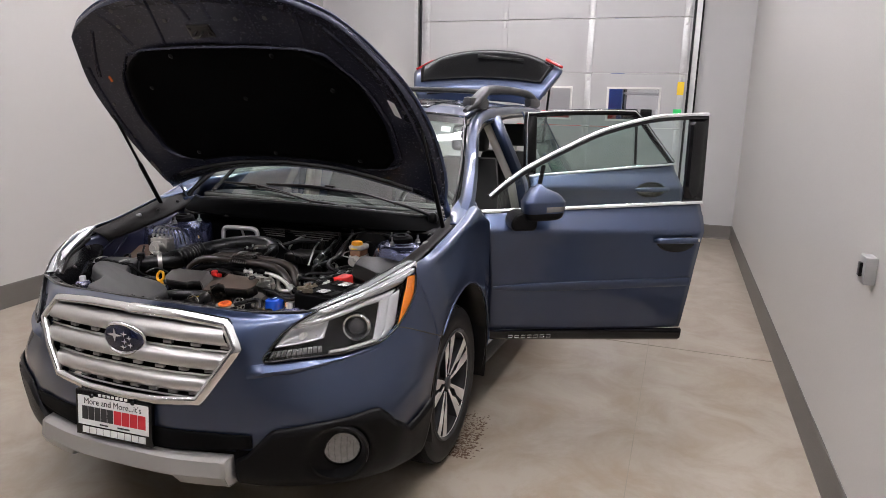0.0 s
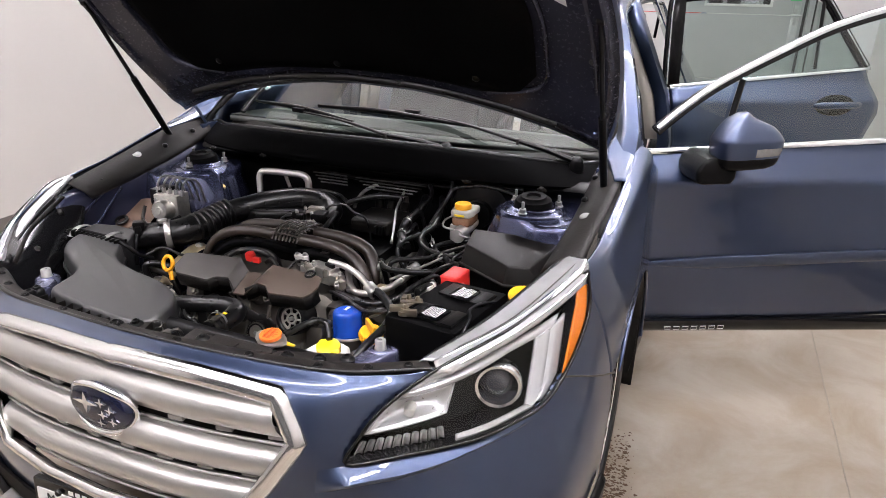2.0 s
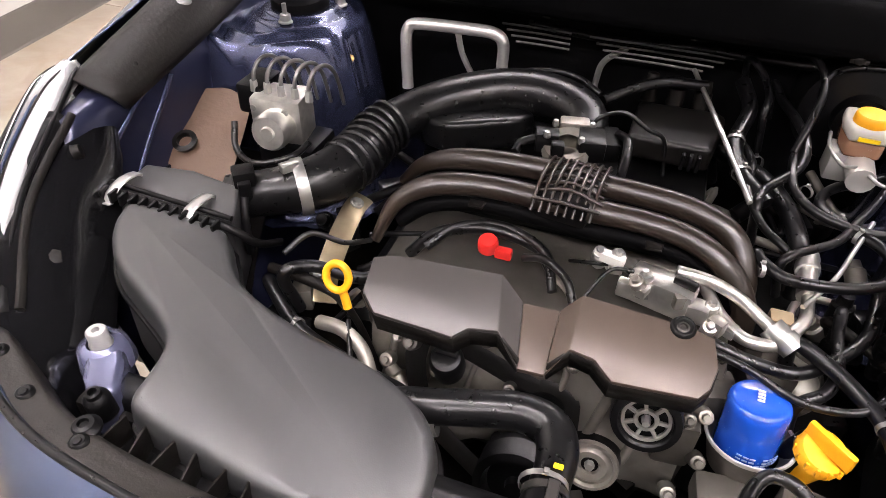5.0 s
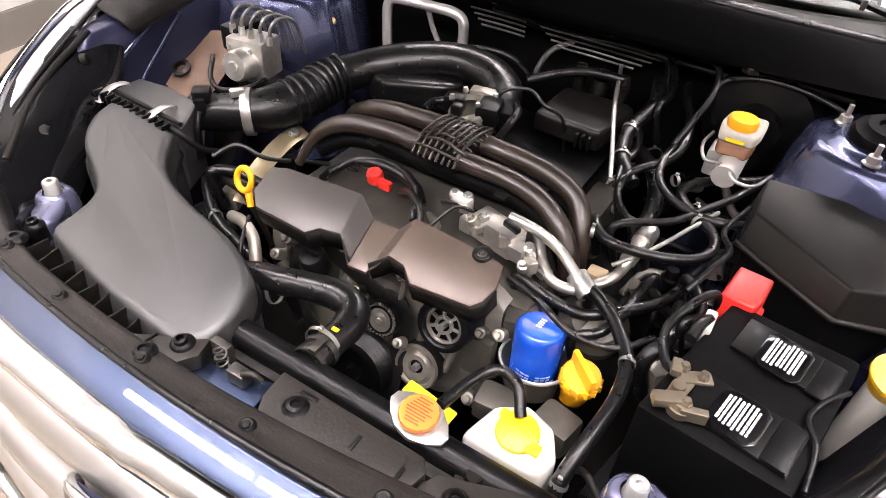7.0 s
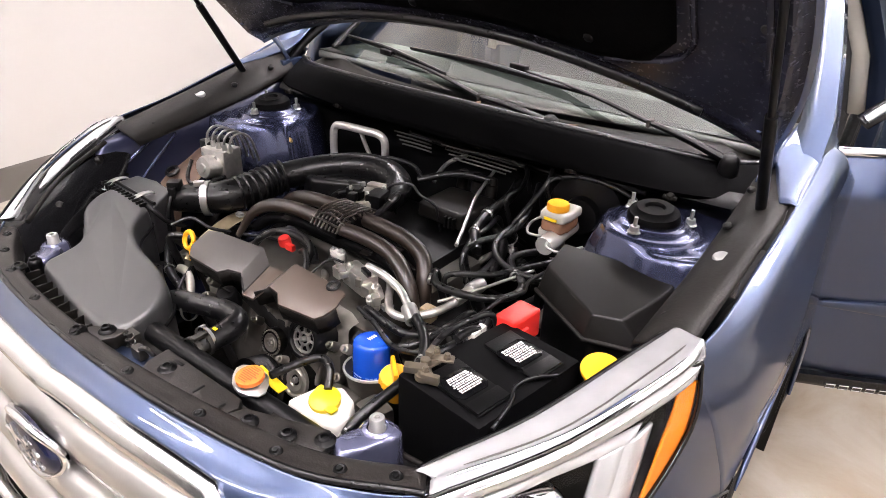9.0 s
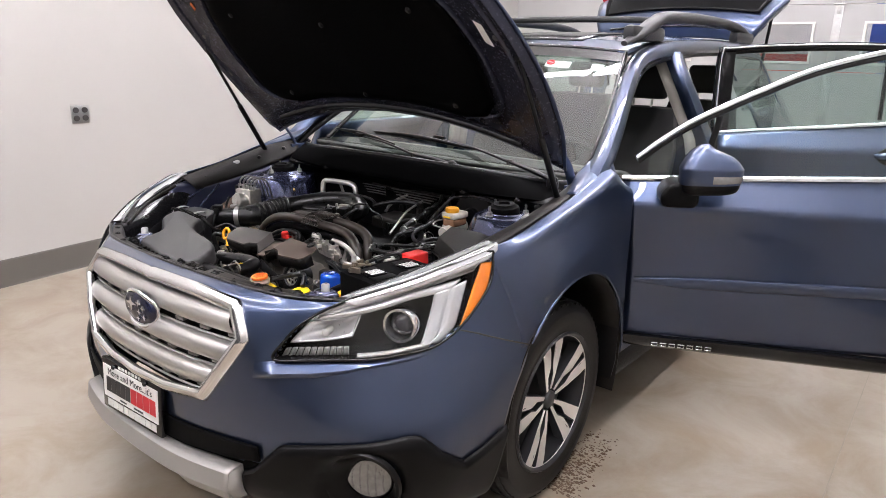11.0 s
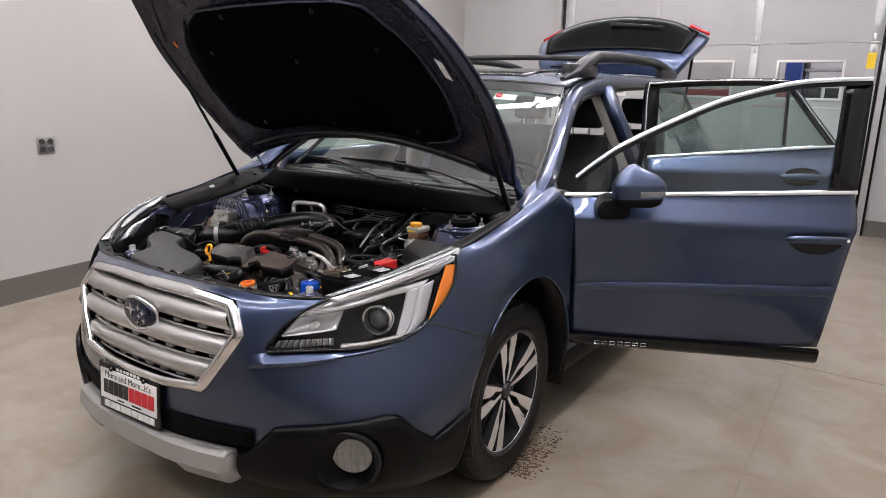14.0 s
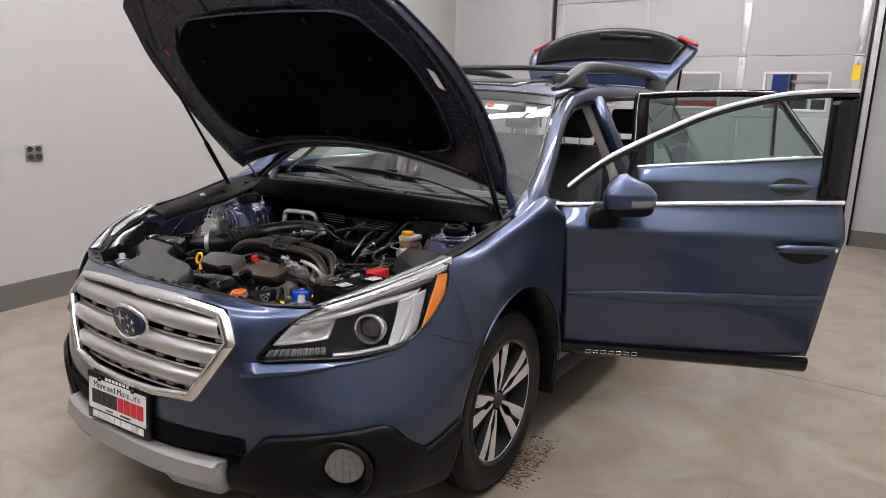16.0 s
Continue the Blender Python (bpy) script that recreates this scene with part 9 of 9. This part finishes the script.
# harness along the firewall, hose clamps and clips
for nm, r, m, pts in (
    ("harness", .008, M_HOSE, [(-.20, .215, .925), (-.05, .222, .915), (.10, .215, .925), (.24, .20, .93), (.33, .17, .945), (.42, .16, .965), (.52, .16, .965)]),
    ("harness", .006, M_HOSE, [(.22, .19, .955), (.29, .15, .965), (.31, .09, .945), (.30, .04, .91), (.285, .0, .87)]),
    ("coolant_hose", .013, M_HOSE, [(.20, .16, .90), (.215, .09, .885), (.20, .02, .86), (.215, -.05, .845), (.255, -.10, .83)]),
    ("harness", .007, M_HOSE, [(.30, .04, .86), (.285, -.02, .865), (.29, -.08, .85), (.33, -.12, .84), (.40, -.13, .835), (.46, -.10, .835)]),
    ("harness", .009, M_HOSE, [(-.02, .03, .885), (.03, .07, .90), (.08, .10, .905), (.14, .12, .90)]),
    ("harness", .006, M_HOSE, [(-.20, .02, .90), (-.14, .06, .905), (-.08, .08, .895), (-.03, .06, .88)]),
    ("cable", .0045, M_HOSE, [(.41, -.32, .84), (.43, -.27, .86), (.44, -.21, .85), (.42, -.15, .84), (.44, -.08, .85)]),
    ("cable", .005, M_HOSE, [(.18, -.40, .80), (.24, -.42, .80), (.30, -.44, .79), (.36, -.44, .80), (.40, -.40, .81)]),
    ("cable", .004, M_HOSE, [(-.36, -.46, .83), (-.34, -.42, .84), (-.30, -.40, .82), (-.28, -.36, .80)]),
    ("brake_pipe", .003, M_STEEL, [(.37, -.02, .875), (.345, -.04, .885), (.33, .0, .89), (.335, .05, .89)]),
    ("brake_pipe", .003, M_STEEL, [(.385, -.02, .87), (.40, -.05, .87), (.43, -.04, .865), (.45, .02, .86)]),
    ("steel_rod", .0042, M_STEEL, [(.116, .172, .903), (.142, .085, .897), (.163, .018, .890), (.195, -.061, .870), (.225, -.138, .850)]),
    ("steel_rod", .0035, M_STEEL, [(.30, -.30, .815), (.34, -.24, .825), (.37, -.17, .83), (.40, -.10, .835)])):
    bm = B()
    tube(bm, pts, r, 10, 6)
    small(nm, bm, m, "bright steel line" if m is M_STEEL else "black wiring harness run")
for c, d, r in (((.313, -.047, .832), (.5, .6, 0), .0098), ((.378, -.138, .83), (.5, -.4, 0), .0098), ((.247, -.255, .825), (.9, .2, 0), .0098), ((.364, -.082, .815), (.4, .9, 0), .0088), ((.383, -.455, .80), (.2, -1, 0), .0106), ((.376, -.635, .757), (0, .5, 1), .0106),
                ((.215, -.05, .845), (.2, -1, -.2), .0145), ((.20, .02, .86), (0, 1, .3), .0145), ((.245, .055, .80), (.6, -.7, 0), .0205), ((-.33, -.50, .74), (1, -.4, 0), .0115), ((-.095, -.598, .782), (1, .3, .2), .0245), ((.042, -.655, .804), (-.1, 1, 0), .0245)):
    bm = B()
    lathe(bm, [(r, -.003), (r + .001, -.003), (r + .001, .003), (r, .003)], c, d, 18)
    box(bm, Vector(c) + Vector((0, 0, r + .003)), (.006, .006, .004), .001)
    small("hose_clip", bm, M_STEEL, "bright steel hose clip")
# dried mud shed by the tyres
rng = random.Random(11)
bm = B()
for k in range(2600):
    row = rng.randint(0, 30)
    y = .02 + row * .021 + rng.gauss(0, .006)
    if rng.random() > 1.1 - 1.5 * (y - .02) / .65:
        continue
    lane = rng.choice((-.062, -.036, -.012, .014, .038))
    x = .882 - .04 * y + lane + .008 * (row % 2) + rng.gauss(0, .007 + .020 * (rng.random() < .2))
    r = rng.uniform(.0008, .0042) * (2.0 if rng.random() < .07 else 1)
    n = rng.randint(4, 7)
    a0 = rng.uniform(0, 6)
    o = [(x + 1.5 * r * rng.uniform(.5, 1.3) * math.cos(a0 + 2 * math.pi * i / n), y + r * rng.uniform(.5, 1.3) * math.sin(a0 + 2 * math.pi * i / n)) for i in range(n)]
    prism(bm, o, -.0005, .0006 + r * .2, 0, None, 2, .7)
tagged(part("mud_flakes", bm, M_DIRT, None, smooth=0), "dried brown mud flakes shed on the concrete", "mud", kind="stuff")
